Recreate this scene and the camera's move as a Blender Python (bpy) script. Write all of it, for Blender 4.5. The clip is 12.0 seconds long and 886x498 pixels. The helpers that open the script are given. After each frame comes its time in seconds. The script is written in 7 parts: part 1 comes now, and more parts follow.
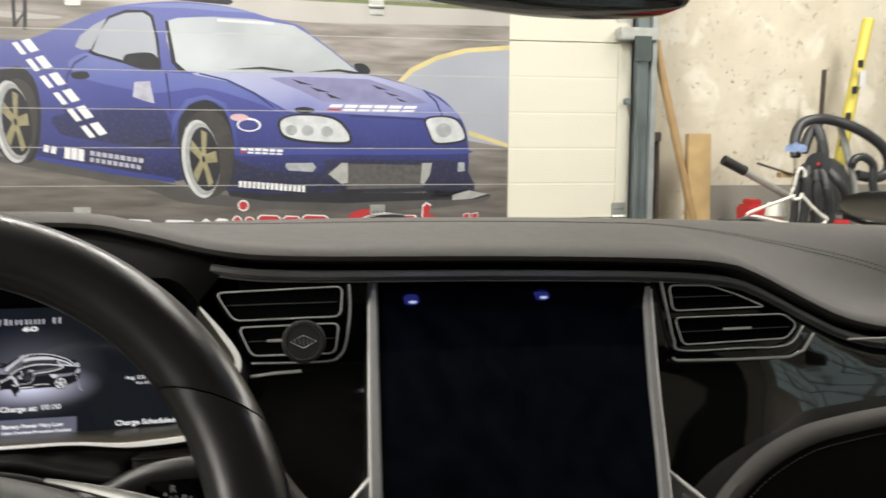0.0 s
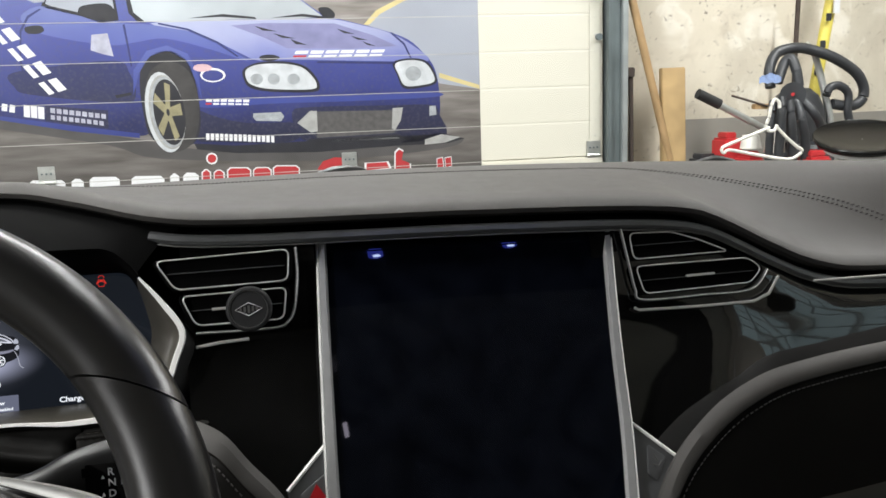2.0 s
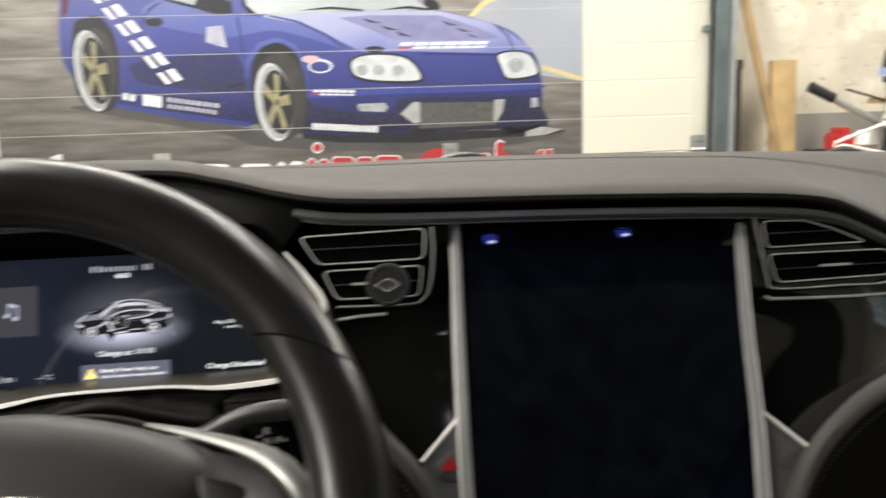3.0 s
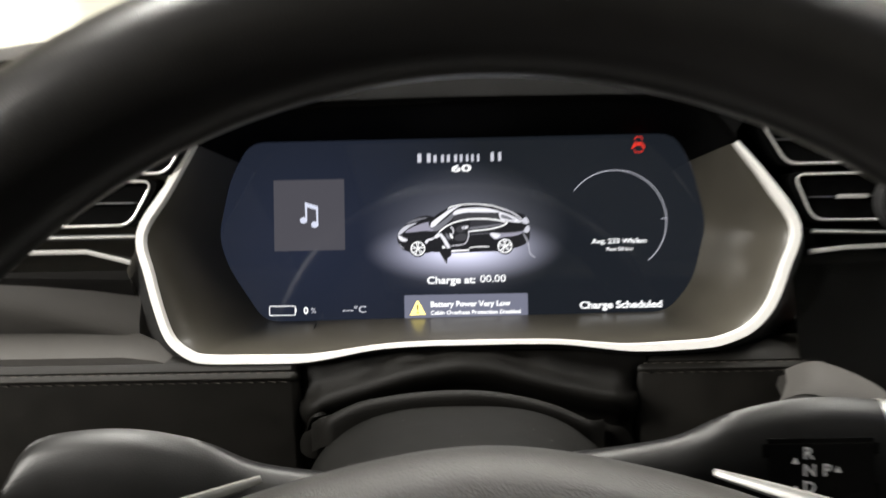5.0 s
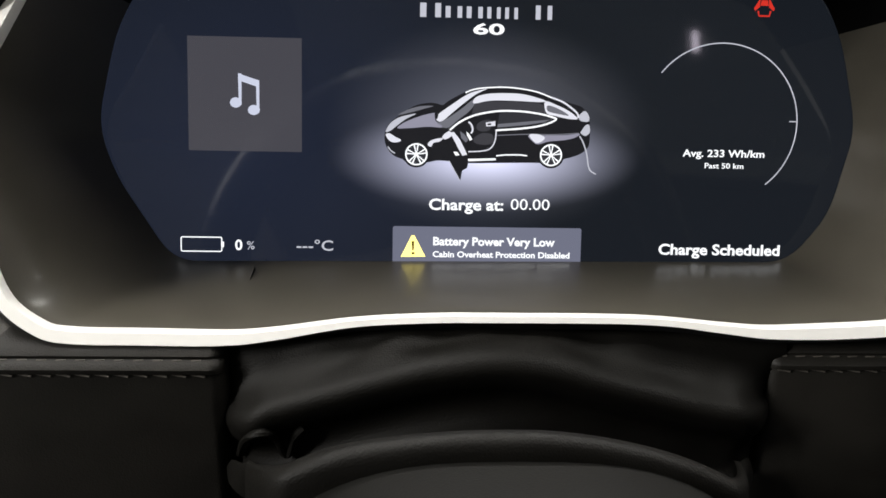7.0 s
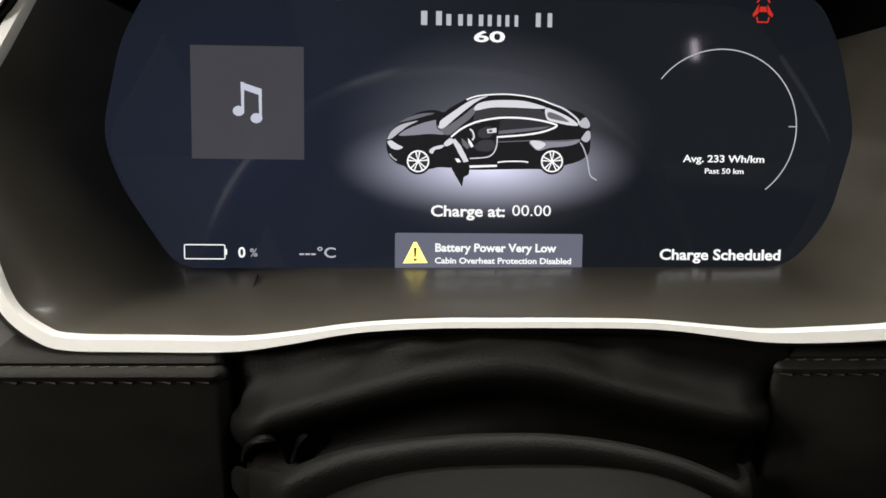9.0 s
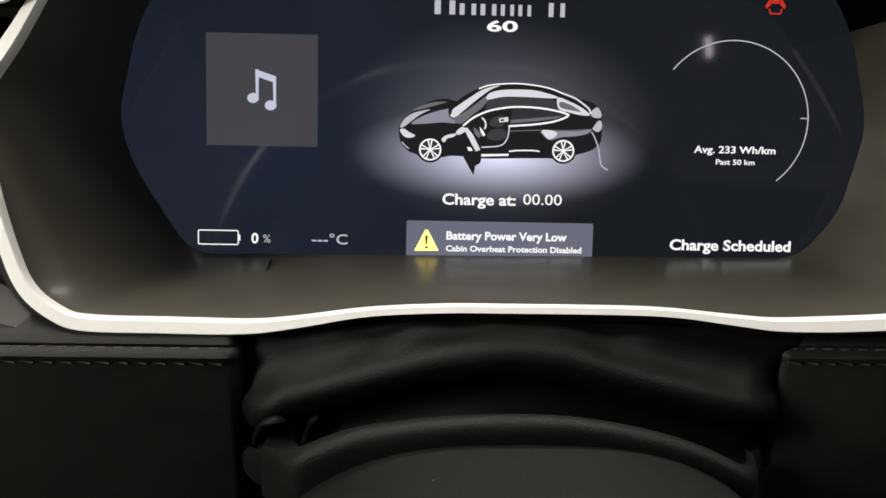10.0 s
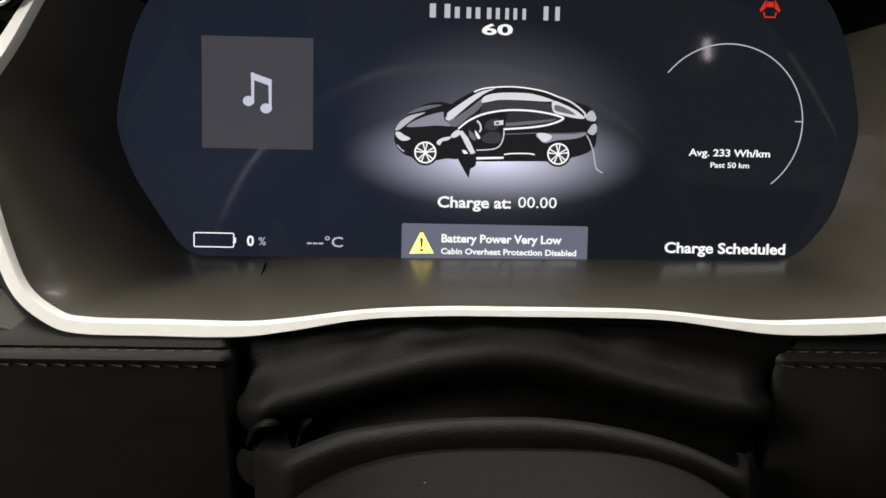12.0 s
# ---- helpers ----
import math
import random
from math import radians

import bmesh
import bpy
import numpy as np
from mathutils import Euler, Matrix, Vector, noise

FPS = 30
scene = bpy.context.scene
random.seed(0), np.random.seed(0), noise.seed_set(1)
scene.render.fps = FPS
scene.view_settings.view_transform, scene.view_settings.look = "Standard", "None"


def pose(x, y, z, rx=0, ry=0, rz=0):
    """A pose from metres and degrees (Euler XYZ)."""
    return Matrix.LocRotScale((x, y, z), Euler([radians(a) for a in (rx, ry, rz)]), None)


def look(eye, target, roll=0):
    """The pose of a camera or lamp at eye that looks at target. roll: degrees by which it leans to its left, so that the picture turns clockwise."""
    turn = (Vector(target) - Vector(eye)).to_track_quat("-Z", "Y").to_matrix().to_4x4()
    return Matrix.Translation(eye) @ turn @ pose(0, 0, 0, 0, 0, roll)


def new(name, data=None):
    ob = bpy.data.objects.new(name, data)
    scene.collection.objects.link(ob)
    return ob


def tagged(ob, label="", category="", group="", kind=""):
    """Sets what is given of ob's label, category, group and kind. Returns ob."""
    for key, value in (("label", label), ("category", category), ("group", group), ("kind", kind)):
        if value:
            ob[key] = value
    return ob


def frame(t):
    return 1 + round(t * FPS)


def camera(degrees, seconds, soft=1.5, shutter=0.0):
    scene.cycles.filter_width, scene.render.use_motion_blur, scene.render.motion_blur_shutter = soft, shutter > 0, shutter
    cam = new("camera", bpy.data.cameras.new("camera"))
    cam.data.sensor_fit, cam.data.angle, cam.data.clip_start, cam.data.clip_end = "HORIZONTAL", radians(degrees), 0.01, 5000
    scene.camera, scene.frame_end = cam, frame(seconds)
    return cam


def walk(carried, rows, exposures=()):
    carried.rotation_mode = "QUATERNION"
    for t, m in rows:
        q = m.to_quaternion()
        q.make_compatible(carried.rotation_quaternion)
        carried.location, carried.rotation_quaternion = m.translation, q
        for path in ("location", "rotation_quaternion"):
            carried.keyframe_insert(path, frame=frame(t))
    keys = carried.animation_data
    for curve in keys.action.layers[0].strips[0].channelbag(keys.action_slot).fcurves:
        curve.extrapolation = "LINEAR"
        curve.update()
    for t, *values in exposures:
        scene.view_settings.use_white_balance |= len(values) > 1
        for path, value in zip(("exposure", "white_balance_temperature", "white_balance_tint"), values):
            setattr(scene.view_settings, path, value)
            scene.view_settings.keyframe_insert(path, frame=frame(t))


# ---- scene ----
cam = camera(54.16, 12.0, soft=1.6, shutter=0.6)
ROWS = [
    (0.0, 0.2928, -0.7719, 1.1395, -12.67, -6.84, 0.21),
    (0.5, 0.2888, -0.7731, 1.1493, -10.13, -7.22, -1.82),
    (1.0, 0.3122, -0.7585, 1.1468, -11.54, -8.86, -1.85),
    (1.5, 0.3178, -0.7553, 1.1448, -12.80, -10.24, -1.51),
    (2.0, 0.3260, -0.7489, 1.1467, -13.73, -10.67, -1.88),
    (2.5, 0.3152, -0.7477, 1.1433, -13.16, -10.66, -1.28),
    (3.0, 0.2860, -0.7581, 1.1401, -7.82, -10.88, -1.62),
    (3.5, 0.2311, -0.7278, 1.1320, -0.82, -11.69, -3.08),
    (3.7, 0.2096, -0.6892, 1.1326, 0.73, -11.83, -4.35),
    (5.3, 0.1043, -0.4394, 1.0843, 1.34, -20.04, -1.18),
    (5.5, 0.1032, -0.3916, 1.0763, 1.76, -21.37, -1.56),
    (6.0, 0.0809, -0.3374, 1.0612, 1.41, -22.93, -1.50),
    (6.3, 0.0775, -0.3305, 1.0595, 0.33, -24.65, -0.18),
    (6.5, 0.0858, -0.3268, 1.0573, 0.50, -25.69, 0.45),
    (7.0, 0.0796, -0.3256, 1.0503, -3.10, -25.63, 2.00),
    (9.0, 0.0792, -0.3275, 1.0497, -2.99, -24.98, 1.63),
    (9.5, 0.0797, -0.3304, 1.0485, -2.47, -25.19, 1.66),
    (10.0, 0.0792, -0.3314, 1.0473, -2.18, -25.15, 1.87),
    (10.5, 0.0798, -0.3313, 1.0474, -2.12, -25.09, 1.98),
    (11.0, 0.0792, -0.3314, 1.0472, -2.27, -25.02, 2.06),
    (11.5, 0.0797, -0.3317, 1.0465, -2.31, -24.84, 2.06),
    (12.0, 0.0812, -0.3319, 1.0479, -2.15, -25.02, 1.89),
]


def eye_pose(x, y, z, yaw, pitch, roll):
    return pose(x, y, z, 90 + pitch, 0, yaw) @ pose(0, 0, 0, 0, 0, roll)


walk(cam, [(t, eye_pose(*r)) for t, *r in ROWS], exposures=[(0.0, -0.2, 6500, 10), (0.6, -0.18, 6500, 10), (0.9, -0.15, 6050, 10), (2.1, -0.06, 6050, 10), (2.4, -0.04, 6450, 10), (2.9, 0.0, 6500, 10), (3.4, 0.35, 6500, 10), (3.7, 0.4, 6500, 10), (5.3, 0.5, 6400, 10), (6.3, 0.42, 6400, 10), (7.0, 0.2, 6300, 10), (9.0, 0.0, 6500, 10), (12.0, 0.0, 6500, 10)])

# ---- light ----
world = bpy.data.worlds.new("world")
scene.world = world
world.use_nodes = True
world.node_tree.nodes["Background"].inputs[0].default_value = (0.9, 0.95, 1.0, 1)
world.node_tree.nodes["Background"].inputs[1].default_value = 0.03


def area_lamp(name, at, target, sx, sy, watts, color):
    d = bpy.data.lights.new(name, "AREA")
    d.shape, d.size, d.size_y, d.energy, d.color = "RECTANGLE", sx, sy, watts, color
    ob = new(name, d)
    ob.matrix_world = look(at, target)
    return ob


WARM = (1.0, 0.955, 0.88)
area_lamp("tube_light_front", (0.3, 1.15, 2.50), (0.3, 1.45, 0), 1.5, 0.14, 60, WARM)
area_lamp("tube_light_side", (-1.9, -1.1, 2.35), (0.1, -0.2, 0.95), 0.14, 1.5, 92, WARM)
area_lamp("tube_light_over_left", (-0.55, 0.10, 2.45), (-0.45, 0.10, 0), 0.9, 0.14, 36, WARM)
area_lamp("tube_light_over_right", (0.95, 0.10, 2.45), (0.85, 0.10, 0), 0.9, 0.14, 18, WARM)
area_lamp("tube_light_right", (2.5, 0.9, 2.50), (2.5, 1.2, 0), 0.14, 1.5, 62, WARM)

# ---- materials ----


def mat(name, color, rough=0.5, metal=0.0, spot=0.0, scale=20.0, grain=0.0, grain_scale=400.0, second=None, coat=0.0, spec=0.5, detail=4.0):
    """A surface with stains or wear at one scale and fine relief at another."""
    m = bpy.data.materials.new(name)
    m.use_nodes = True
    nt = m.node_tree
    b = nt.nodes["Principled BSDF"]
    b.inputs["Base Color"].default_value = (*color, 1)
    b.inputs["Roughness"].default_value = rough
    b.inputs["Metallic"].default_value = metal
    b.inputs["Coat Weight"].default_value = coat
    b.inputs["Specular IOR Level"].default_value = spec
    tc = nt.nodes.new("ShaderNodeTexCoord")
    if spot > 0:
        n = nt.nodes.new("ShaderNodeTexNoise")
        n.inputs["Scale"].default_value, n.inputs["Detail"].default_value = scale, detail
        nt.links.new(tc.outputs["Object"], n.inputs["Vector"])
        ramp = nt.nodes.new("ShaderNodeValToRGB")
        ramp.color_ramp.elements[0].position, ramp.color_ramp.elements[1].position = 0.3, 0.7
        lo = second or tuple(c * (1 - spot) for c in color)
        ramp.color_ramp.elements[0].color = (*lo, 1)
        ramp.color_ramp.elements[1].color = (*color, 1)
        nt.links.new(n.outputs["Fac"], ramp.inputs["Fac"])
        nt.links.new(ramp.outputs["Color"], b.inputs["Base Color"])
        mr = nt.nodes.new("ShaderNodeMapRange")
        mr.inputs["To Min"].default_value, mr.inputs["To Max"].default_value = max(0.02, rough * 0.85), min(1, rough * 1.15)
        nt.links.new(n.outputs["Fac"], mr.inputs["Value"])
        nt.links.new(mr.outputs["Result"], b.inputs["Roughness"])
    if grain > 0:
        v = nt.nodes.new("ShaderNodeTexVoronoi" if grain_scale > 700 else "ShaderNodeTexNoise")
        v.inputs["Scale"].default_value = grain_scale
        nt.links.new(tc.outputs["Object"], v.inputs["Vector"])
        bp = nt.nodes.new("ShaderNodeBump")
        bp.inputs["Strength"].default_value, bp.inputs["Distance"].default_value = grain, 0.001
        nt.links.new(v.outputs[0], bp.inputs["Height"])
        nt.links.new(bp.outputs["Normal"], b.inputs["Normal"])
    return m


def glow(name, color, strength):
    m = bpy.data.materials.new(name)
    m.use_nodes = True
    b = m.node_tree.nodes["Principled BSDF"]
    b.inputs["Base Color"].default_value = (0.005, 0.005, 0.006, 1)
    b.inputs["Roughness"].default_value = 0.15
    b.inputs["Emission Color"].default_value = (*color, 1)
    b.inputs["Emission Strength"].default_value = strength
    return m


leather_grey = mat("grey_leather", (0.056, 0.053, 0.049), 0.62, spot=0.12, scale=60, grain=0.16, grain_scale=1500, spec=0.3)
leather_black = mat("black_leather", (0.0085, 0.0076, 0.0060), 0.56, spot=0.3, scale=70, grain=0.12, grain_scale=1600, spec=0.26)
wheel_leather = mat("wheel_leather", (0.0095, 0.0090, 0.0088), 0.30, spot=0.25, scale=40, grain=0.06, grain_scale=1700, spec=0.60)
hub_leather = mat("hub_leather", (0.027, 0.026, 0.025), 0.5, spot=0.12, scale=50, grain=0.2, grain_scale=1300)
soft_black = mat("soft_black_plastic", (0.012, 0.012, 0.012), 0.42, spot=0.3, scale=40, grain=0.15, grain_scale=900)
binnacle_black = mat("binnacle_plastic", (0.058, 0.053, 0.042), 0.42, spot=0.15, scale=60, grain=0.05, grain_scale=1800, coat=0.16, spec=0.3)
binnacle_black.node_tree.nodes["Principled BSDF"].inputs["Coat Roughness"].default_value = 0.16
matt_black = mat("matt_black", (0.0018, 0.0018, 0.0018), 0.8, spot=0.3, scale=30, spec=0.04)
fascia_black = mat("piano_black", (0.004, 0.004, 0.004), 0.05, spot=0.3, scale=20, coat=1.0, spec=0.9)
knee_thread = mat("dark_thread", (0.080, 0.072, 0.060), 0.8, spot=0.2, scale=300)
face_black = mat("side_gloss_black", (0.004, 0.004, 0.004), 0.06, spot=0.3, scale=20, spec=0.22)
gloss_black = mat("gloss_black", (0.004, 0.004, 0.004), 0.06, spot=0.3, scale=20, coat=0.6)
chrome = mat("satin_chrome", (0.45, 0.445, 0.435), 0.27, 1.0, spot=0.06, scale=80)
chrome_thin = mat("bright_chrome", (0.80, 0.79, 0.77), 0.30, 0.55, spot=0.05, scale=80)
dark_metal = mat("dark_accent_metal", (0.20, 0.205, 0.21), 0.32, 0.8, spot=0.1, scale=60)
grey_metal = mat("brushed_grey_metal", (0.26, 0.26, 0.25), 0.38, 0.9, spot=0.1, scale=90)
thread = mat("grey_thread", (0.10, 0.095, 0.09), 0.8, spot=0.2, scale=300)
rubber = mat("black_rubber", (0.014, 0.014, 0.015), 0.6, spot=0.3, scale=40)
headliner = mat("headliner_cloth", (0.035, 0.034, 0.033), 0.9, spot=0.1, scale=30, grain=0.3, grain_scale=900)
white_print = mat("white_print", (0.65, 0.65, 0.66), 0.5, spot=0.05, scale=60)
floor_mat = mat("concrete_floor", (0.22, 0.21, 0.19), 0.7, spot=0.35, scale=3, grain=0.3, grain_scale=80)


def old_plaster():
    """Cream plaster with broad stains, flaked pale patches and small dark specks."""
    m = mat("stained_plaster", (0.70, 0.64, 0.53), 0.85, spot=0.3, scale=4, grain=0.6, grain_scale=45, second=(0.56, 0.50, 0.40), detail=9)
    nt = m.node_tree
    b = nt.nodes["Principled BSDF"]
    prev = b.inputs["Base Color"].links[0].from_socket
    tc = nt.nodes.new("ShaderNodeTexCoord")
    for scale, lo, hi, col, fac in ((2.2, 0.42, 0.66, (0.52, 0.48, 0.40), 0.5), (9, 0.58, 0.72, (0.36, 0.31, 0.24), 0.45), (3.2, 0.56, 0.74, (0.40, 0.35, 0.28), 0.4), (6, 0.55, 0.66, (0.80, 0.76, 0.68), 0.6), (38, 0.64, 0.70, (0.20, 0.17, 0.13), 0.6), (90, 0.66, 0.71, (0.12, 0.10, 0.08), 0.7)):
        n = nt.nodes.new("ShaderNodeTexNoise")
        n.inputs["Scale"].default_value, n.inputs["Detail"].default_value, n.inputs["Distortion"].default_value = scale, 7, 0.8
        nt.links.new(tc.outputs["Object"], n.inputs["Vector"])
        r = nt.nodes.new("ShaderNodeMapRange")
        r.inputs["From Min"].default_value, r.inputs["From Max"].default_value, r.inputs["To Max"].default_value = lo, hi, fac
        nt.links.new(n.outputs["Fac"], r.inputs["Value"])
        mx = nt.nodes.new("ShaderNodeMix")
        mx.data_type = "RGBA"
        mx.inputs[7].default_value = (*col, 1)
        nt.links.new(r.outputs["Result"], mx.inputs[0])
        nt.links.new(prev, mx.inputs[6])
        prev = mx.outputs[2]
    nt.links.new(prev, b.inputs["Base Color"])
    return m


plaster = old_plaster()
strip_silver = mat("brushed_silver_strip", (0.50, 0.50, 0.50), 0.36, 0.55, spot=0.08, scale=120)
silver_paint = mat("satin_silver_paint", (0.90, 0.89, 0.86), 0.35, 0.0, spot=0.05, scale=90)
plaster_plain = mat("pale_plaster", (0.62, 0.60, 0.55), 0.85, spot=0.2, scale=3, grain=0.4, grain_scale=60)
dado = mat("grey_dado_paint", (0.30, 0.28, 0.25), 0.7, spot=0.25, scale=6, grain=0.3, grain_scale=80)
door_white = mat("cream_door_paint", (0.67, 0.645, 0.555), 0.45, spot=0.05, scale=5, grain=0.25, grain_scale=300)
galvanised = mat("galvanised_steel", (0.22, 0.26, 0.27), 0.45, 0.6, spot=0.25, scale=12)
pale_steel = mat("pale_steel", (0.55, 0.56, 0.54), 0.4, 0.7, spot=0.2, scale=40)

# ---- building helpers ----


def link_mesh(name, bm, material, parent=None, label="", smooth=True):
    me = bpy.data.meshes.new(name)
    bmesh.ops.recalc_face_normals(bm, faces=bm.faces)
    bm.to_mesh(me)
    bm.free()
    if smooth:
        me.shade_smooth()
        me.set_sharp_from_angle(angle=radians(38))
    me.materials.append(material)
    ob = new(name, me)
    if parent is not None:
        ob.parent = parent
    if label:
        ob["label"] = label
    return ob


def part(name, bm, material, parent, label=""):
    return link_mesh(name, bm, material, parent, label)


def thing(name, label, category, m=None, group="", kind=""):
    ob = new(name)
    ob.empty_display_size = 0.02
    if m is not None:
        ob.matrix_world = m
    return tagged(ob, label, category, group, kind)


def solid(name, bm, material, label, category, m=None, group="", kind=""):
    ob = link_mesh(name, bm, material)
    if m is not None:
        ob.matrix_world = m
    return tagged(ob, label, category, group, kind)


def curve_points(pts, per=8, closed=False):
    """A smooth curve through a few control points."""
    P = [Vector(p) for p in pts]
    n, out = len(P), []
    for i in range(n if closed else n - 1):
        a, b, c, d = (P[(i + k) % n] if closed else P[max(0, min(n - 1, i + k))] for k in (-1, 0, 1, 2))
        for s in range(per):
            t = s / per
            out.append(0.5 * (2 * b + (c - a) * t + (2 * a - 5 * b + 4 * c - d) * t * t + (3 * b - a - 3 * c + d) * t ** 3))
    if not closed:
        out.append(P[-1])
    return out


def rounded(pts, r, seg=5):
    """A polygon with its corners rounded by about r."""
    P = [Vector(p).to_2d() for p in pts]
    out = []
    for i, b in enumerate(P):
        a, c = P[i - 1], P[(i + 1) % len(P)]
        u, v = (a - b), (c - b)
        k = min(r, u.length * 0.45, v.length * 0.45)
        s, e = b + u.normalized() * k, b + v.normalized() * k
        for j in range(seg + 1):
            t = j / seg
            out.append(s * (1 - t) ** 2 + b * 2 * t * (1 - t) + e * t * t)
    return out


def prism(pts, z0, z1, bevel=0.0, bm=None):
    """An outline in x, y pulled from z0 to z1, with a bevelled upper edge."""
    bm = bm or bmesh.new()
    P = [Vector(p).to_2d() for p in pts]
    area = sum(P[i - 1].x * P[i].y - P[i].x * P[i - 1].y for i in range(len(P)))
    if area < 0:
        P.reverse()
    n = len(P)
    rings = [[(p, z0) for p in P]]
    if bevel > 0:
        inner = []
        for i in range(n):
            d = (P[(i + 1) % n] - P[i - 1])
            d = d.normalized() if d.length > 1e-9 else Vector((1, 0))
            inner.append(P[i] + Vector((-d.y, d.x)) * bevel)
        mid = [p.lerp(q, 0.3) for p, q in zip(P, inner)]
        rings += [[(p, z1 - bevel) for p in P], [(p, z1 - bevel * 0.3) for p in mid], [(p, z1) for p in inner]]
    else:
        rings.append([(p, z1) for p in P])
    vs = [[bm.verts.new((p.x, p.y, z)) for p, z in ring] for ring in rings]
    for a, b in zip(vs, vs[1:]):
        for i in range(n):
            bm.faces.new((a[i], a[(i + 1) % n], b[(i + 1) % n], b[i]))
    caps = [bm.faces.new(vs[-1]), bm.faces.new(list(reversed(vs[0])))]
    bmesh.ops.triangulate(bm, faces=caps)
    return bm


def ring_prism(outer, inner, z0, z1, bm=None):
    """A frame between two outlines with the same number of points."""
    bm = bm or bmesh.new()
    n = len(outer)
    loops = [[bm.verts.new((p[0], p[1], z)) for p in pts] for pts, z in ((outer, z0), (outer, z1), (inner, z1), (inner, z0))]
    for k in range(4):
        a, b = loops[k], loops[(k + 1) % 4]
        for i in range(n):
            bm.faces.new((a[i], a[(i + 1) % n], b[(i + 1) % n], b[i]))
    return bm


def tube(pts, r, sides=8, closed=False, bm=None, flat=1.0, up=(0, 0, 1), radii=None):
    """A round bar along a line; flat squashes it along up."""
    bm = bm or bmesh.new()
    P = [Vector(p).to_3d() for p in pts]
    n, rings = len(P), []
    for i, p in enumerate(P):
        d = (P[(i + 1) % n] - P[i - 1]) if closed else (P[min(n - 1, i + 1)] - P[max(0, i - 1)])
        d = d.normalized()
        w = Vector(up)
        if abs(d.dot(w)) > 0.95:
            w = Vector((1, 0, 0)) if abs(d.x) < 0.9 else Vector((0, 1, 0))
        s = d.cross(w).normalized()
        q = s.cross(d)
        k = radii[i] if radii else r
        rings.append([bm.verts.new(p + s * math.cos(a) * k + q * math.sin(a) * k * flat) for a in (2 * math.pi * j / sides for j in range(sides))])
    for i in range(n if closed else n - 1):
        a, b = rings[i], rings[(i + 1) % n]
        for j in range(sides):
            bm.faces.new((a[j], a[(j + 1) % sides], b[(j + 1) % sides], b[j]))
    if not closed:
        bm.faces.new(list(reversed(rings[0])))
        bm.faces.new(rings[-1])
    return bm


def box(x0, y0, z0, x1, y1, z1, bevel=0.0, bm=None):
    own = bmesh.new()
    bmesh.ops.create_cube(own, size=1)
    for v in own.verts:
        v.co = Vector(((x0 + x1) / 2 + v.co.x * (x1 - x0), (y0 + y1) / 2 + v.co.y * (y1 - y0), (z0 + z1) / 2 + v.co.z * (z1 - z0)))
    if bevel > 0:
        bmesh.ops.bevel(own, geom=own.edges[:], offset=bevel, segments=2, affect="EDGES")
    if bm is None:
        return own
    me = bpy.data.meshes.new("tmp")
    own.to_mesh(me)
    own.free()
    bm.from_mesh(me)
    bpy.data.meshes.remove(me)
    return bm


def loft(rows, closed=False, bm=None):
    bm = bm or bmesh.new()
    vs = [[bm.verts.new(p) for p in row] for row in rows]
    for a, b in zip(vs, vs[1:]):
        n = len(a)
        for i in range(n if closed else n - 1):
            bm.faces.new((a[i], a[(i + 1) % n], b[(i + 1) % n], b[i]))
    return bm


def lathe(profile, sides=28, bm=None):
    """A turned shape round z from radius, height pairs."""
    bm = bm or bmesh.new()
    rows = [[(r * math.cos(a), r * math.sin(a), z) for a in (2 * math.pi * k / sides for k in range(sides))] for r, z in profile]
    return loft(rows, True, bm)


def tilted(x, y, z, deg):
    """A face frame: x to the right, y up along the face, z towards the cabin."""
    a = radians(deg)
    return Matrix(((1, 0, 0, x), (0, math.sin(a), -math.cos(a), y), (0, math.cos(a), math.sin(a), z), (0, 0, 0, 1)))


def words(text, size, material, parent, at, name="lettering", bold=0.0, align="LEFT", width=None, rot=0.0):
    """Flat raised lettering; its size is the height of a capital."""
    cu = bpy.data.curves.new(name, "FONT")
    cu.body, cu.size, cu.align_x, cu.offset, cu.extrude, cu.resolution_u = text, size / 0.72, align, bold, 0.00008, 3
    tmp = new(name, cu)
    dg = bpy.context.evaluated_depsgraph_get()
    me = bpy.data.meshes.new_from_object(tmp.evaluated_get(dg))
    bpy.data.objects.remove(tmp)
    me.materials.clear()
    me.materials.append(material)
    xs = [v.co.x for v in me.vertices]
    k = width / (max(xs) - min(xs)) if width and xs else 1.0
    ob = new(name, me)
    ob.parent = parent
    ob.matrix_local = Matrix.Translation(at) @ pose(0, 0, 0, 0, 0, rot) @ Matrix.Diagonal((k, 1, 1, 1))
    return ob

# ---- the garage ----
DOOR_M = Matrix.Translation((0.7, 2.25, 1.0)) @ pose(0, 0, 0, 90, 0, -2)  # x along the door from its middle line, y up, z towards the car


def wall_block(name, x0, y0, z0, x1, y1, z1, material, label, category="wall"):
    return solid(name, box(x0, y0, z0, x1, y1, z1), material, label, category, kind="structure")


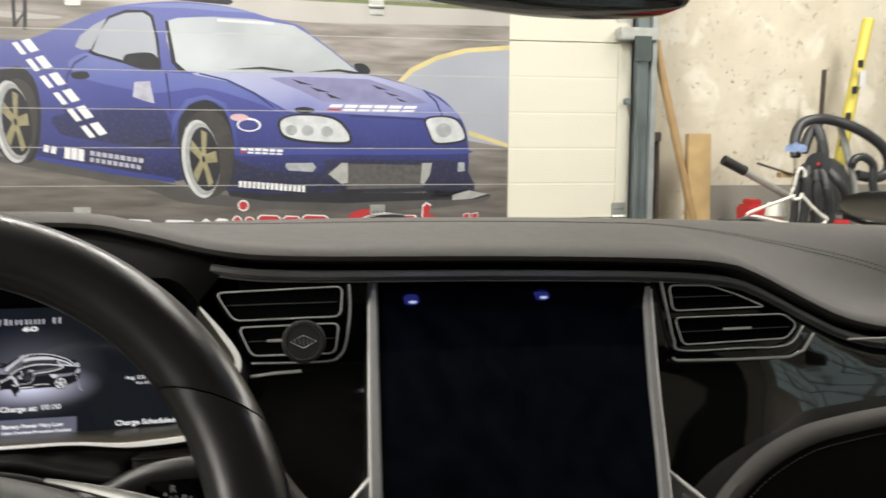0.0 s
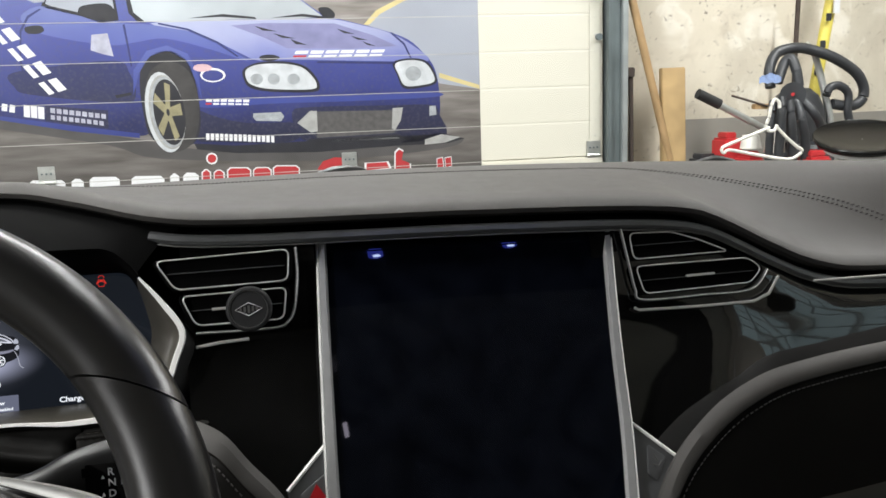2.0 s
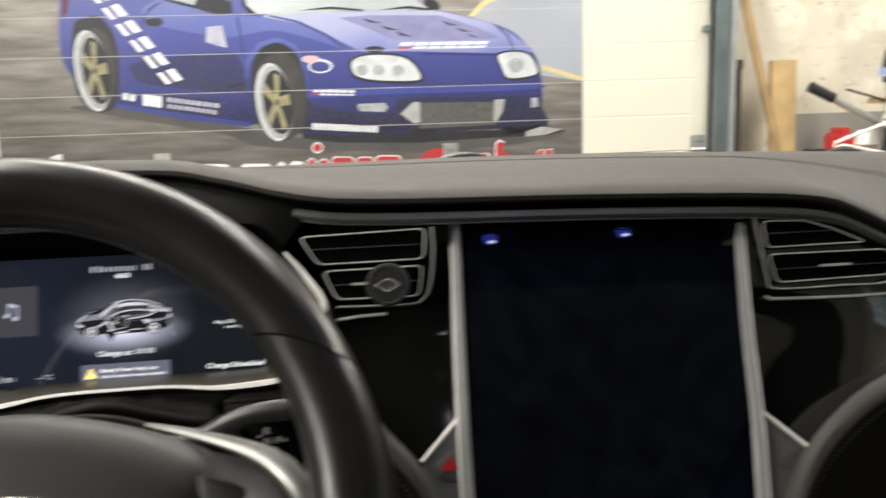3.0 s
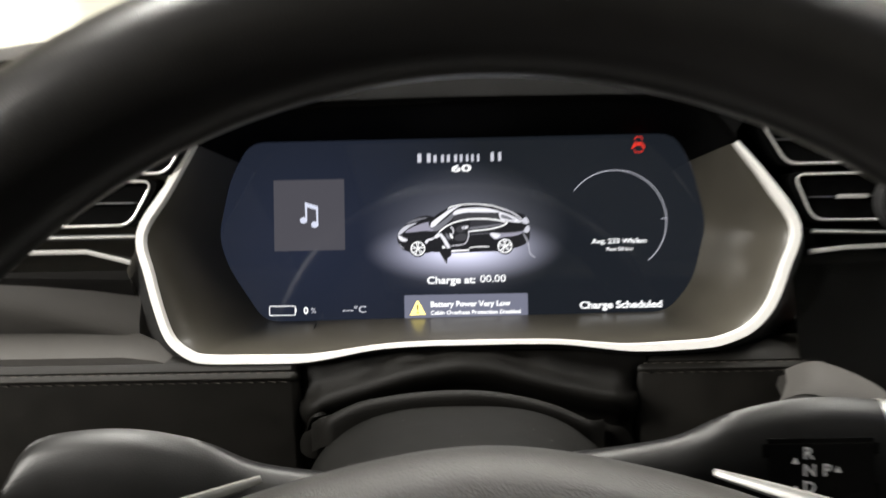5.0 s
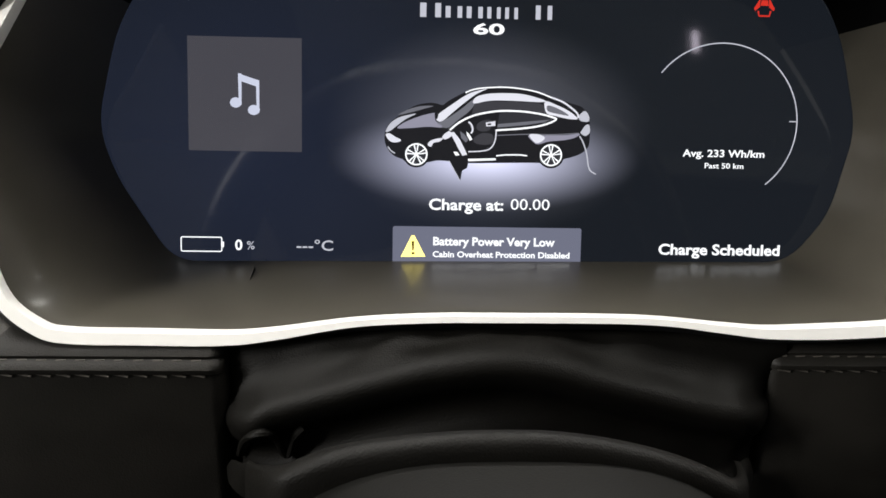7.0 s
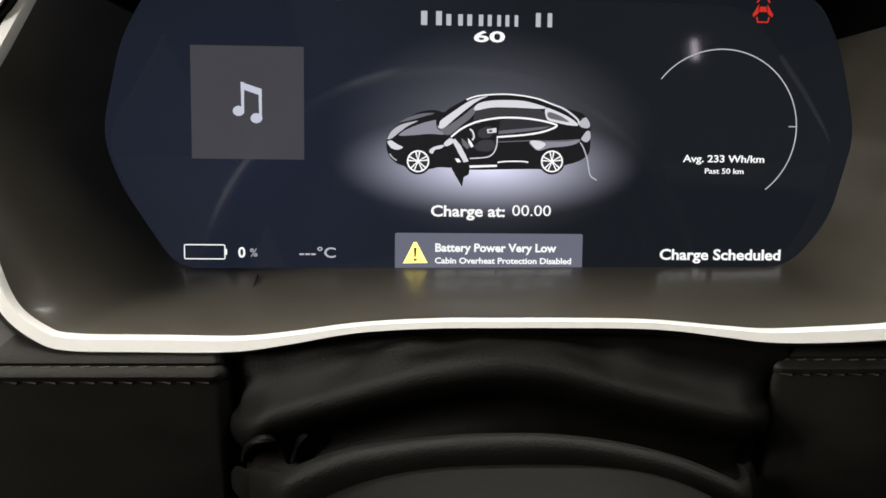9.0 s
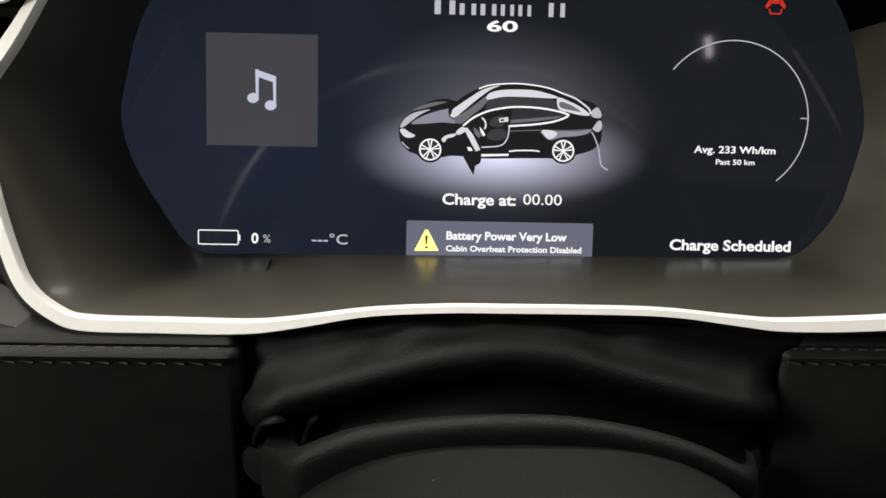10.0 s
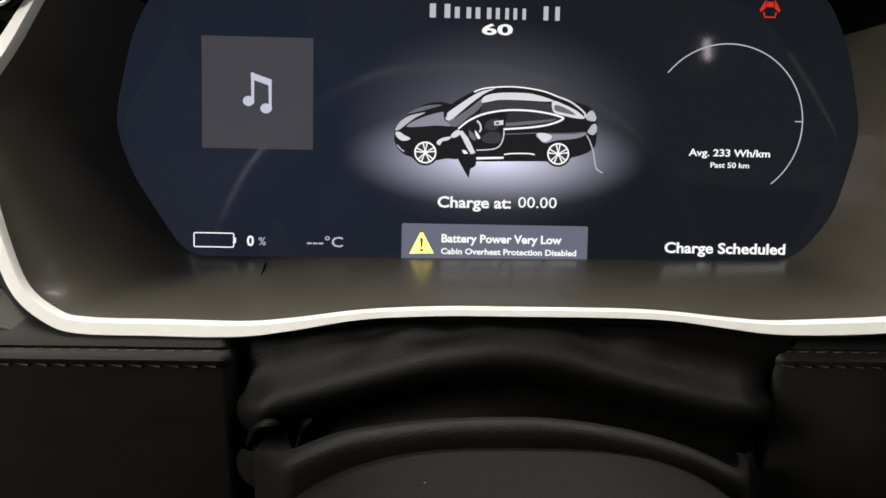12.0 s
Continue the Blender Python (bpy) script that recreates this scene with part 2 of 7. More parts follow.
wall_block("floor", -3.2, -5.2, -0.15, 4.2, 3.0, 0.0, floor_mat, "worn grey concrete garage floor", "floor")
wall_block("ceiling", -3.2, -5.2, 2.7, 4.2, 3.0, 2.85, plaster_plain, "pale plastered garage ceiling", "ceiling")
wall_block("wall_west", -3.2, -5.0, 0, -3.0, 2.6, 2.7, plaster_plain, "pale plastered garage side wall")
for nm, y0, y1, z0, z1 in (("wall_east", -2.2, 2.6, 0, 2.7), ("wall_east_rear", -5.0, -4.7, 0, 2.7), ("wall_east_sill", -4.7, -2.2, 0, 1.1), ("wall_east_head", -4.7, -2.2, 2.45, 2.7)):
    wall_block(nm, 4.0, y0, z0, 4.2, y1, z1, plaster_plain, "pale plastered garage side wall round a window")
wall_block("wall_south", -3.0, -5.2, 0, 4.0, -5.0, 2.7, plaster_plain, "pale plastered garage rear wall")
wall_block("wall_north", 1.83, 2.36, 0, 4.0, 2.6, 2.7, plaster, "old cream plaster wall with dark stains and flaked patches")
wall_block("wall_north_left", -3.0, 2.40, 0, -1.45, 2.6, 2.7, plaster, "old cream plaster wall beside the garage door")
wall_block("lintel", -1.45, 2.40, 2.3, 1.83, 2.6, 2.7, plaster, "cream plaster lintel over the garage door", "lintel")
wall_block("dado_band", 2.02, 2.345, 0, 4.0, 2.36, 0.985, dado, "grey painted lower band of the plaster wall", "dado")

# paned workshop window in the side wall, which the gloss fascia mirrors
window_white = mat("white_window_paint", (0.72, 0.73, 0.72), 0.45, spot=0.1, scale=12)
pane_glass = bpy.data.materials.new("window_pane_glass")
pane_glass.use_nodes = True
pane_glass.node_tree.nodes["Principled BSDF"].inputs["Transmission Weight"].default_value = 1.0
pane_glass.node_tree.nodes["Principled BSDF"].inputs["Roughness"].default_value = 0.02
window = tagged(thing("window_1", "white painted workshop window with twelve panes", "window"), kind="structure")
part("window_frame", ring_prism([(-4.7, 1.1), (-2.2, 1.1), (-2.2, 2.45), (-4.7, 2.45)], [(-4.62, 1.18), (-2.28, 1.18), (-2.28, 2.37), (-4.62, 2.37)], 4.03, 4.10), window_white, window).matrix_local = Matrix(((0, 0, 1, 0), (1, 0, 0, 0), (0, 1, 0, 0), (0, 0, 0, 1)))
part("window_sill", box(3.93, -4.72, 1.06, 4.03, -2.18, 1.098, 0.006), window_white, window)
for k in range(4):
    y = -4.62 + 0.585 * k
    if k:
        part("glazing_bar", box(4.04, y - 0.022, 1.18, 4.09, y + 0.022, 2.37, 0.004), window_white, window)
    for j in range(3):
        z = 1.18 + 0.397 * j
        if j and k == 0:
            part("glazing_bar", box(4.043, -4.62, z - 0.02, 4.087, -2.28, z + 0.02, 0.004), window_white, window)
        part("pane", box(4.062, y + 0.015, z + 0.012, 4.067, y + 0.57, z + 0.385), pane_glass, window).visible_shadow = False
tagged(solid("backdrop", box(4.6, -6.2, 0.0, 4.62, -0.8, 4.0), glow("dusk_outdoors", (0.30, 0.37, 0.36), 2.0), "dull grey daylight outside the workshop window", "backdrop"), kind="structure")

# sectional door, each panel its own piece with shallow ribs
garage_door = tagged(thing("door_1", "closed cream sectional garage door with ribbed steel panels", "garage door", DOOR_M), kind="structure")
RIB = 0.1265


def door_panel(w0, w1):
    """One door section: ribs are shallow grooves across its face."""
    rows, w = [], w0
    prof = [(w0, -0.03), (w0, -0.003), (w0 + 0.002, 0.0), (w0 + 0.004, 0.0)]
    k = w0 + RIB
    while k < w1 - 0.02:
        prof += [(k - 0.006, 0.0), (k - 0.004, 0.0), (k - 0.001, -0.0010), (k + 0.001, -0.0010), (k + 0.004, 0.0), (k + 0.006, 0.0)]
        k += RIB
    prof += [(w1 - 0.004, 0.0), (w1 - 0.002, 0.0), (w1, -0.003), (w1, -0.03)]
    return loft([[(x, w, z) for w, z in prof] for x in (-1.95, 0.965)])


SECTIONS = [(-1.0, -0.757), (-0.755, -0.126), (-0.124, 0.5075), (0.5095, 1.15), (1.152, 1.30)]
for w0, w1 in SECTIONS:
    part("panel", door_panel(w0, w1), door_white, garage_door)
back = box(-2.1, -1.0, -0.05, 1.0, 1.3, -0.032)
part("core", back, door_white, garage_door)


def hinge(u, w):
    h = part("hinge", box(u - 0.026, w - 0.001, 0.002, u + 0.026, w + 0.046, 0.006, 0.0012), pale_steel, garage_door, "galvanised steel hinge plate")
    part("knuckle", tube([(u - 0.026, w - 0.006, 0.007), (u + 0.026, w - 0.006, 0.007)], 0.006), pale_steel, h)
    part("leaf", box(u - 0.024, w - 0.034, 0.002, u + 0.024, w - 0.011, 0.005, 0.001), pale_steel, h)
    for dx in (-0.014, 0, 0.014):
        part("bolt", tube([(u + dx, w + 0.022, 0.004), (u + dx, w + 0.022, 0.009)], 0.0035, 6), galvanised, h)


for u in (-0.945, 0.035, 0.93):
    for w in (-0.115, 0.615):
        hinge(u, w)
part("end_cap", box(0.915, -1.0, 0.001, 0.958, 1.15, 0.004, 0.001), door_white, garage_door, "cream end strip")
for k in range(14):
    part("rivet", tube([(0.936, -0.05 + 0.06 * k, 0.003), (0.936, -0.05 + 0.06 * k, 0.0065)], 0.003, 8), pale_steel, garage_door)
part("roller", tube([(0.945, 0.30, 0.012), (0.945, 0.30, 0.03)], 0.012, 12), galvanised, garage_door)
part("seal", box(0.512, -0.152, 0.001, 0.965, -0.130, 0.008, 0.002), door_white, garage_door)

track = thing("door_track", "blue-grey galvanised steel guide track of the garage door", "door track", DOOR_M)
part("channel", box(0.980, -1.0, -0.03, 1.030, 1.3, 0.02, 0.004), galvanised, track)
part("flange", box(1.030, -1.0, -0.02, 1.052, 1.3, 0.035, 0.003), mat("worn_track_edge", (0.42, 0.45, 0.45), 0.45, 0.5, spot=0.2, scale=20), track)
part("lip", box(0.972, -1.0, 0.02, 0.985, 1.3, 0.045, 0.002), galvanised, track)
part("bracket", box(0.90, 0.515, 0.004, 1.05, 0.56, 0.05, 0.004), pale_steel, track)
part("plate", box(0.955, 0.44, 0.05, 1.02, 0.53, 0.055, 0.002), mat("dark_plate", (0.08, 0.1, 0.1), 0.5, 0.4, spot=0.2), track)
wall_block("door_jamb", -1.62, 2.2, 0, -1.46, 2.4, 2.3, plaster_plain, "pale plastered door jamb", "jamb")

# the car's own left headlamp, which lights a patch of the door
lamp_body = thing("headlamp", "lit clear headlamp at the front of the car", "headlamp")
part("housing", lathe([(0.01, -0.10), (0.07, -0.08), (0.085, 0.0), (0.08, 0.02)], 24), pale_steel, lamp_body).matrix_local = look((-0.72, 1.33, 0.655), (-1.75, 2.25, 0.9)) @ pose(0, 0, 0, 180, 0, 0)
part("stay", tube([(-0.69, 1.28, 0.60), (-0.60, 1.1, 0.0)], 0.03, 10), matt_black, lamp_body)
hd = bpy.data.lights.new("headlamp_beam", "SPOT")
hd.energy, hd.spot_size, hd.spot_blend, hd.color, hd.shadow_soft_size = 60, radians(62), 0.25, (1, 0.97, 0.9), 0.03
hl = new("headlamp_beam", hd)
hl.matrix_world = look((-0.75, 1.36, 0.66), (-1.75, 2.25, 0.9))

# ---- the car: shell, dashboard ----


def lerp_curve(pairs):
    xs, ys = [p[0] for p in pairs], [p[1] for p in pairs]
    return lambda x: float(np.interp(x, xs, ys))


def smooth_curve(pairs):
    pts = curve_points([(a, b) for a, b in pairs], 10)
    return lerp_curve([(p.x, p.y) for p in pts])


LIP_Z = smooth_curve([(-0.42, 1.005), (-0.2, 1.038), (0.0, 1.060), (0.14, 1.064), (0.2, 1.058), (0.264, 1.046), (0.33, 1.040), (0.51, 1.036), (0.65, 1.031), (0.72, 1.025), (0.755, 1.014), (0.815, 0.984), (0.86, 0.966), (0.93, 0.956), (1.2, 0.948), (1.45, 0.945)])
LIP_Y = smooth_curve([(-0.42, 0.06), (-0.2, 0.07), (0.0, 0.07), (0.14, 0.035), (0.2, 0.0), (0.264, -0.036), (0.33, -0.042), (0.5, -0.045), (0.8, -0.05), (1.45, -0.06)])
FAR_Z = smooth_curve([(-0.42, 1.0), (-0.15, 1.028), (0.1, 1.046), (0.25, 1.05), (1.45, 1.05)])


def far_y(x):
    return 0.285 - 0.60 * (x - 0.42) ** 2 if x > 0.42 else 0.285 - 0.42 * (x - 0.42) ** 2


dash = thing("dashboard", "grey leather topped car dashboard with stitched seam and black lower panels", "dashboard")
rows = []
for i in range(111):
    x = -0.42 + 1.87 * i / 110
    z, y, f = LIP_Z(x), LIP_Y(x), far_y(x)
    prof = [(y + 0.030, z - 0.004), (y + 0.004, z), (y - 0.005, z + 0.0035), (y - 0.0065, z + 0.0075), (y - 0.002, z + 0.0122), (y + 0.009, z + 0.0155)]
    z1 = z + 0.0155
    for k in range(1, 11):
        t = k / 10
        s = t * t * (3 - 2 * t) if x > 0.7 else t
        yy = (y + 0.009) + (f - y - 0.009) * t
        zz = z1 + (FAR_Z(x) - z1) * (1 - (1 - s) ** 1.6) + 0.004 * math.sin(math.pi * t)
        prof.append((yy, zz))
    prof.append((f + 0.03, FAR_Z(x) - 0.015))
    prof.append((f + 0.05, 0.95))
    rows.append([(x, a, b) for a, b in prof])
part("dash_pad", loft(rows), leather_grey, dash, "matt grey leather dash pad")


def pad_z(x, y):
    z, ly, f = LIP_Z(x), LIP_Y(x), far_y(x)
    t = max(0, min(1, (y - ly - 0.008) / (f - ly - 0.008)))
    s = t * t * (3 - 2 * t) if x > 0.7 else t
    return z + 0.0155 + (FAR_Z(x) - z - 0.0155) * (1 - (1 - s) ** 1.6) + 0.004 * math.sin(math.pi * t)


bm = bmesh.new()
x = 0.10
while x < 1.3:
    y = far_y(x) - 0.105
    for dy in (0.0, 0.006):
        tube([(x, y + dy, pad_z(x, y + dy) + 0.0002), (x + 0.0026, y + dy, pad_z(x + 0.0026, y + dy) + 0.0002)], 0.0004, 5, bm=bm)
    x += 0.0040
tagged(part("stitching", bm, leather_black, dash, "dark double row of stitching"), kind="stuff")

# accent strip under the pad
pts = []
for i in range(61):
    x = 0.262 + 1.15 * i / 60
    pts.append((x, LIP_Y(x) - 0.004, LIP_Z(x) - 0.0095))
part("accent_strip", tube(pts, 0.0052, 8, flat=0.9), dark_metal, dash, "dark grey metal accent strip")
part("strip_edge", tube([(a, b - 0.0045, c - 0.0045) for a, b, c in pts], 0.0006, 6), grey_metal, dash)

# gloss face behind vents and screen
for x0, x1 in ((0.284, 0.3885), (0.630, 1.40)):
    face = []
    for i in range(41):
        x = x0 + (x1 - x0) * i / 40
        top = LIP_Z(x) - 0.012
        steep = max(0.0, min(1.0, (x - 0.73) / 0.08))
        if steep > 0:
            bulge = steep * (3 - 2 * steep) * steep
            face.append(curve_points([(x, LIP_Y(x) + 0.012, top + 0.008), (x, -0.047 - 0.008 * bulge, top - 0.004), (x, -0.0505 - 0.014 * bulge, top - 0.012), (x, -0.068 - 0.002 * bulge, 0.945 - 0.018 * bulge), (x, -0.092 + 0.015 * bulge, 0.90), (x, -0.12 + 0.022 * bulge, 0.85), (x, -0.16, 0.78), (x, -0.2, 0.70)], 4))
            continue
        face.append(curve_points([(x, LIP_Y(x) + 0.012, top + 0.008), (x, -0.047, top - 0.004), (x, -0.0505, top - 0.012), (x, -0.068, 0.945), (x, -0.092, 0.90), (x, -0.12, 0.85), (x, -0.16, 0.78), (x, -0.2, 0.70)], 4))
    part("gloss_face", loft(face), fascia_black if x0 > 0.5 else face_black, dash, "gloss black trim face")


def swoop(name, pts, depth, inward):
    """A padded leather bolster whose upper edge sweeps in a curve; a stitched welt runs inside that edge."""
    c = curve_points(pts, 8)
    rws = []
    for p in c:
        n = Vector(inward)
        rws.append([p + Vector((0, 0.02, -0.05)), p + Vector((0, 0.008, -0.008)), p + Vector((0, 0.001, -0.0005)), p + n * 0.004 + Vector((0, -0.007, 0)), p + n * 0.010 + Vector((0, -0.0105, 0)), p + n * 0.0135 + Vector((0, -0.0108, 0))])
    ob = part(name, loft(rws), leather_grey, dash, "grey leather edge roll")
    rws = [[p + Vector(inward) * 0.013 + Vector((0, -0.0103, 0)), p + Vector(inward) * 0.016 + Vector((0, -0.008, 0)), p + Vector(inward) * 0.05 + Vector((0, -0.013, 0)), p + Vector(inward) * depth + Vector((0, -0.03, 0))] for p in c]
    part("bolster", loft(rws), leather_black, dash, "black leather knee bolster")
    bm = bmesh.new()
    dense = curve_points(pts, 60)
    step, acc = 0.0045, 0.0
    for a, b in zip(dense, dense[1:]):
        acc += (b - a).length
        if acc > step:
            acc = 0
            d = (b - a).normalized() * 0.0028
            q = a + Vector(inward) * 0.0205 + Vector((0, -0.0098, 0))
            tube([q, q + d], 0.0006, 5, bm=bm)
    tagged(part("stitching", bm, thread, dash), kind="stuff")


swoop("edge_roll", [(0.628, -0.172, 0.79), (0.655, -0.161, 0.847), (0.698, -0.146, 0.880), (0.745, -0.137, 0.899), (0.79, -0.134, 0.907), (0.86, -0.131, 0.913), (1.0, -0.128, 0.92), (1.3, -0.125, 0.925)], 0.30, (0.35, 0, -0.94))
swoop("edge_roll", [(0.272, -0.104, 0.902), (0.284, -0.116, 0.9115), (0.307, -0.134, 0.905), (0.325, -0.143, 0.884), (0.351, -0.159, 0.853), (0.372, -0.175, 0.79)], 0.25, (-0.45, 0, -0.89))
part("vent_backing", box(0.10, 0.024, 0.88, 0.306, 0.030, 1.045), matt_black, dash)
part("vent_backing", box(0.268, -0.020, 0.88, 0.306, -0.012, 1.045), matt_black, dash)
part("pad_backing", loft([[(x, LIP_Y(x) + 0.030, LIP_Z(x) - 0.09), (x, LIP_Y(x) + 0.028, LIP_Z(x) - 0.03), (x, LIP_Y(x) + 0.026, LIP_Z(x) + 0.004)] for x in [0.30 + 0.028 * k for k in range(41)]]), matt_black, dash)
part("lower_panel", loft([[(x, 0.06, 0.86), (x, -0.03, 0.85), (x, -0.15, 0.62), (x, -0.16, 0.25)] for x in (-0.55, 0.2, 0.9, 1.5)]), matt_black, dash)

# ---- centre touchscreen ----
SCR_M = tilted(0, -0.036, 1.018, 29)
screen = thing("centre_touchscreen", "large black portrait touchscreen, switched off, with smudged glass", "touchscreen", SCR_M)
screen_glass = mat("smudged_screen_glass", (0.0008, 0.0012, 0.0028), 0.02, spot=0.4, scale=44, second=(0.0030, 0.0038, 0.0068), spec=0.20)
XL = smooth_curve([(-0.30, 0.3755), (-0.20, 0.3790), (-0.165, 0.3808), (-0.095, 0.3850), (-0.05, 0.3878), (0.0, 0.3915), (0.01, 0.3922)])
XR = smooth_curve([(-0.30, 0.6070), (-0.233, 0.6160), (-0.18, 0.6235), (-0.11, 0.6303), (-0.05, 0.6378), (0.0, 0.6448), (0.01, 0.6462)])
part("glass", prism([(0.396, 0.004), (0.648, 0.0), (0.612, -0.30), (0.379, -0.30)], -0.01, 0.004), screen_glass, screen)
for X, lean in ((XL, 0), (XR, 1)):
    rws, edge = [], []
    for v in [0.003 - 0.303 * k / 24 for k in range(25)]:
        x, w = X(v), 0.0082 + 0.010 * min(0.3, -min(0.0, v))
        rws.append([(x, v, -0.006), (x + 0.0006, v, 0.006), (x + 0.002, v, 0.0085), (x + w - 0.002, v, 0.0085), (x + w, v, 0.006), (x + w, v, -0.006)])
        edge.append((x + (w - 0.0004 if lean else 0.0004), v, 0.0072))
    b = loft(rws)
    b.faces.new([v for v in b.verts if abs(v.co.y - 0.003) < 1e-6])
    strip = part("side_strip", b, strip_silver, screen, "brushed silver side strip")
    part("bright_edge", tube(edge, 0.0009, 6), silver_paint, strip, "thin bright edge line")

# triangular hazard and glovebox buttons beside the strips
for side in (-1, 1):
    if side < 0:
        tri = [(0.3835, -0.160), (0.3815, -0.30), (0.365, -0.30), (0.351, -0.192)]
        key = [(0.382, -0.181), (0.382, -0.212), (0.362, -0.205), (0.359, -0.196)]
    else:
        tri = [(0.636, -0.176), (0.620, -0.30), (0.655, -0.30), (0.668, -0.206)]
        key = [(0.6455, -0.194), (0.6400, -0.2185), (0.6470, -0.2240), (0.6600, -0.2075)]
    blk = part("button_block", prism(rounded(tri, 0.004), -0.02, 0.002, 0.0015), dark_metal, screen, "dark grey metal corner piece")
    part("top_edge", tube([(a, b, 0.0025) for a, b in ((tri[0], tri[3]))], 0.0016, 8), silver_paint, blk, "thin silver edge")
    kb = part("button", prism(rounded(key, 0.003), 0.0, 0.0035, 0.0006), dark_metal, blk)
    if side < 0:
        part("warning_triangle", prism([(0.3655, -0.2005), (0.3795, -0.2005), (0.3725, -0.1895)], 0.003, 0.0041), mat("red_print", (0.35, 0.006, 0.01), 0.4, spot=0.1), blk, "red warning triangle")
    else:
        part("mark", tube([(0.6465, -0.2105, 0.0038), (0.6505, -0.2125, 0.0038), (0.6545, -0.2085, 0.0038)], 0.0004, 5), grey_metal, blk)
        part("mark_stem", tube([(0.6490, -0.2030, 0.0038), (0.6508, -0.2085, 0.0038)], 0.0004, 5), grey_metal, blk)


# ---- steering wheel ----
WHEEL_M = tilted(0.1165, -0.3740, 0.9400, 31.97)
wheel = thing("steering_wheel", "black leather three-spoke steering wheel with grey hub pad", "steering wheel", WHEEL_M)


def rim_piece(a0, a1, n, lean0, lean1, swell=0.0):
    """A stretch of the rim between two angles; its ends are cut aslant, by lean degrees from the middle to the outer side."""
    rows = []
    for k in range(n + 1):
        t = k / n
        lean = lean0 * (1 - t) ** 3 + lean1 * t ** 3
        w, h = 0.0192 + swell * math.sin(math.pi * t), 0.0168 + swell * math.sin(math.pi * t)
        row = []
        for j in range(20):
            f = 2 * math.pi * j / 20
            a = radians(a0 + (a1 - a0) * t - lean * math.cos(f))
            row.append(((0.1765 + w * math.cos(f)) * math.cos(a), (0.1765 + w * math.cos(f)) * math.sin(a), h * math.sin(f)))
        rows.append(row)
    bm = loft(rows, True)
    bm.verts.ensure_lookup_table()
    bm.faces.new(bm.verts[:20])
    bm.faces.new(bm.verts[-20:])
    return bm


part("rim", rim_piece(28.0, 152.0, 64, 7.0, -7.0), wheel_leather, wheel, "smooth black leather upper rim")
part("rim_bottom", rim_piece(-128, -52, 40, 0.0, 0.0), wheel_leather, wheel)
part("grip", rim_piece(-51.5, 27.5, 40, 0.0, 7.0, 0.0012), wheel_leather, wheel, "black leather side grip")
part("grip", rim_piece(152.5, 231.5, 40, -7.0, 0.0, 0.0012), wheel_leather, wheel, "black leather side grip")
HUB = [(-0.115, 0.030), (-0.09, 0.050), (-0.045, 0.065), (0.0, 0.0715), (0.045, 0.065), (0.09, 0.050), (0.115, 0.030), (0.118, -0.01), (0.09, -0.05), (0.05, -0.085), (0.0, -0.095), (-0.05, -0.085), (-0.09, -0.05), (-0.118, -0.01)]
hub_edge = curve_points([(x, y, 0) for x, y in HUB], 6, True)
rws = []
for k, z in ((1.0, -0.085), (1.0, -0.060), (0.985, -0.050), (0.95, -0.042), (0.88, -0.035), (0.7, -0.029), (0.4, -0.025), (0.02, -0.024)):
    rws.append([(p.x * k, (p.y + 0.01) * k - 0.01, z) for p in hub_edge])
hub = part("hub_pad", loft([r + [r[0]] for r in rws]), hub_leather, wheel, "grey hub pad")
ring = [(0.052 * math.cos(a), 0.002 + 0.020 * math.sin(a), -0.0235) for a in (radians(20 + 140 * k / 16) for k in range(17))]
part("emblem_bar", tube(ring, 0.0026, 8, flat=0.5), chrome, hub, "chrome emblem bar")
part("emblem_stem", prism([(-0.018, 0.012), (0.018, 0.012), (0.004, 0.004), (0.0, -0.03), (-0.004, 0.004)], -0.026, -0.0215, 0.0006), chrome, hub, "chrome emblem stem")
for sx in (-1, 1):
    sp = curve_points([(sx * 0.085, 0.048, 0), (sx * 0.11, 0.040, 0), (sx * 0.135, 0.030, 0), (sx * 0.150, 0.014, 0), (sx * 0.160, -0.004, 0)], 8)
    rws = [[(p.x, p.y, -0.060 + 0.045 * t), (p.x, p.y - 0.012, -0.052 + 0.045 * t), (p.x - sx * 0.01, p.y - 0.045, -0.050 + 0.042 * t), (p.x - sx * 0.02, p.y - 0.075, -0.062 + 0.04 * t)] for p, t in ((q, (abs(q.x) - 0.085) / 0.075) for q in sp)]
    spoke = part("spoke", loft(rws), soft_black, wheel, "black side spoke")
    trim = [(p.x * 0.99, p.y + 0.002, -0.056 + 0.045 * (abs(p.x) - 0.085) / 0.075) for p in curve_points([(sx * 0.066, 0.061, 0), (sx * 0.095, 0.0505, 0), (sx * 0.124, 0.038, 0), (sx * 0.140, 0.028, 0), (sx * 0.153, 0.012, 0), (sx * 0.158, -0.01, 0)], 8)]
    part("spoke_trim", tube(trim, 0.004, 8, radii=[0.0012 + 0.0052 * min(1, k / 26) for k in range(len(trim))], flat=0.7), grey_metal, wheel, "satin silver spoke trim")
    part("button_pad", prism(rounded([(sx * 0.098, 0.030), (sx * 0.128, 0.018), (sx * 0.138, -0.010), (sx * 0.105, -0.018)], 0.006), -0.052, -0.028, 0.003), soft_black, wheel, "black button pad")
    part("scroll_wheel", tube([(sx * 0.110, 0.004, -0.028), (sx * 0.126, 0.000, -0.028)], 0.006, 14), grey_metal, wheel, "ribbed grey scroll wheel")
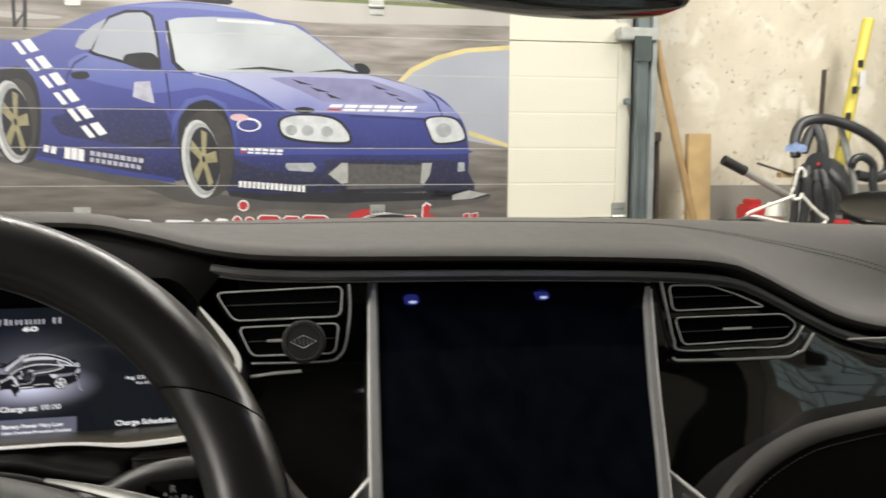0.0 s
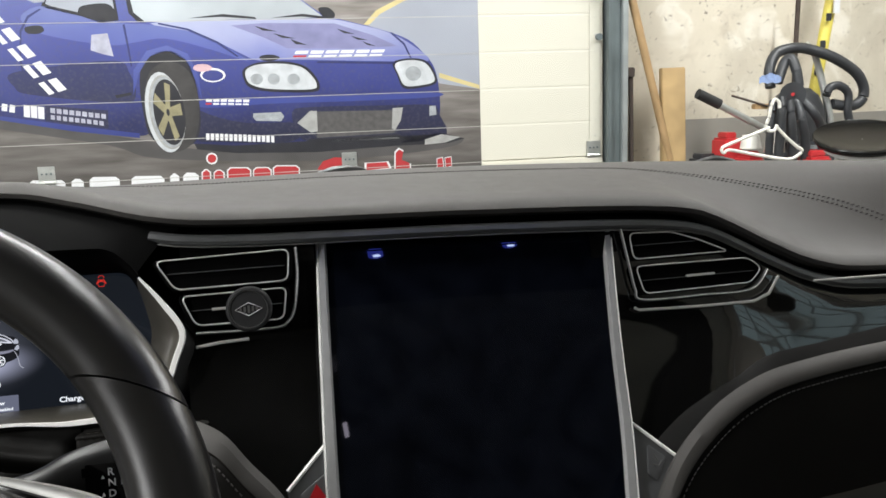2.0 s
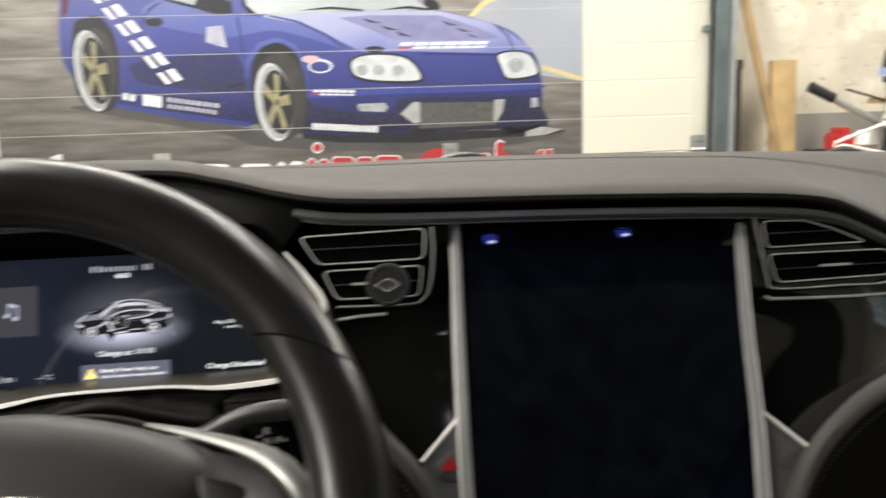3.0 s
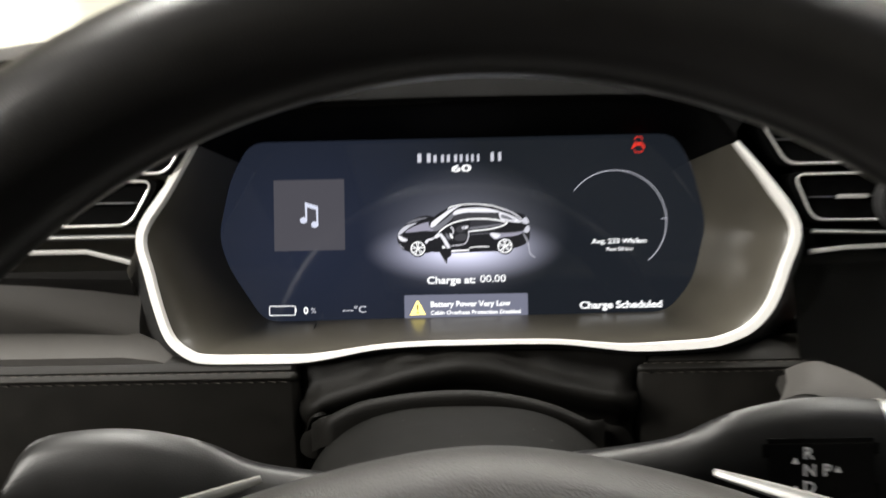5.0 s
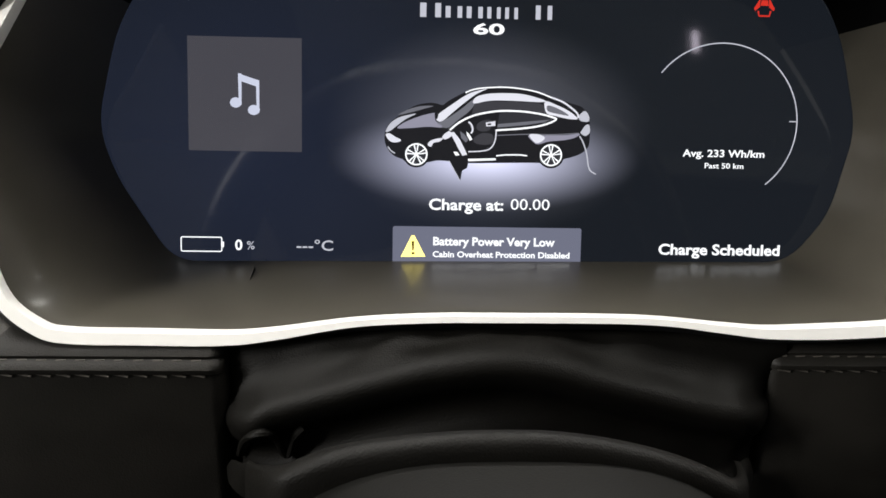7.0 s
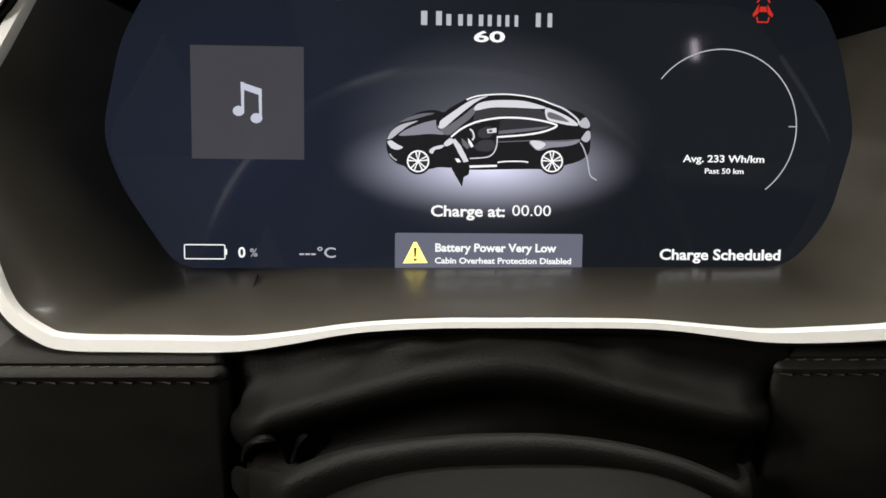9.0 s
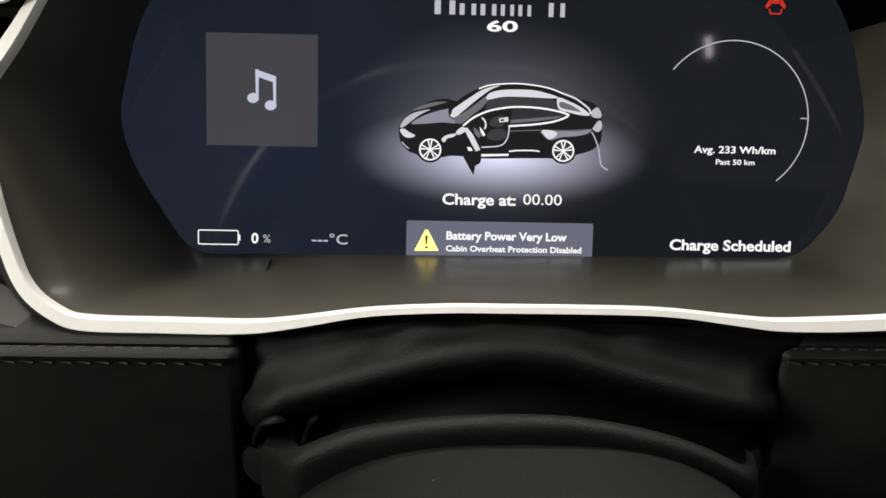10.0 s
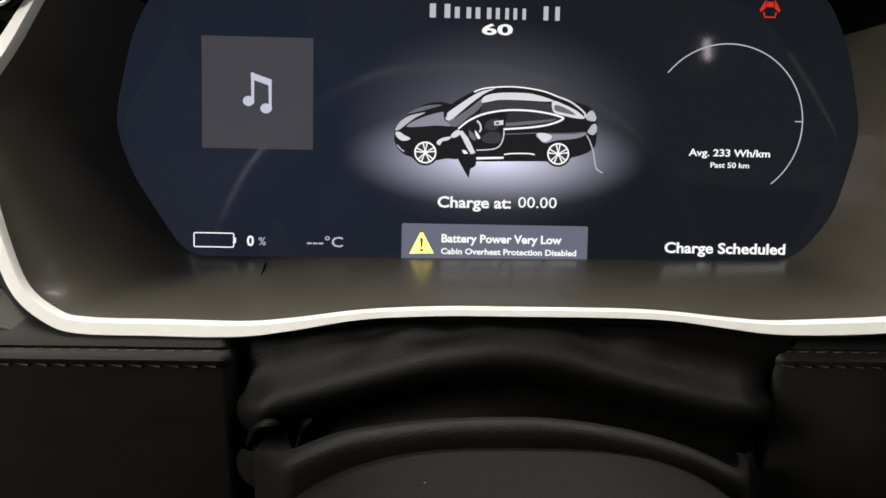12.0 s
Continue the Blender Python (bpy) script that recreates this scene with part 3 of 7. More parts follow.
part("lower_spoke", loft([[(-0.035, -0.08, -0.06), (-0.03, -0.08, -0.04), (0.03, -0.08, -0.04), (0.035, -0.08, -0.06)], [(-0.03, -0.16, -0.012), (-0.026, -0.16, 0.004), (0.026, -0.16, 0.004), (0.03, -0.16, -0.012)]]), soft_black, wheel)

# column shroud under the wheel and the soft gaiter that joins it to the dash
column = thing("steering_column", "dark grey steering column shroud with folded black leather gaiter", "steering column")
rws = []
for y, cz, hw, top in ((-0.340, 0.862, 0.066, 0.100), (-0.30, 0.864, 0.070, 0.092), (-0.24, 0.862, 0.073, 0.087), (-0.19, 0.860, 0.075, 0.081), (-0.158, 0.858, 0.076, 0.0765)):
    rws.append([(0.108 + hw * (1 if math.cos(a) > 0 else -1) * abs(math.cos(a)) ** 0.72, y, cz + top * math.sin(a) ** 0.85 - 0.02) for a in (math.pi * k / 40 for k in range(41))])
dusty = mat("dusty_column_plastic", (0.0028, 0.0027, 0.0022), 0.62, spot=0.3, scale=45, grain=0.08, grain_scale=1500, spec=0.12)
dn = dusty.node_tree
vo, lt, mc = dn.nodes.new("ShaderNodeTexVoronoi"), dn.nodes.new("ShaderNodeMath"), dn.nodes.new("ShaderNodeMix")
vo.inputs["Scale"].default_value = 140
lt.operation, lt.inputs[1].default_value, mc.data_type = "LESS_THAN", 0.045, "RGBA"
mc.inputs[7].default_value = (0.16, 0.15, 0.13, 1)
dn.links.new(dn.nodes["Texture Coordinate"].outputs["Object"], vo.inputs["Vector"])
dn.links.new(vo.outputs["Distance"], lt.inputs[0])
dn.links.new(lt.outputs[0], mc.inputs[0])
dn.links.new(dn.nodes["Color Ramp"].outputs["Color"], mc.inputs[6])
dn.links.new(mc.outputs[2], dn.nodes["Principled BSDF"].inputs["Base Color"])
part("shroud", loft(rws), dusty, column, "dusty dark grey shroud")
RIDGE = smooth_curve([(0.018, 0.886), (0.0316, 0.8905), (0.0404, 0.8938), (0.0578, 0.8992), (0.0749, 0.9045), (0.0892, 0.9080), (0.1088, 0.9106), (0.1262, 0.9086), (0.1441, 0.9030), (0.1623, 0.8980), (0.179, 0.8940), (0.1881, 0.8925), (0.206, 0.887)])
ARC_Z = smooth_curve([(0.0300, 0.868), (0.0360, 0.888), (0.0415, 0.8990), (0.0481, 0.9072), (0.0622, 0.9146), (0.076, 0.9178), (0.0898, 0.9196), (0.1036, 0.9203), (0.1175, 0.9200), (0.1317, 0.9178), (0.1464, 0.9138), (0.1586, 0.9085), (0.1694, 0.9015), (0.178, 0.889), (0.184, 0.868)])


def fold_wave(x, y):
    """Slack creases of the soft leather."""
    return 0.0011 * math.sin(210 * x + 60 * y) * math.sin(47 * x + 1.3) + 0.0007 * math.sin(95 * x - 240 * y)


rws = []
for i in range(97):
    x = 0.019 + 0.186 * i / 96
    edge = max(0.0, abs(x - 0.112) / 0.093 - 0.80) / 0.20
    back = 0.022 * edge * edge
    r = RIDGE(x) - 0.004 * edge
    squeeze = 0.205 if x < 0.112 else 0.31
    e = ARC_Z(0.112 + (x - 0.112) * (1 - squeeze))
    top = max(0.9080, r - 0.0005)
    v = min(r, e) - 0.020
    row = [(-0.080, 0.9030), (-0.0880, min(top, 0.9085)), (-0.0925, top + (r - top) * 0.38 + fold_wave(x, 0.0)), (-0.0975, top + (r - top) * 0.80 + fold_wave(x, 0.02) * 0.7), (-0.1035, r + 0.0002), (-0.1080, r - 0.0012), (-0.1100, r - 0.0050), (-0.1080, r - 0.0105), (-0.1030, r - 0.0175), (-0.1050, v - 0.006), (-0.116, v - 0.008 + fold_wave(x, 0.05)), (-0.130, v + (e - v) * 0.30 + fold_wave(x, 0.07)), (-0.143, v + (e - v) * 0.62), (-0.1515, e - 0.0035), (-0.1562, e - 0.0002), (-0.1592, e - 0.0002), (-0.1612, e - 0.0030), (-0.1625, e - 0.012)]
    rws.append(curve_points([(0.112 + (x - 0.112) * (1 - squeeze * max(0.0, min(1.0, (-0.112 - y) / 0.04))), y + back * max(0.0, min(1.0, (-0.092 - y) / 0.012)), z) for y, z in row], 3))
gaiter_leather = mat("gaiter_leather", (0.0030, 0.0027, 0.0021), 0.55, spot=0.3, scale=70, grain=0.16, grain_scale=1600, spec=0.13)
part("gaiter", loft(rws), gaiter_leather, column, "folded soft black leather gaiter")
part("curled_fold", tube(curve_points([(0.0290, -0.1000, 0.868), (0.0305, -0.1025, 0.8735), (0.0346, -0.1095, 0.8825), (0.0391, -0.1100, 0.8840), (0.0415, -0.1065, 0.8790), (0.0442, -0.1060, 0.8725), (0.0462, -0.1055, 0.8760), (0.0478, -0.1055, 0.8800), (0.0500, -0.1050, 0.8825)], 6), 0.0018, 8, flat=0.7), gaiter_leather, column, "curled black leather fold")
# driver's knee panels, with a stitched top edge
for x0, x1, yf, zt, lab in ((-0.40, 0.0262, -0.099, 0.9035, "flat black leather knee panel with dark stitched top edge"), (0.1985, 0.300, -0.092, 0.9018, "small black leather knee panel with stitched edge")):
    kp = thing("knee_panel", lab, "knee panel", group="driver knee panels")
    rows = []
    for x, turn in ((x0, 1.0), (x0 + 0.0008, 0.45), (x0 + 0.0025, 0.12), (x0 + 0.005, 0.0), (x1 - 0.005, 0.0), (x1 - 0.0025, 0.12), (x1 - 0.0008, 0.45), (x1, 1.0)):
        rows.append([(x, y + 0.010 * turn, z - 0.003 * turn * (z > zt - 0.02)) for y, z in ((yf + 0.03, zt + 0.001), (yf + 0.010, zt + 0.0045), (yf + 0.004, zt + 0.0025), (yf + 0.001, zt - 0.0002), (yf + 0.0012, zt - 0.0012), (yf - 0.0008, zt - 0.0018), (yf - 0.0022, zt - 0.0032), (yf - 0.0020, zt - 0.0048), (yf - 0.0008, zt - 0.0056), (yf - 0.0012, zt - 0.0072), (yf - 0.0022, zt - 0.012), (yf - 0.006, zt - 0.06), (yf - 0.02, zt - 0.30))])
    skirts = [[(r[0][0], yf + 0.06, q[2]) for q in r] for r in (rows[0], rows[-1])]
    rows = [skirts[0]] + rows + [skirts[1]]
    part("pad", loft(rows), leather_black, kp)
    bm = bmesh.new()
    x = x0 + 0.004
    while x < x1 - 0.006:
        tube([(x, yf - 0.0010, zt - 0.0053), (x + 0.0042, yf - 0.0013, zt - 0.0060)], 0.00035, 5, bm=bm)
        tube([(x, yf + 0.0006, zt - 0.0014), (x + 0.0030, yf + 0.0005, zt - 0.0011)], 0.00022, 5, bm=bm)
        x += 0.0058
    tagged(part("stitching", bm, knee_thread, kp, "dark grey stitching"), kind="stuff")
ledge = solid("dash_ledge", loft([[(x, yb, 0.914 - d), (x, -0.088, 0.913 - d), (x, -0.094, 0.910 - d), (x, -0.095, 0.902)] for x, yb, d in ((-0.5, -0.03, 0), (-0.085, -0.03, 0), (-0.066, -0.070, 0), (-0.050, -0.080, 0.002), (-0.036, -0.086, 0.006))]), leather_grey, "grey leather ledge over the knee panel", "ledge")
part("side_swoop", loft([curve_points([(x, -0.050, z + 0.004), (x, -0.060, z), (x, -0.069, z - 0.010), (x, -0.072, z - 0.022), (x, -0.066, 0.908)], 3) for x, z in ((-0.45, 0.962), (-0.25, 0.958), (-0.17, 0.953), (-0.12, 0.946), (-0.09, 0.939), (-0.064, 0.931))]), leather_grey, ledge)

# ---- cabin shell: roof, overhead console, windscreen, mirror ----
roof = thing("car_roof", "dark cloth headliner with glass roof and overhead console", "car roof")


def roof_z(x, y):
    return 1.39 + 0.05 * (1 - ((x - 0.52) / 0.8) ** 2) + float(np.interp(y, (-2.4, -1.6, -0.8, -0.40, -0.28), (-0.05, 0.0, 0.0, -0.02, -0.065)))


def roof_sheet(x0, x1, y0, y1, lift):
    return loft([[(x, y, roof_z(x, y) + lift) for x in [x0 + (x1 - x0) * k / 10 for k in range(11)]] for y in [y0 + (y1 - y0) * k / 8 for k in range(9)]])


for x0, x1, y0, y1 in ((-0.25, 1.29, -0.54, -0.28), (-0.25, 1.29, -2.4, -1.65), (-0.25, -0.08, -1.65, -0.54), (1.12, 1.29, -1.65, -0.54)):
    part("headliner", roof_sheet(x0, x1, y0, y1, 0.0), headliner, roof, "dark cloth headliner")
    part("roof_skin", roof_sheet(x0, x1, y0, y1, 0.03), gloss_black, roof)
tint = bpy.data.materials.new("tinted_roof_glass")
tint.use_nodes = True
tn = tint.node_tree
tn.nodes.remove(tn.nodes["Principled BSDF"])
ta, tb, tm = tn.nodes.new("ShaderNodeBsdfTransparent"), tn.nodes.new("ShaderNodeBsdfGlossy"), tn.nodes.new("ShaderNodeMixShader")
ta.inputs[0].default_value, tb.inputs["Roughness"].default_value, tm.inputs[0].default_value = (0.75, 0.77, 0.76, 1), 0.03, 0.05
tn.links.new(ta.outputs[0], tm.inputs[1])
tn.links.new(tb.outputs[0], tm.inputs[2])
tn.links.new(tm.outputs[0], tn.nodes["Material Output"].inputs[0])
pane = part("glass_roof", roof_sheet(-0.08, 1.12, -1.65, -0.54, 0.02), tint, roof, "tinted panoramic glass panel")
pane.visible_shadow = False
part("overhead_console", prism(rounded([(0.44, -0.46), (0.78, -0.46), (0.75, -0.285), (0.47, -0.285)], 0.02), 1.352, 1.42, 0.005), headliner, roof)
led = glow("cool_led", (0.10, 0.13, 1.0), 9)
led_core = glow("cool_led_core", (0.60, 0.70, 1.0), 60)
for x in (0.512, 0.704):
    lens = part("reading_lamp", prism([(x + 0.0105 * math.cos(a), -0.3555 + 0.0052 * math.sin(a)) for a in (2 * math.pi * k / 20 for k in range(20))], 1.340, 1.351), led, roof, "small lit cool-white reading lamp")
    part("lamp_core", prism([(x + 0.001 + 0.0055 * math.cos(a), -0.3545 + 0.0018 * math.sin(a)) for a in (2 * math.pi * k / 14 for k in range(14))], 1.3385, 1.3399), led_core, lens, "bright lamp core")
part("rear_lamp", prism(rounded([(0.486, -0.809), (0.494, -0.809), (0.494, -0.803), (0.486, -0.803)], 0.0025), 1.372, 1.40), glow("white_led", (1.0, 0.88, 1.0), 11), roof, "small lit rear reading lamp")

screen_clear = bpy.data.materials.new("windscreen_glass")
screen_clear.use_nodes = True
nt = screen_clear.node_tree
nt.nodes.remove(nt.nodes["Principled BSDF"])
tr, gl, mx = nt.nodes.new("ShaderNodeBsdfTransparent"), nt.nodes.new("ShaderNodeBsdfGlossy"), nt.nodes.new("ShaderNodeMixShader")
tr.inputs[0].default_value, gl.inputs["Roughness"].default_value, mx.inputs[0].default_value = (0.95, 0.97, 0.96, 1), 0.02, 0.03
nt.links.new(tr.outputs[0], mx.inputs[1])
nt.links.new(gl.outputs[0], mx.inputs[2])
nt.links.new(mx.outputs[0], nt.nodes["Material Output"].inputs[0])
ws = [[(x, (far_y(x) + 0.035) * (1 - t) + t * (-0.27 - 0.10 * (x - 0.52) ** 2), 1.03 * (1 - t) + t * (1.37 + 0.02 * (1 - ((x - 0.52) / 0.8) ** 2)) + 0.035 * math.sin(math.pi * t)) for x in [-0.30 + 0.164 * k for k in range(11)]] for t in [k / 8 for k in range(9)]]
glass = solid("windscreen", loft(ws), screen_clear, "clear curved laminated windscreen", "windscreen")
glass.visible_shadow = False
band = [[Vector(p) + Vector((0, -0.003, -0.004)) for p in r] for r in ws]
part("tint_band", loft([[a.lerp(b, 0.3) for a, b in zip(band[7], band[8])], [a.lerp(b, 0.95) for a, b in zip(band[7], band[8])]]), matt_black, glass, "black printed band along the upper edge")
for sx in (-0.30, 1.34):
    pl = [Vector((sx, (far_y(sx) + 0.03) * (1 - t) + t * -0.30, 1.02 * (1 - t) + 1.36 * t + 0.035 * math.sin(math.pi * t))) for t in [k / 8 for k in range(9)]]
    solid("windscreen_pillar", tube(pl, 0.035, 10), headliner, "dark cloth covered windscreen pillar", "pillar", group="windscreen pillars")
for sx, s2 in ((1.46, 1),):
    solid("side_panel", box(min(sx, sx + s2 * 0.06), -2.4, 0.3, max(sx, sx + s2 * 0.06), 0.1, 0.98, 0.01), leather_black, "black leather inner door panel", "door panel")
solid("cabin_floor", box(-0.42, -2.4, 0.26, 1.46, 0.25, 0.30), rubber, "black carpeted car floor", "car floor")
solid("rear_bulkhead", box(-0.42, -2.5, 0.3, 1.46, -2.42, 1.4), leather_black, "black rear wall of the cabin", "bulkhead")
mirror = thing("rear_view_mirror", "black frameless rear-view mirror hanging from the windscreen", "mirror")
mm = pose(0.578, 0.02, 1.3020, 82, 0, 14) @ Matrix.Diagonal((1.3, 1.0, 1.0, 1))
mr = part("housing", prism(curve_points([(-0.125, 0.0, 0), (-0.115, 0.026, 0), (0, 0.034, 0), (0.115, 0.026, 0), (0.125, 0.0, 0), (0.115, -0.024, 0), (0, -0.036, 0), (-0.115, -0.024, 0)], 6, True), -0.03, 0.0, 0.006), gloss_black, mirror)
mr.matrix_local = mm
st = part("stem", tube([(0.578, 0.025, 1.32), (0.578, 0.045, 1.335)], 0.012, 10), soft_black, mirror)

# ---- instrument cluster ----
CL_M = tilted(0, 0, 0.98, 19.2)
cluster = thing("instrument_cluster", "lit digital instrument display in a black binnacle with satin silver surround", "instrument cluster", CL_M)
DISP = [(-0.0155, 0.0235), (-0.0275, 0.002), (-0.0352, -0.033), (-0.029, -0.052), (-0.0080, -0.0845), (0.2325, -0.0825), (0.2480, -0.064), (0.2568, -0.030), (0.249, 0.004), (0.2390, 0.0235)]
disp_edge = rounded(DISP, 0.009, 5)


def display_material():
    m = bpy.data.materials.new("display_glow")
    m.use_nodes = True
    nt = m.node_tree
    b = nt.nodes["Principled BSDF"]
    b.inputs["Base Color"].default_value = (0.003, 0.003, 0.004, 1)
    b.inputs["Roughness"].default_value = 0.05
    tc = nt.nodes.new("ShaderNodeTexCoord")
    total = None

    def halo(cx, cy, sx, sy, color, power):
        mp = nt.nodes.new("ShaderNodeMapping")
        mp.vector_type = "POINT"
        mp.inputs["Location"].default_value = (-cx / sx, -cy / sy, 0)
        mp.inputs["Scale"].default_value = (1 / sx, 1 / sy, 0)
        nt.links.new(tc.outputs["Object"], mp.inputs["Vector"])
        g = nt.nodes.new("ShaderNodeTexGradient")
        g.gradient_type = "SPHERICAL"
        nt.links.new(mp.outputs["Vector"], g.inputs["Vector"])
        pw = nt.nodes.new("ShaderNodeMath")
        pw.operation = "POWER"
        pw.inputs[1].default_value = power
        nt.links.new(g.outputs["Fac"], pw.inputs[0])
        mx = nt.nodes.new("ShaderNodeMix")
        mx.data_type = "RGBA"
        mx.inputs[6].default_value = (0, 0, 0, 1)
        mx.inputs[7].default_value = (*color, 1)
        nt.links.new(pw.outputs[0], mx.inputs[0])
        return mx.outputs[2]

    cols = [halo(0.113, -0.032, 0.064, 0.042, (0.13, 0.13, 0.15), 1.5), halo(0.112, -0.0435, 0.060, 0.0210, (0.85, 0.85, 1.08), 1.7), halo(0.02, -0.04, 0.12, 0.11, (0.006, 0.008, 0.020), 0.8)]
    base = nt.nodes.new("ShaderNodeRGB")
    base.outputs[0].default_value = (0.0085, 0.0105, 0.0140, 1)
    total = base.outputs[0]
    for c in cols:
        ad = nt.nodes.new("ShaderNodeMix")
        ad.data_type, ad.blend_type = "RGBA", "ADD"
        ad.inputs[0].default_value = 1
        nt.links.new(total, ad.inputs[6])
        nt.links.new(c, ad.inputs[7])
        total = ad.outputs[2]
    nt.links.new(total, b.inputs["Emission Color"])
    b.inputs["Emission Strength"].default_value = 1.0
    return m


display = part("display", prism(disp_edge, -0.004, 0.0), display_material(), cluster, "lit dark blue display panel")
SURR = [(-0.0270, 0.0130), (-0.041, -0.0095), (-0.0555, -0.033), (-0.0515, -0.055), (-0.0460, -0.0755), (-0.0405, -0.0885), (-0.0315, -0.0962), (-0.0223, -0.0990), (0.0004, -0.0994), (0.0265, -0.0995), (0.0426, -0.0978), (0.0656, -0.0942), (0.0894, -0.0928), (0.1102, -0.0926), (0.1463, -0.0926), (0.1644, -0.0933), (0.1828, -0.0953), (0.1999, -0.0966), (0.2308, -0.0955), (0.2440, -0.0935), (0.2575, -0.0875), (0.268, -0.076), (0.276, -0.057), (0.282, -0.036), (0.268, -0.012), (0.2525, 0.008)]
surr = curve_points([(x, y, 0.065) for x, y in SURR], 5)
hood = curve_points([(0.2525, 0.008, 0.065), (0.245, 0.018, 0.065), (0.232, 0.0285, 0.065), (0.21, 0.031, 0.065), (0.11, 0.032, 0.065), (0.026, 0.031, 0.065), (-0.007, 0.029, 0.065), (-0.018, 0.024, 0.065), (-0.0270, 0.0130, 0.065)], 5)
whole = surr[:-1] + hood[:-1]
rws = []
for i, p in enumerate(surr):
    q0, q1 = surr[max(0, i - 1)], surr[min(len(surr) - 1, i + 1)]
    t = (q1 - q0).normalized()
    out = Vector((t.y, -t.x, 0))
    if (p - Vector((0.112, -0.03, 0.065))).dot(out) < 0:
        out = -out
    w = 0.0024 * min(1.0, 0.35 + i / 10, 0.35 + (len(surr) - 1 - i) / 10)
    if p.y < -0.05:
        mid = max(0.0, min(1.0, (p.x - 0.010) / 0.060, (0.222 - p.x) / 0.060))
        w *= 1 - 0.48 * mid * mid * (3 - 2 * mid)
    rws.append([p + out * w + Vector((0, 0, -0.004)), p + out * w + Vector((0, 0, 0.0006)), p + out * w * 0.8 + Vector((0, 0, 0.0016)), p - out * w * 0.8 + Vector((0, 0, 0.0016)), p - out * w + Vector((0, 0, 0.0006)), p - out * w + Vector((0, 0, -0.004))])
part("surround", loft(rws), silver_paint, cluster, "satin silver surround strip")
# binnacle walls run from the surround back to the display


def disp_radius(ang):
    """How far the display's outline lies from its middle in one direction."""
    c, w = Vector((0.112, -0.031)), Vector((math.cos(ang), math.sin(ang)))
    best = 0.05
    for i in range(len(disp_edge)):
        p, q = disp_edge[i - 1] - c, disp_edge[i] - c
        e = q - p
        den = w.x * e.y - w.y * e.x
        if abs(den) > 1e-12:
            s, u = (p.x * e.y - p.y * e.x) / den, (p.x * w.y - p.y * w.x) / den
            if s > 0 and -1e-6 <= u <= 1 + 1e-6:
                best = s
    return best


def inner_edge(p, k, depth=None):
    """A point on the way from the surround's line back to the display's edge."""
    v = Vector((p.x - 0.112, p.y + 0.031))
    r = v.length
    w = v / r
    goal = disp_radius(math.atan2(w.y, w.x)) * 0.985
    rr = r * (1 - k) + goal * k
    return Vector((0.112 + w.x * rr, -0.031 + w.y * rr, p.z * (1 - (k if depth is None else depth)) + 0.0018 * (k if depth is None else depth)))


rws = [[inner_edge(p, k, d) + Vector((0, 0, -0.0012)) for p in whole] for k, d in ((0.0, 0.0), (0.08, 0.02), (0.20, 0.08), (0.34, 0.18), (0.48, 0.32), (0.62, 0.49), (0.76, 0.67), (0.88, 0.84), (1.0, 1.0))]
cut = len(surr)
part("binnacle", loft([r[:cut] for r in rws]), binnacle_black, cluster, "matt black binnacle walls")
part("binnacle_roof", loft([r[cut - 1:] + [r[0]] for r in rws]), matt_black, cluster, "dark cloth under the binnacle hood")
mask = [inner_edge(p, 1.0) for p in whole]
n = len(mask)
part("mask", prism([(p.x, p.y) for p in mask], -0.012, -0.0045), matt_black, cluster, "gloss black display mask")
# hood over the display up to the dash pad
CLI = CL_M.inverted()
rws = [[p + Vector((0, 0, 0.0)) for p in hood], [p + Vector((0, 0.002, 0.003)) for p in hood], [p + Vector((0, 0.005, 0.001)) for p in hood]]
for k in (0.5, 1.0):
    row = []
    for p in hood:
        q = CL_M @ p
        x = 0.112 + (q.x - 0.112) * (1 + 0.25 * k)
        goal = Vector((x, LIP_Y(x) + 0.008, LIP_Z(x) + 0.001))
        row.append(CLI @ (q.lerp(goal, k) + Vector((x - q.lerp(goal, k).x, 0, 0.006 * math.sin(math.pi * k)))))
    rws.append(row)
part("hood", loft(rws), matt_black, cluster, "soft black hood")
rws = [[p + Vector((0, 0, -0.001)) for p in surr], [p + Vector(((0.004 if p.x > 0.11 else -0.004), -0.004, -0.004)) for p in surr], [p + Vector(((0.03 if p.x > 0.11 else -0.03), -0.012, -0.05)) for p in surr]]
part("outer_shell", loft(rws), soft_black, cluster)

# ---- the printed sheet on the garage door ----


def printed(name, color, var=0.12, scale=8.0):
    return mat("print_" + name, color, 0.42, spot=var, scale=scale, grain=0.08, grain_scale=300)




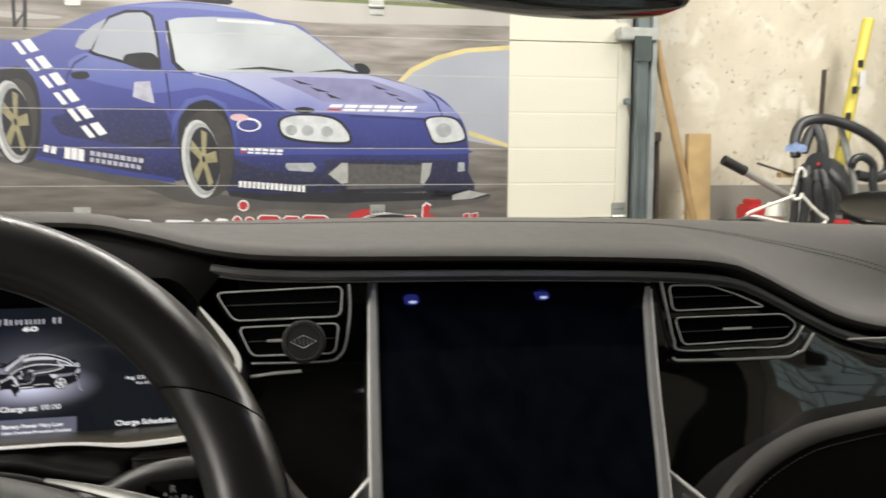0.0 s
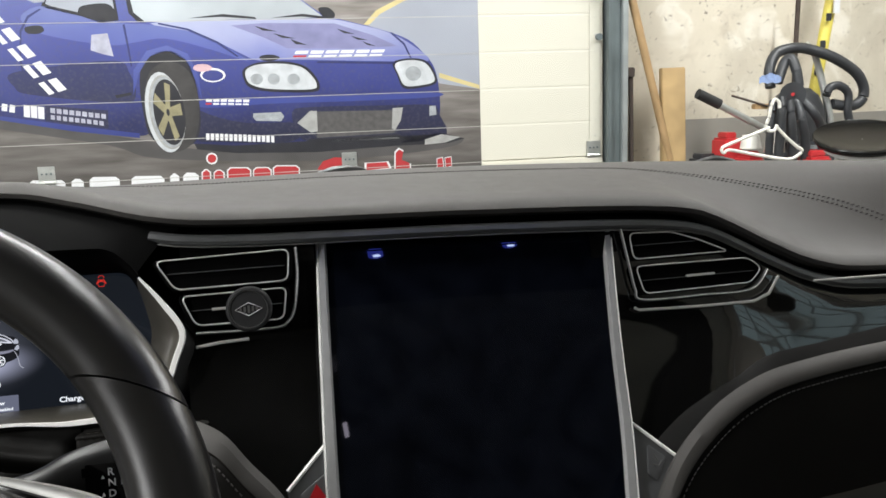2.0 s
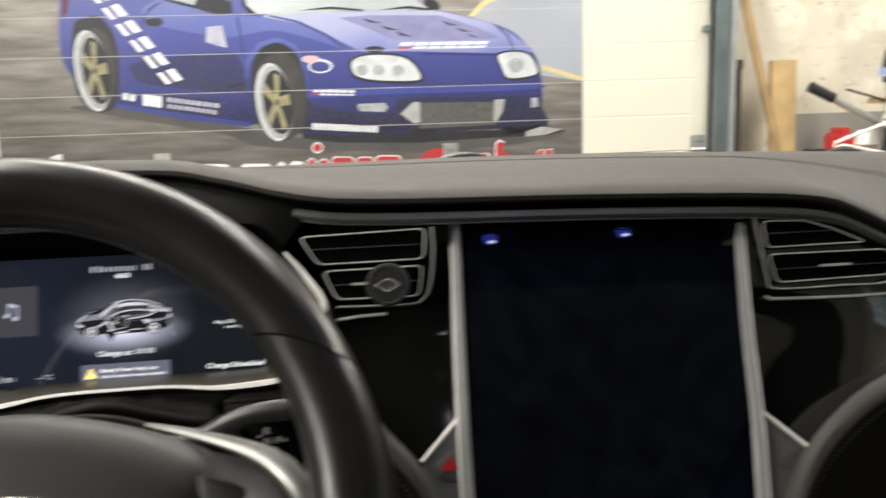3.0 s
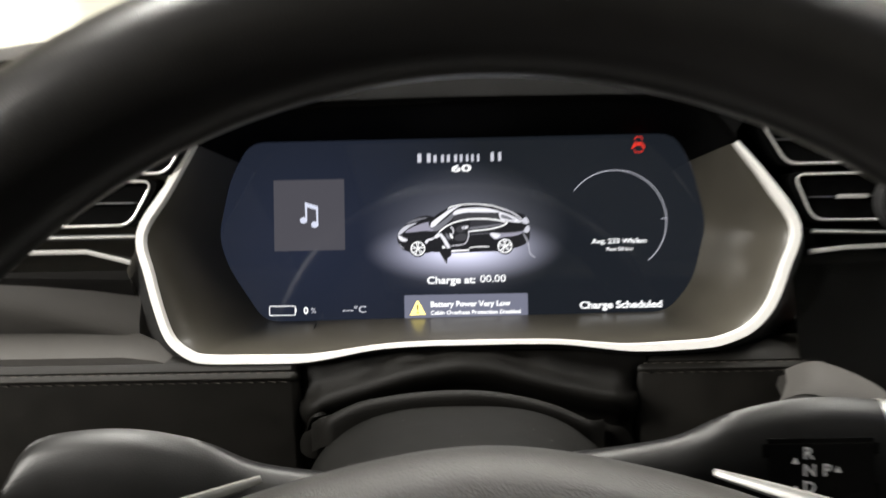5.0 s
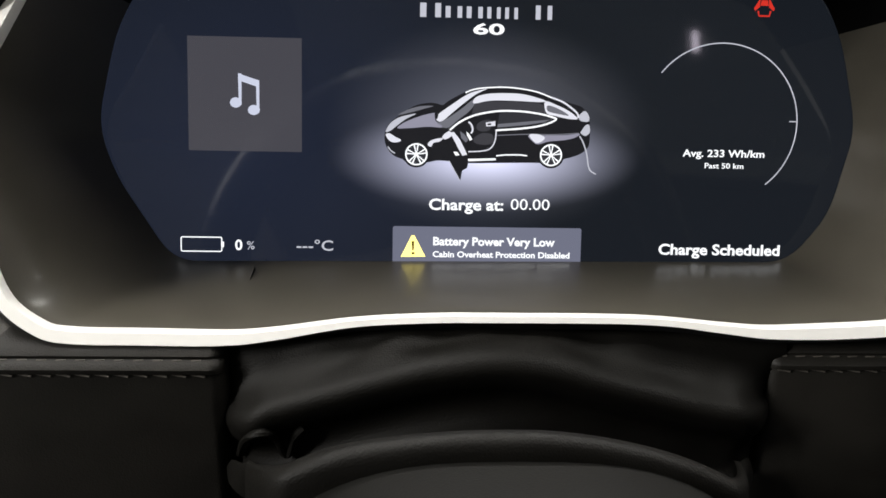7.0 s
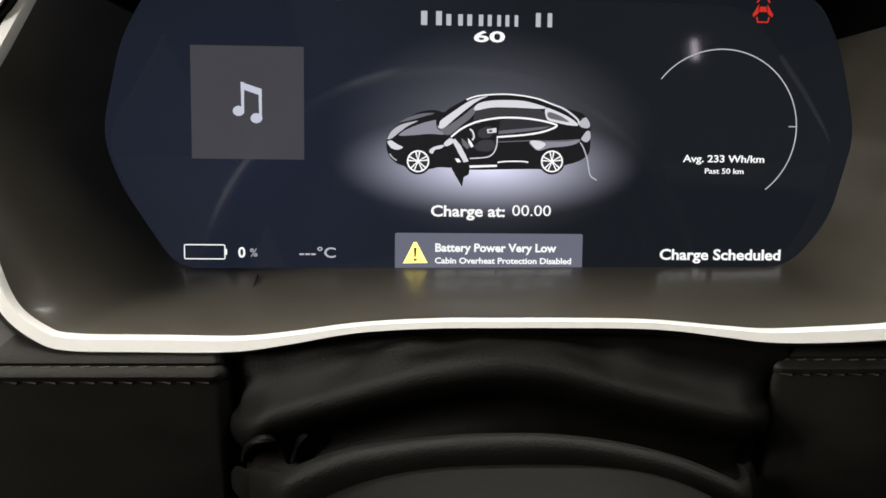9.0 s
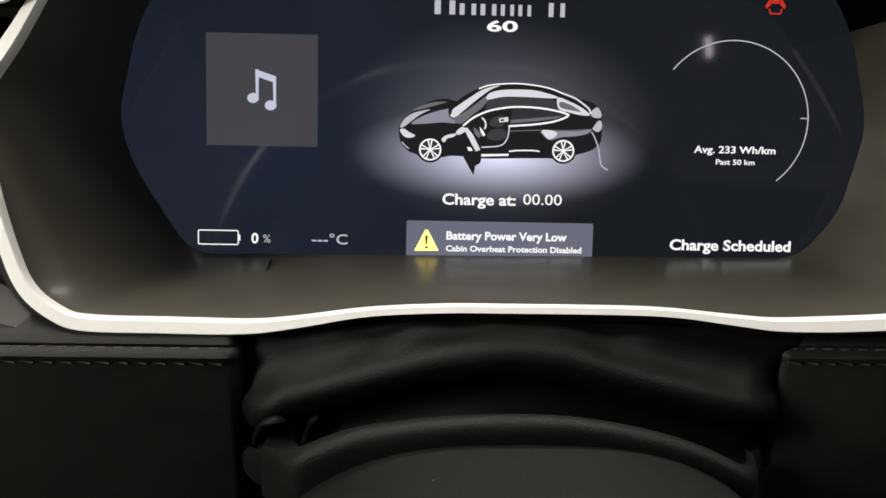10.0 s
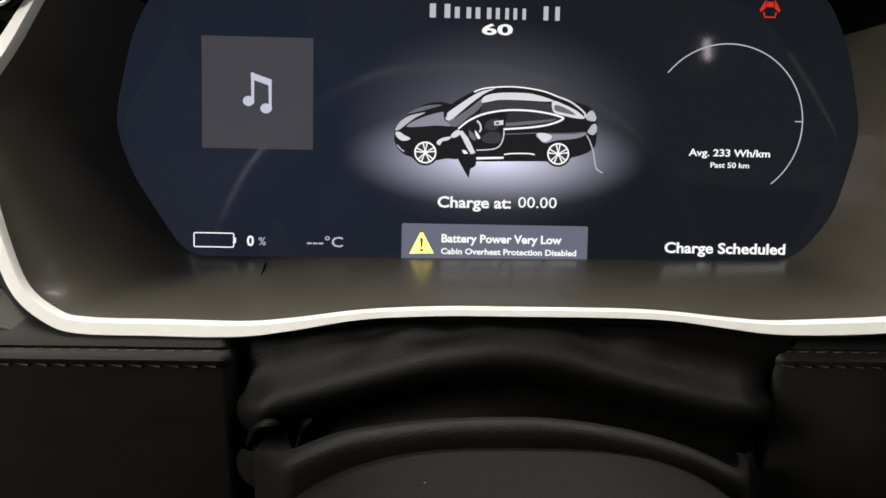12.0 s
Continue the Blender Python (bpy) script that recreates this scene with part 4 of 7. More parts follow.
def body_print(name, stops, dirt):
    """Printed car paint: tones that change with height on the sheet, and road dirt low down."""
    m = printed(name, stops[1][1])
    nt = m.node_tree
    b = nt.nodes["Principled BSDF"]
    tc, sep, ramp = nt.nodes.new("ShaderNodeTexCoord"), nt.nodes.new("ShaderNodeSeparateXYZ"), nt.nodes.new("ShaderNodeValToRGB")
    n, n2, ad = nt.nodes.new("ShaderNodeTexNoise"), nt.nodes.new("ShaderNodeTexNoise"), nt.nodes.new("ShaderNodeMath")
    n.inputs["Scale"].default_value, n.inputs["Detail"].default_value = 5.0, 3
    nt.links.new(tc.outputs["Object"], sep.inputs[0])
    nt.links.new(tc.outputs["Object"], n.inputs["Vector"])
    ad.operation, ad.inputs[1].default_value = "MULTIPLY_ADD", 0.16
    nt.links.new(n.outputs["Fac"], ad.inputs[0])
    nt.links.new(sep.outputs[1], ad.inputs[2])
    el = ramp.color_ramp.elements
    for k, (p, c) in enumerate(stops):
        e = el[k] if k < 2 else el.new(p)
        e.position, e.color = p, (*c, 1)
    nt.links.new(ad.outputs[0], ramp.inputs["Fac"])
    n2.inputs["Scale"].default_value, n2.inputs["Detail"].default_value = 90.0, 6
    nt.links.new(tc.outputs["Object"], n2.inputs["Vector"])
    mr, mx = nt.nodes.new("ShaderNodeMapRange"), nt.nodes.new("ShaderNodeMix")
    mr.inputs["From Min"].default_value, mr.inputs["From Max"].default_value, mr.inputs["To Max"].default_value = 0.50, 0.70, dirt
    nt.links.new(n2.outputs["Fac"], mr.inputs["Value"])
    mx.data_type = "RGBA"
    mx.inputs[7].default_value = (0.10, 0.09, 0.10, 1)
    nt.links.new(mr.outputs["Result"], mx.inputs[0])
    nt.links.new(ramp.outputs["Color"], mx.inputs[6])
    nt.links.new(mx.outputs[2], b.inputs["Base Color"])
    return m


P_BLUE = body_print("blue", [(0.12, (0.017, 0.020, 0.080)), (0.24, (0.034, 0.042, 0.180)), (0.40, (0.056, 0.067, 0.262)), (0.58, (0.110, 0.128, 0.345))], 0.30)
P_BLUE2 = body_print("bonnet_blue", [(0.20, (0.068, 0.084, 0.318)), (0.30, (0.150, 0.168, 0.410)), (0.40, (0.300, 0.318, 0.505)), (0.5, (0.380, 0.400, 0.560))], 0.05)
P_LIGHTBLUE = body_print("light_blue", [(0.10, (0.030, 0.042, 0.190)), (0.25, (0.050, 0.066, 0.262)), (0.42, (0.100, 0.122, 0.350)), (0.58, (0.170, 0.198, 0.410))], 0.1)
P_NAVY = body_print("navy", [(0.05, (0.016, 0.017, 0.040)), (0.22, (0.026, 0.028, 0.072)), (0.36, (0.024, 0.030, 0.122)), (0.5, (0.032, 0.041, 0.144))], 0.3)
P_CARBON = printed("carbon", (0.24, 0.24, 0.42), 0.3, 14)
P_BLACK = printed("black", (0.026, 0.026, 0.032), 0.3, 20)
P_TYRE = printed("tyre", (0.055, 0.052, 0.052), 0.3, 25)
P_GLASS = printed("glass", (0.47, 0.505, 0.54), 0.35, 4)
P_WHITE = printed("white", (0.72, 0.72, 0.74), 0.06)
P_WHITE2 = printed("faint_white", (0.55, 0.57, 0.60), 0.06)
P_STICKER = printed("sticker", (0.45, 0.45, 0.55), 0.3, 40)
P_STICKER2 = printed("red_sticker", (0.62, 0.42, 0.45), 0.2, 40)
P_LAMP = printed("lamp", (0.58, 0.60, 0.63), 0.3, 25)
P_LAMP2 = printed("lamp_bowl", (0.38, 0.40, 0.42), 0.35, 40)
P_ALU = printed("aluminium", (0.36, 0.36, 0.35), 0.25, 30)
P_MESH = printed("mesh", (0.10, 0.095, 0.095), 0.35, 60)
P_GOLD = printed("gold", (0.30, 0.27, 0.16), 0.3, 30)
P_YELLOW = printed("yellow", (0.62, 0.52, 0.25), 0.2, 12)
P_GRASS = printed("grass", (0.16, 0.19, 0.08), 0.3, 20)
P_PALE = printed("pale_verge", (0.42, 0.40, 0.38), 0.12, 6)
P_WET = printed("wet_tarmac", (0.36, 0.38, 0.44), 0.15, 4)
P_SHADE = printed("ground_shade", (0.085, 0.080, 0.080), 0.3, 8)
P_RED = printed("red", (0.42, 0.035, 0.040), 0.15)
P_DARKRED = printed("tail_lamp", (0.12, 0.02, 0.05), 0.2)


def tarmac_print():
    """Grey-brown asphalt, lighter towards the top, with long streaks."""
    m = mat("print_tarmac", (0.27, 0.245, 0.225), 0.45)
    nt = m.node_tree
    tc, mp, n = nt.nodes.new("ShaderNodeTexCoord"), nt.nodes.new("ShaderNodeMapping"), nt.nodes.new("ShaderNodeTexNoise")
    mp.inputs["Scale"].default_value = (2, 14, 1)
    n.inputs["Scale"].default_value, n.inputs["Detail"].default_value = 2.0, 8
    nt.links.new(tc.outputs["Object"], mp.inputs["Vector"])
    nt.links.new(mp.outputs["Vector"], n.inputs["Vector"])
    r = nt.nodes.new("ShaderNodeValToRGB")
    r.color_ramp.elements[0].position, r.color_ramp.elements[1].position = 0.35, 0.68
    r.color_ramp.elements[0].color, r.color_ramp.elements[1].color = (0.15, 0.135, 0.12, 1), (0.33, 0.30, 0.285, 1)
    nt.links.new(n.outputs["Fac"], r.inputs["Fac"])
    sep, fall, mul = nt.nodes.new("ShaderNodeSeparateXYZ"), nt.nodes.new("ShaderNodeMapRange"), nt.nodes.new("ShaderNodeMix")
    nt.links.new(tc.outputs["Object"], sep.inputs[0])
    fall.inputs["From Min"].default_value, fall.inputs["From Max"].default_value = -0.12, 0.42
    fall.inputs["To Min"].default_value, fall.inputs["To Max"].default_value = 0.42, 1.08
    nt.links.new(sep.outputs[1], fall.inputs["Value"])
    mul.data_type, mul.blend_type = "RGBA", "MULTIPLY"
    mul.inputs[0].default_value = 1.0
    nt.links.new(r.outputs["Color"], mul.inputs[6])
    nt.links.new(fall.outputs["Result"], mul.inputs[7])
    nt.links.new(mul.outputs[2], nt.nodes["Principled BSDF"].inputs["Base Color"])
    return m


poster = thing("door_poster", "printed sheet of a blue sports car stuck on the door", "poster", DOOR_M)
LEVEL = 0.00005


def art(name, material, level, pts, smooth=0):
    """One flat printed shape of the sheet; its level lays it over the shapes below."""
    P = [Vector(p) for p in pts]
    if smooth:
        P = [Vector((p.x, p.y)) for p in curve_points([(a, b, 0) for a, b in pts], 4, True)]
    bm = bmesh.new()
    f = bm.faces.new([bm.verts.new((min(p.x, SHEET_R), p.y, 0.0008 + level * LEVEL)) for p in P])
    if f.calc_area() < 0 or f.normal.z < 0:
        f.normal_flip()
    bmesh.ops.triangulate(bm, faces=[f])
    me = bpy.data.meshes.new(name)
    bm.to_mesh(me)
    bm.free()
    me.materials.append(material)
    ob = new(name, me)
    ob.parent = poster
    return ob


SHEET_L, SHEET_R = -1.466, 0.507
art("tarmac", tarmac_print(), 0, [(SHEET_L, -0.75), (SHEET_R, -0.75), (SHEET_R, 0.95), (SHEET_L, 0.95)])
art("sky_haze", P_PALE, 1, [(SHEET_L, 0.66), (SHEET_R, 0.62), (SHEET_R, 0.95), (SHEET_L, 0.95)])
art("lower_band", P_SHADE, 1, [(SHEET_L, -0.75), (SHEET_R, -0.75), (SHEET_R, -0.135), (SHEET_L, -0.16)])
art("grass_strip", P_GRASS, 1, [(-1.325, 0.674), (0.500, 0.661), (0.526, 0.609), (-0.443, 0.626), (-0.931, 0.642), (-1.328, 0.643)])
art("pale_verge", P_PALE, 1, [(-1.510, 0.645), (-0.931, 0.642), (-0.443, 0.626), (0.515, 0.607), (0.514, 0.557), (-0.193, 0.550), (-0.814, 0.597), (-1.514, 0.605)])
art("wet_tarmac", P_WET, 1, [(0.362, 0.155), (0.237, 0.297), (0.119, 0.358), (0.181, 0.411), (0.302, 0.455), (0.512, 0.483), (0.506, 0.131)])
art("yellow_line", P_YELLOW, 2, [(0.107, 0.358), (0.151, 0.404), (0.242, 0.448), (0.343, 0.476), (0.512, 0.491), (0.512, 0.475), (0.353, 0.462), (0.251, 0.435), (0.164, 0.392), (0.127, 0.358)])
art("yellow_line", P_YELLOW, 2, [(0.363, 0.191), (0.506, 0.145), (0.506, 0.131), (0.362, 0.175)])
art("shadow", P_SHADE, 2, [(-1.226, 0.093), (-1.084, 0.088), (-0.650, 0.005), (-0.463, -0.035), (-0.035, -0.059), (0.372, -0.045), (0.444, -0.038), (0.371, -0.070), (-0.036, -0.093), (-0.579, -0.062), (-0.745, -0.010), (-1.122, 0.067)], 1)
art("rear_wing", P_BLACK, 3, [(-1.249, 0.632), (-1.178, 0.642), (-0.931, 0.645), (-0.616, 0.632), (-0.456, 0.621), (-0.440, 0.608), (-0.457, 0.599), (-0.618, 0.608), (-0.932, 0.623), (-1.180, 0.620), (-1.194, 0.594), (-1.234, 0.597)])
art("wing_strut", P_BLACK, 3, [(-1.130, 0.615), (-1.118, 0.615), (-1.119, 0.506), (-1.129, 0.506)])
art("wing_strut", P_BLACK, 3, [(-1.094, 0.615), (-1.082, 0.615), (-1.087, 0.501), (-1.099, 0.501)])
art("wing_strut", P_BLACK, 3, [(-1.088, 0.570), (-1.083, 0.566), (-1.119, 0.510), (-1.124, 0.516)])
art("body", P_BLUE, 4, [(-1.212, 0.464), (-1.145, 0.468), (-1.080, 0.474), (-1.012, 0.502), (-0.957, 0.527), (-0.878, 0.562), (-0.814, 0.583), (-0.717, 0.598), (-0.618, 0.605), (-0.519, 0.600), (-0.419, 0.586), (-0.321, 0.561), (-0.233, 0.541), (-0.194, 0.516), (-0.120, 0.462), (-0.044, 0.404), (0.008, 0.383), (0.088, 0.362), (0.178, 0.337), (0.258, 0.306), (0.313, 0.256), (0.347, 0.206), (0.361, 0.126), (0.359, 0.046), (0.331, -0.014), (0.167, -0.047), (-0.034, -0.049), (-0.309, -0.038), (-0.462, -0.022), (-0.537, 0.010), (-0.612, 0.023), (-0.659, 0.019), (-0.887, 0.066), (-1.067, 0.087), (-1.154, 0.109), (-1.217, 0.204), (-1.238, 0.263), (-1.234, 0.369)], 1)
art("rear_light", P_DARKRED, 5, [(-1.216, 0.445), (-1.192, 0.451), (-1.205, 0.396), (-1.224, 0.378)])
art("dark_flank", P_NAVY, 5, [(-1.023, 0.225), (-0.925, 0.243), (-0.702, 0.260), (-0.661, 0.221), (-0.647, 0.150), (-0.699, 0.126), (-0.967, 0.161), (-1.011, 0.187)], 1)
art("shoulder_light", P_LIGHTBLUE, 5, [(-0.967, 0.403), (-0.898, 0.433), (-0.791, 0.400), (-0.670, 0.376), (-0.583, 0.370), (-0.434, 0.336), (-0.310, 0.269), (-0.285, 0.246), (-0.386, 0.283), (-0.536, 0.325), (-0.637, 0.315), (-0.712, 0.308), (-0.857, 0.333), (-0.940, 0.360)], 1)
art("bonnet", P_BLUE2, 5, [(-0.583, 0.374), (-0.381, 0.379), (-0.201, 0.379), (-0.018, 0.380), (0.087, 0.360), (0.193, 0.330), (0.276, 0.284), (0.326, 0.232), (0.164, 0.236), (-0.129, 0.248), (-0.246, 0.248), (-0.309, 0.275), (-0.434, 0.339)], 1)
art("carbon_panel", P_CARBON, 6, [(-0.331, 0.363), (-0.227, 0.369), (0.008, 0.364), (0.139, 0.322), (0.219, 0.285), (0.058, 0.279), (-0.153, 0.286), (-0.230, 0.324)])
art("bonnet_vent", P_BLACK, 7, [(-0.256, 0.361), (-0.183, 0.341), (-0.229, 0.345)])
art("bonnet_vent", P_BLACK, 7, [(-0.197, 0.336), (-0.123, 0.317), (-0.167, 0.320)])
art("bonnet_vent", P_BLACK, 7, [(-0.141, 0.316), (-0.085, 0.295), (-0.124, 0.299)])
art("bonnet_vent", P_BLACK, 7, [(0.014, 0.347), (0.075, 0.328), (0.040, 0.331)])
art("bonnet_vent", P_BLACK, 7, [(0.059, 0.323), (0.119, 0.307), (0.085, 0.309)])
art("bonnet_vent", P_BLACK, 7, [(0.099, 0.304), (0.145, 0.287), (0.118, 0.290)])
art("windscreen", P_GLASS, 6, [(-0.659, 0.540), (-0.622, 0.552), (-0.509, 0.559), (-0.372, 0.555), (-0.245, 0.538), (-0.195, 0.509), (-0.120, 0.457), (-0.025, 0.384), (-0.123, 0.381), (-0.330, 0.382), (-0.533, 0.376), (-0.614, 0.381), (-0.645, 0.416), (-0.659, 0.484)])
art("screen_band", P_WHITE2, 7, [(-0.497, 0.554), (-0.309, 0.547), (-0.312, 0.538), (-0.495, 0.544)])
art("pillar_edge", P_BLACK, 7, [(-0.662, 0.540), (-0.652, 0.543), (-0.631, 0.409), (-0.595, 0.377), (-0.620, 0.378), (-0.646, 0.407)])
art("side_window", P_WET, 6, [(-0.892, 0.439), (-0.867, 0.500), (-0.836, 0.543), (-0.786, 0.563), (-0.731, 0.566), (-0.708, 0.552), (-0.694, 0.485), (-0.687, 0.398), (-0.731, 0.389), (-0.791, 0.410), (-0.874, 0.431)])
art("window_edge", P_BLACK, 5, [(-0.905, 0.432), (-0.871, 0.506), (-0.838, 0.551), (-0.785, 0.573), (-0.723, 0.574), (-0.699, 0.557), (-0.685, 0.485), (-0.678, 0.385), (-0.732, 0.379), (-0.791, 0.400), (-0.885, 0.424)])
art("quarter_window", P_WET, 6, [(-0.945, 0.452), (-0.928, 0.486), (-0.886, 0.521), (-0.844, 0.544), (-0.895, 0.445), (-0.924, 0.442)])
art("wiper", P_BLACK, 8, [(-0.469, 0.388), (-0.354, 0.400), (-0.252, 0.389), (-0.246, 0.382), (-0.355, 0.391)])
art("wiper", P_BLACK, 8, [(-0.201, 0.385), (-0.096, 0.397), (-0.024, 0.387), (-0.025, 0.379), (-0.097, 0.388)])
art("wing_mirror", P_BLACK, 8, [(-0.798, 0.415), (-0.782, 0.432), (-0.715, 0.438), (-0.689, 0.420), (-0.685, 0.390), (-0.743, 0.386), (-0.789, 0.400)], 1)
art("wing_mirror", P_BLACK, 8, [(-0.043, 0.413), (-0.010, 0.416), (0.012, 0.396), (0.003, 0.379), (-0.025, 0.384)], 1)
art("door_seam", P_NAVY, 8, [(-0.949, 0.403), (-0.911, 0.425), (-0.906, 0.422), (-0.945, 0.397), (-0.971, 0.354), (-0.981, 0.267), (-0.971, 0.173), (-0.976, 0.171), (-0.986, 0.261), (-0.976, 0.359)])
art("door_handle", P_BLACK, 8, [(-0.958, 0.369), (-0.915, 0.373), (-0.904, 0.358), (-0.923, 0.348), (-0.955, 0.351)], 1)
art("door_sticker", P_STICKER, 8, [(-0.765, 0.342), (-0.716, 0.346), (-0.711, 0.313), (-0.704, 0.273), (-0.736, 0.281), (-0.772, 0.294)])
art("hood_pin", P_BLACK, 8, [(-0.243, 0.263), (-0.206, 0.267), (-0.178, 0.256), (-0.207, 0.246), (-0.240, 0.250)], 1)
art("front_arch", P_BLACK, 8, [(-0.628, 0.220), (-0.589, 0.272), (-0.538, 0.287), (-0.483, 0.260), (-0.458, 0.189), (-0.450, 0.086), (-0.462, 0.008), (-0.505, -0.023), (-0.606, 0.001), (-0.631, 0.105)], 1)
art("rear_arch", P_BLACK, 8, [(-1.192, 0.347), (-1.154, 0.377), (-1.106, 0.382), (-1.068, 0.332), (-1.058, 0.232), (-1.073, 0.120), (-1.107, 0.077), (-1.177, 0.099), (-1.206, 0.175)], 1)
art("front_tyre", P_TYRE, 9, [(-0.614, 0.181), (-0.585, 0.234), (-0.527, 0.253), (-0.473, 0.215), (-0.452, 0.124), (-0.461, 0.034), (-0.493, -0.024), (-0.557, -0.040), (-0.605, 0.013), (-0.623, 0.092)], 1)
art("rear_tyre", P_TYRE, 9, [(-1.191, 0.285), (-1.157, 0.334), (-1.115, 0.345), (-1.079, 0.307), (-1.069, 0.220), (-1.085, 0.121), (-1.119, 0.074), (-1.166, 0.086), (-1.194, 0.149)], 1)
art("headlight_frame", P_BLACK, 8, [(-0.301, 0.221), (-0.252, 0.242), (-0.168, 0.244), (-0.103, 0.229), (-0.070, 0.200), (-0.052, 0.161), (-0.075, 0.140), (-0.212, 0.145), (-0.281, 0.160), (-0.301, 0.187)], 1)
art("headlight", P_LAMP, 9, [(-0.291, 0.220), (-0.249, 0.236), (-0.168, 0.236), (-0.110, 0.223), (-0.078, 0.195), (-0.062, 0.164), (-0.083, 0.149), (-0.211, 0.154), (-0.273, 0.168), (-0.293, 0.189)], 1)
art("lamp_bowl", P_LAMP2, 10, [(-0.239, 0.188), (-0.242, 0.179), (-0.250, 0.172), (-0.260, 0.170), (-0.270, 0.173), (-0.278, 0.180), (-0.280, 0.189), (-0.277, 0.198), (-0.269, 0.204), (-0.258, 0.206), (-0.248, 0.204), (-0.241, 0.197)])
art("lamp_bowl", P_LAMP2, 10, [(-0.183, 0.186), (-0.186, 0.177), (-0.194, 0.171), (-0.204, 0.168), (-0.215, 0.171), (-0.222, 0.178), (-0.224, 0.187), (-0.221, 0.196), (-0.213, 0.203), (-0.203, 0.205), (-0.192, 0.202), (-0.185, 0.195)])
art("lamp_bowl", P_LAMP2, 10, [(-0.117, 0.184), (-0.120, 0.175), (-0.128, 0.169), (-0.139, 0.166), (-0.149, 0.169), (-0.157, 0.176), (-0.159, 0.185), (-0.156, 0.194), (-0.148, 0.201), (-0.137, 0.203), (-0.127, 0.200), (-0.119, 0.193)])
art("headlight_frame", P_BLACK, 8, [(0.202, 0.231), (0.262, 0.243), (0.318, 0.233), (0.347, 0.193), (0.350, 0.156), (0.286, 0.141), (0.234, 0.144), (0.214, 0.188)], 1)
art("headlight", P_LAMP, 9, [(0.210, 0.226), (0.262, 0.237), (0.312, 0.227), (0.339, 0.193), (0.342, 0.161), (0.283, 0.149), (0.239, 0.152), (0.220, 0.188)], 1)
art("lamp_bowl", P_LAMP2, 10, [(0.300, 0.191), (0.296, 0.178), (0.285, 0.169), (0.271, 0.166), (0.256, 0.170), (0.246, 0.180), (0.243, 0.192), (0.247, 0.205), (0.258, 0.214), (0.272, 0.217), (0.286, 0.213), (0.296, 0.203)])
art("bumper_line", P_NAVY, 8, [(-0.057, 0.242), (0.274, 0.229), (0.326, 0.232), (0.326, 0.227), (0.274, 0.223), (-0.057, 0.235)])
art("bumper_light", P_LIGHTBLUE, 6, [(-0.446, 0.124), (-0.213, 0.127), (0.052, 0.124), (0.338, 0.125), (0.344, 0.109), (0.051, 0.105), (-0.214, 0.106), (-0.428, 0.100)], 1)
art("bumper_dark", P_NAVY, 7, [(-0.482, 0.098), (-0.399, 0.069), (-0.293, 0.044), (-0.139, 0.039), (-0.119, -0.000), (-0.187, -0.026), (-0.404, -0.013), (-0.468, -0.000)], 1)
art("fog_light", P_LAMP2, 8, [(-0.278, 0.076), (-0.187, 0.077), (-0.177, 0.062), (-0.189, 0.046), (-0.271, 0.051), (-0.281, 0.064)])
art("intake_surround", P_NAVY, 8, [(-0.148, 0.078), (-0.087, 0.090), (0.202, 0.086), (0.330, 0.082), (0.359, 0.048), (0.351, -0.038), (-0.076, -0.030), (-0.140, 0.023)], 1)
art("intercooler", P_MESH, 9, [(-0.071, 0.074), (0.192, 0.069), (0.199, -0.010), (-0.072, -0.015)])
art("bracket", P_ALU, 10, [(-0.135, 0.038), (-0.090, 0.077), (-0.067, 0.076), (-0.068, 0.007), (-0.091, 0.004)])
art("bracket", P_ALU, 10, [(0.194, 0.076), (0.230, 0.077), (0.221, 0.034), (0.200, 0.001), (0.188, 0.007)])
art("side_light", P_LAMP2, 9, [(0.324, 0.079), (0.346, 0.079), (0.348, 0.048), (0.323, 0.045)])
art("splitter", P_BLACK, 8, [(-0.477, -0.016), (-0.341, -0.029), (-0.075, -0.024), (0.316, -0.020), (0.357, -0.015), (0.447, -0.039), (0.386, -0.053), (0.210, -0.054), (-0.077, -0.063), (-0.342, -0.054), (-0.470, -0.035)])
art("splitter_edge", P_ALU, 9, [(-0.019, -0.024), (0.210, -0.024), (0.213, -0.030), (-0.019, -0.029)])
art("splitter_end", P_ALU, 9, [(0.304, -0.037), (0.363, -0.021), (0.432, -0.034), (0.375, -0.051), (0.303, -0.055)])
art("skirt", P_LIGHTBLUE, 8, [(-1.079, 0.100), (-0.852, 0.059), (-0.647, 0.025), (-0.648, 0.010), (-0.854, 0.041), (-1.082, 0.088)])
art("skirt_panel", P_NAVY, 8, [(-0.927, 0.125), (-0.738, 0.103), (-0.742, 0.045), (-0.931, 0.077)])
art("flank_mark", P_WHITE, 10, [(-1.135, 0.458), (-1.108, 0.422), (-1.092, 0.426), (-1.119, 0.463)])
art("flank_mark", P_WHITE, 10, [(-1.107, 0.466), (-1.080, 0.430), (-1.054, 0.438), (-1.081, 0.474)])
art("flank_mark", P_WHITE, 10, [(-1.096, 0.406), (-1.069, 0.370), (-1.053, 0.375), (-1.080, 0.411)])
art("flank_mark", P_WHITE, 10, [(-1.068, 0.414), (-1.041, 0.378), (-1.015, 0.386), (-1.043, 0.422)])
art("flank_mark", P_WHITE, 10, [(-1.057, 0.354), (-1.030, 0.317), (-1.014, 0.322), (-1.041, 0.359)])
art("flank_mark", P_WHITE, 10, [(-1.029, 0.362), (-1.002, 0.326), (-0.976, 0.333), (-1.003, 0.370)])
art("flank_mark", P_WHITE, 10, [(-1.018, 0.302), (-0.991, 0.265), (-0.974, 0.269), (-1.002, 0.306)])
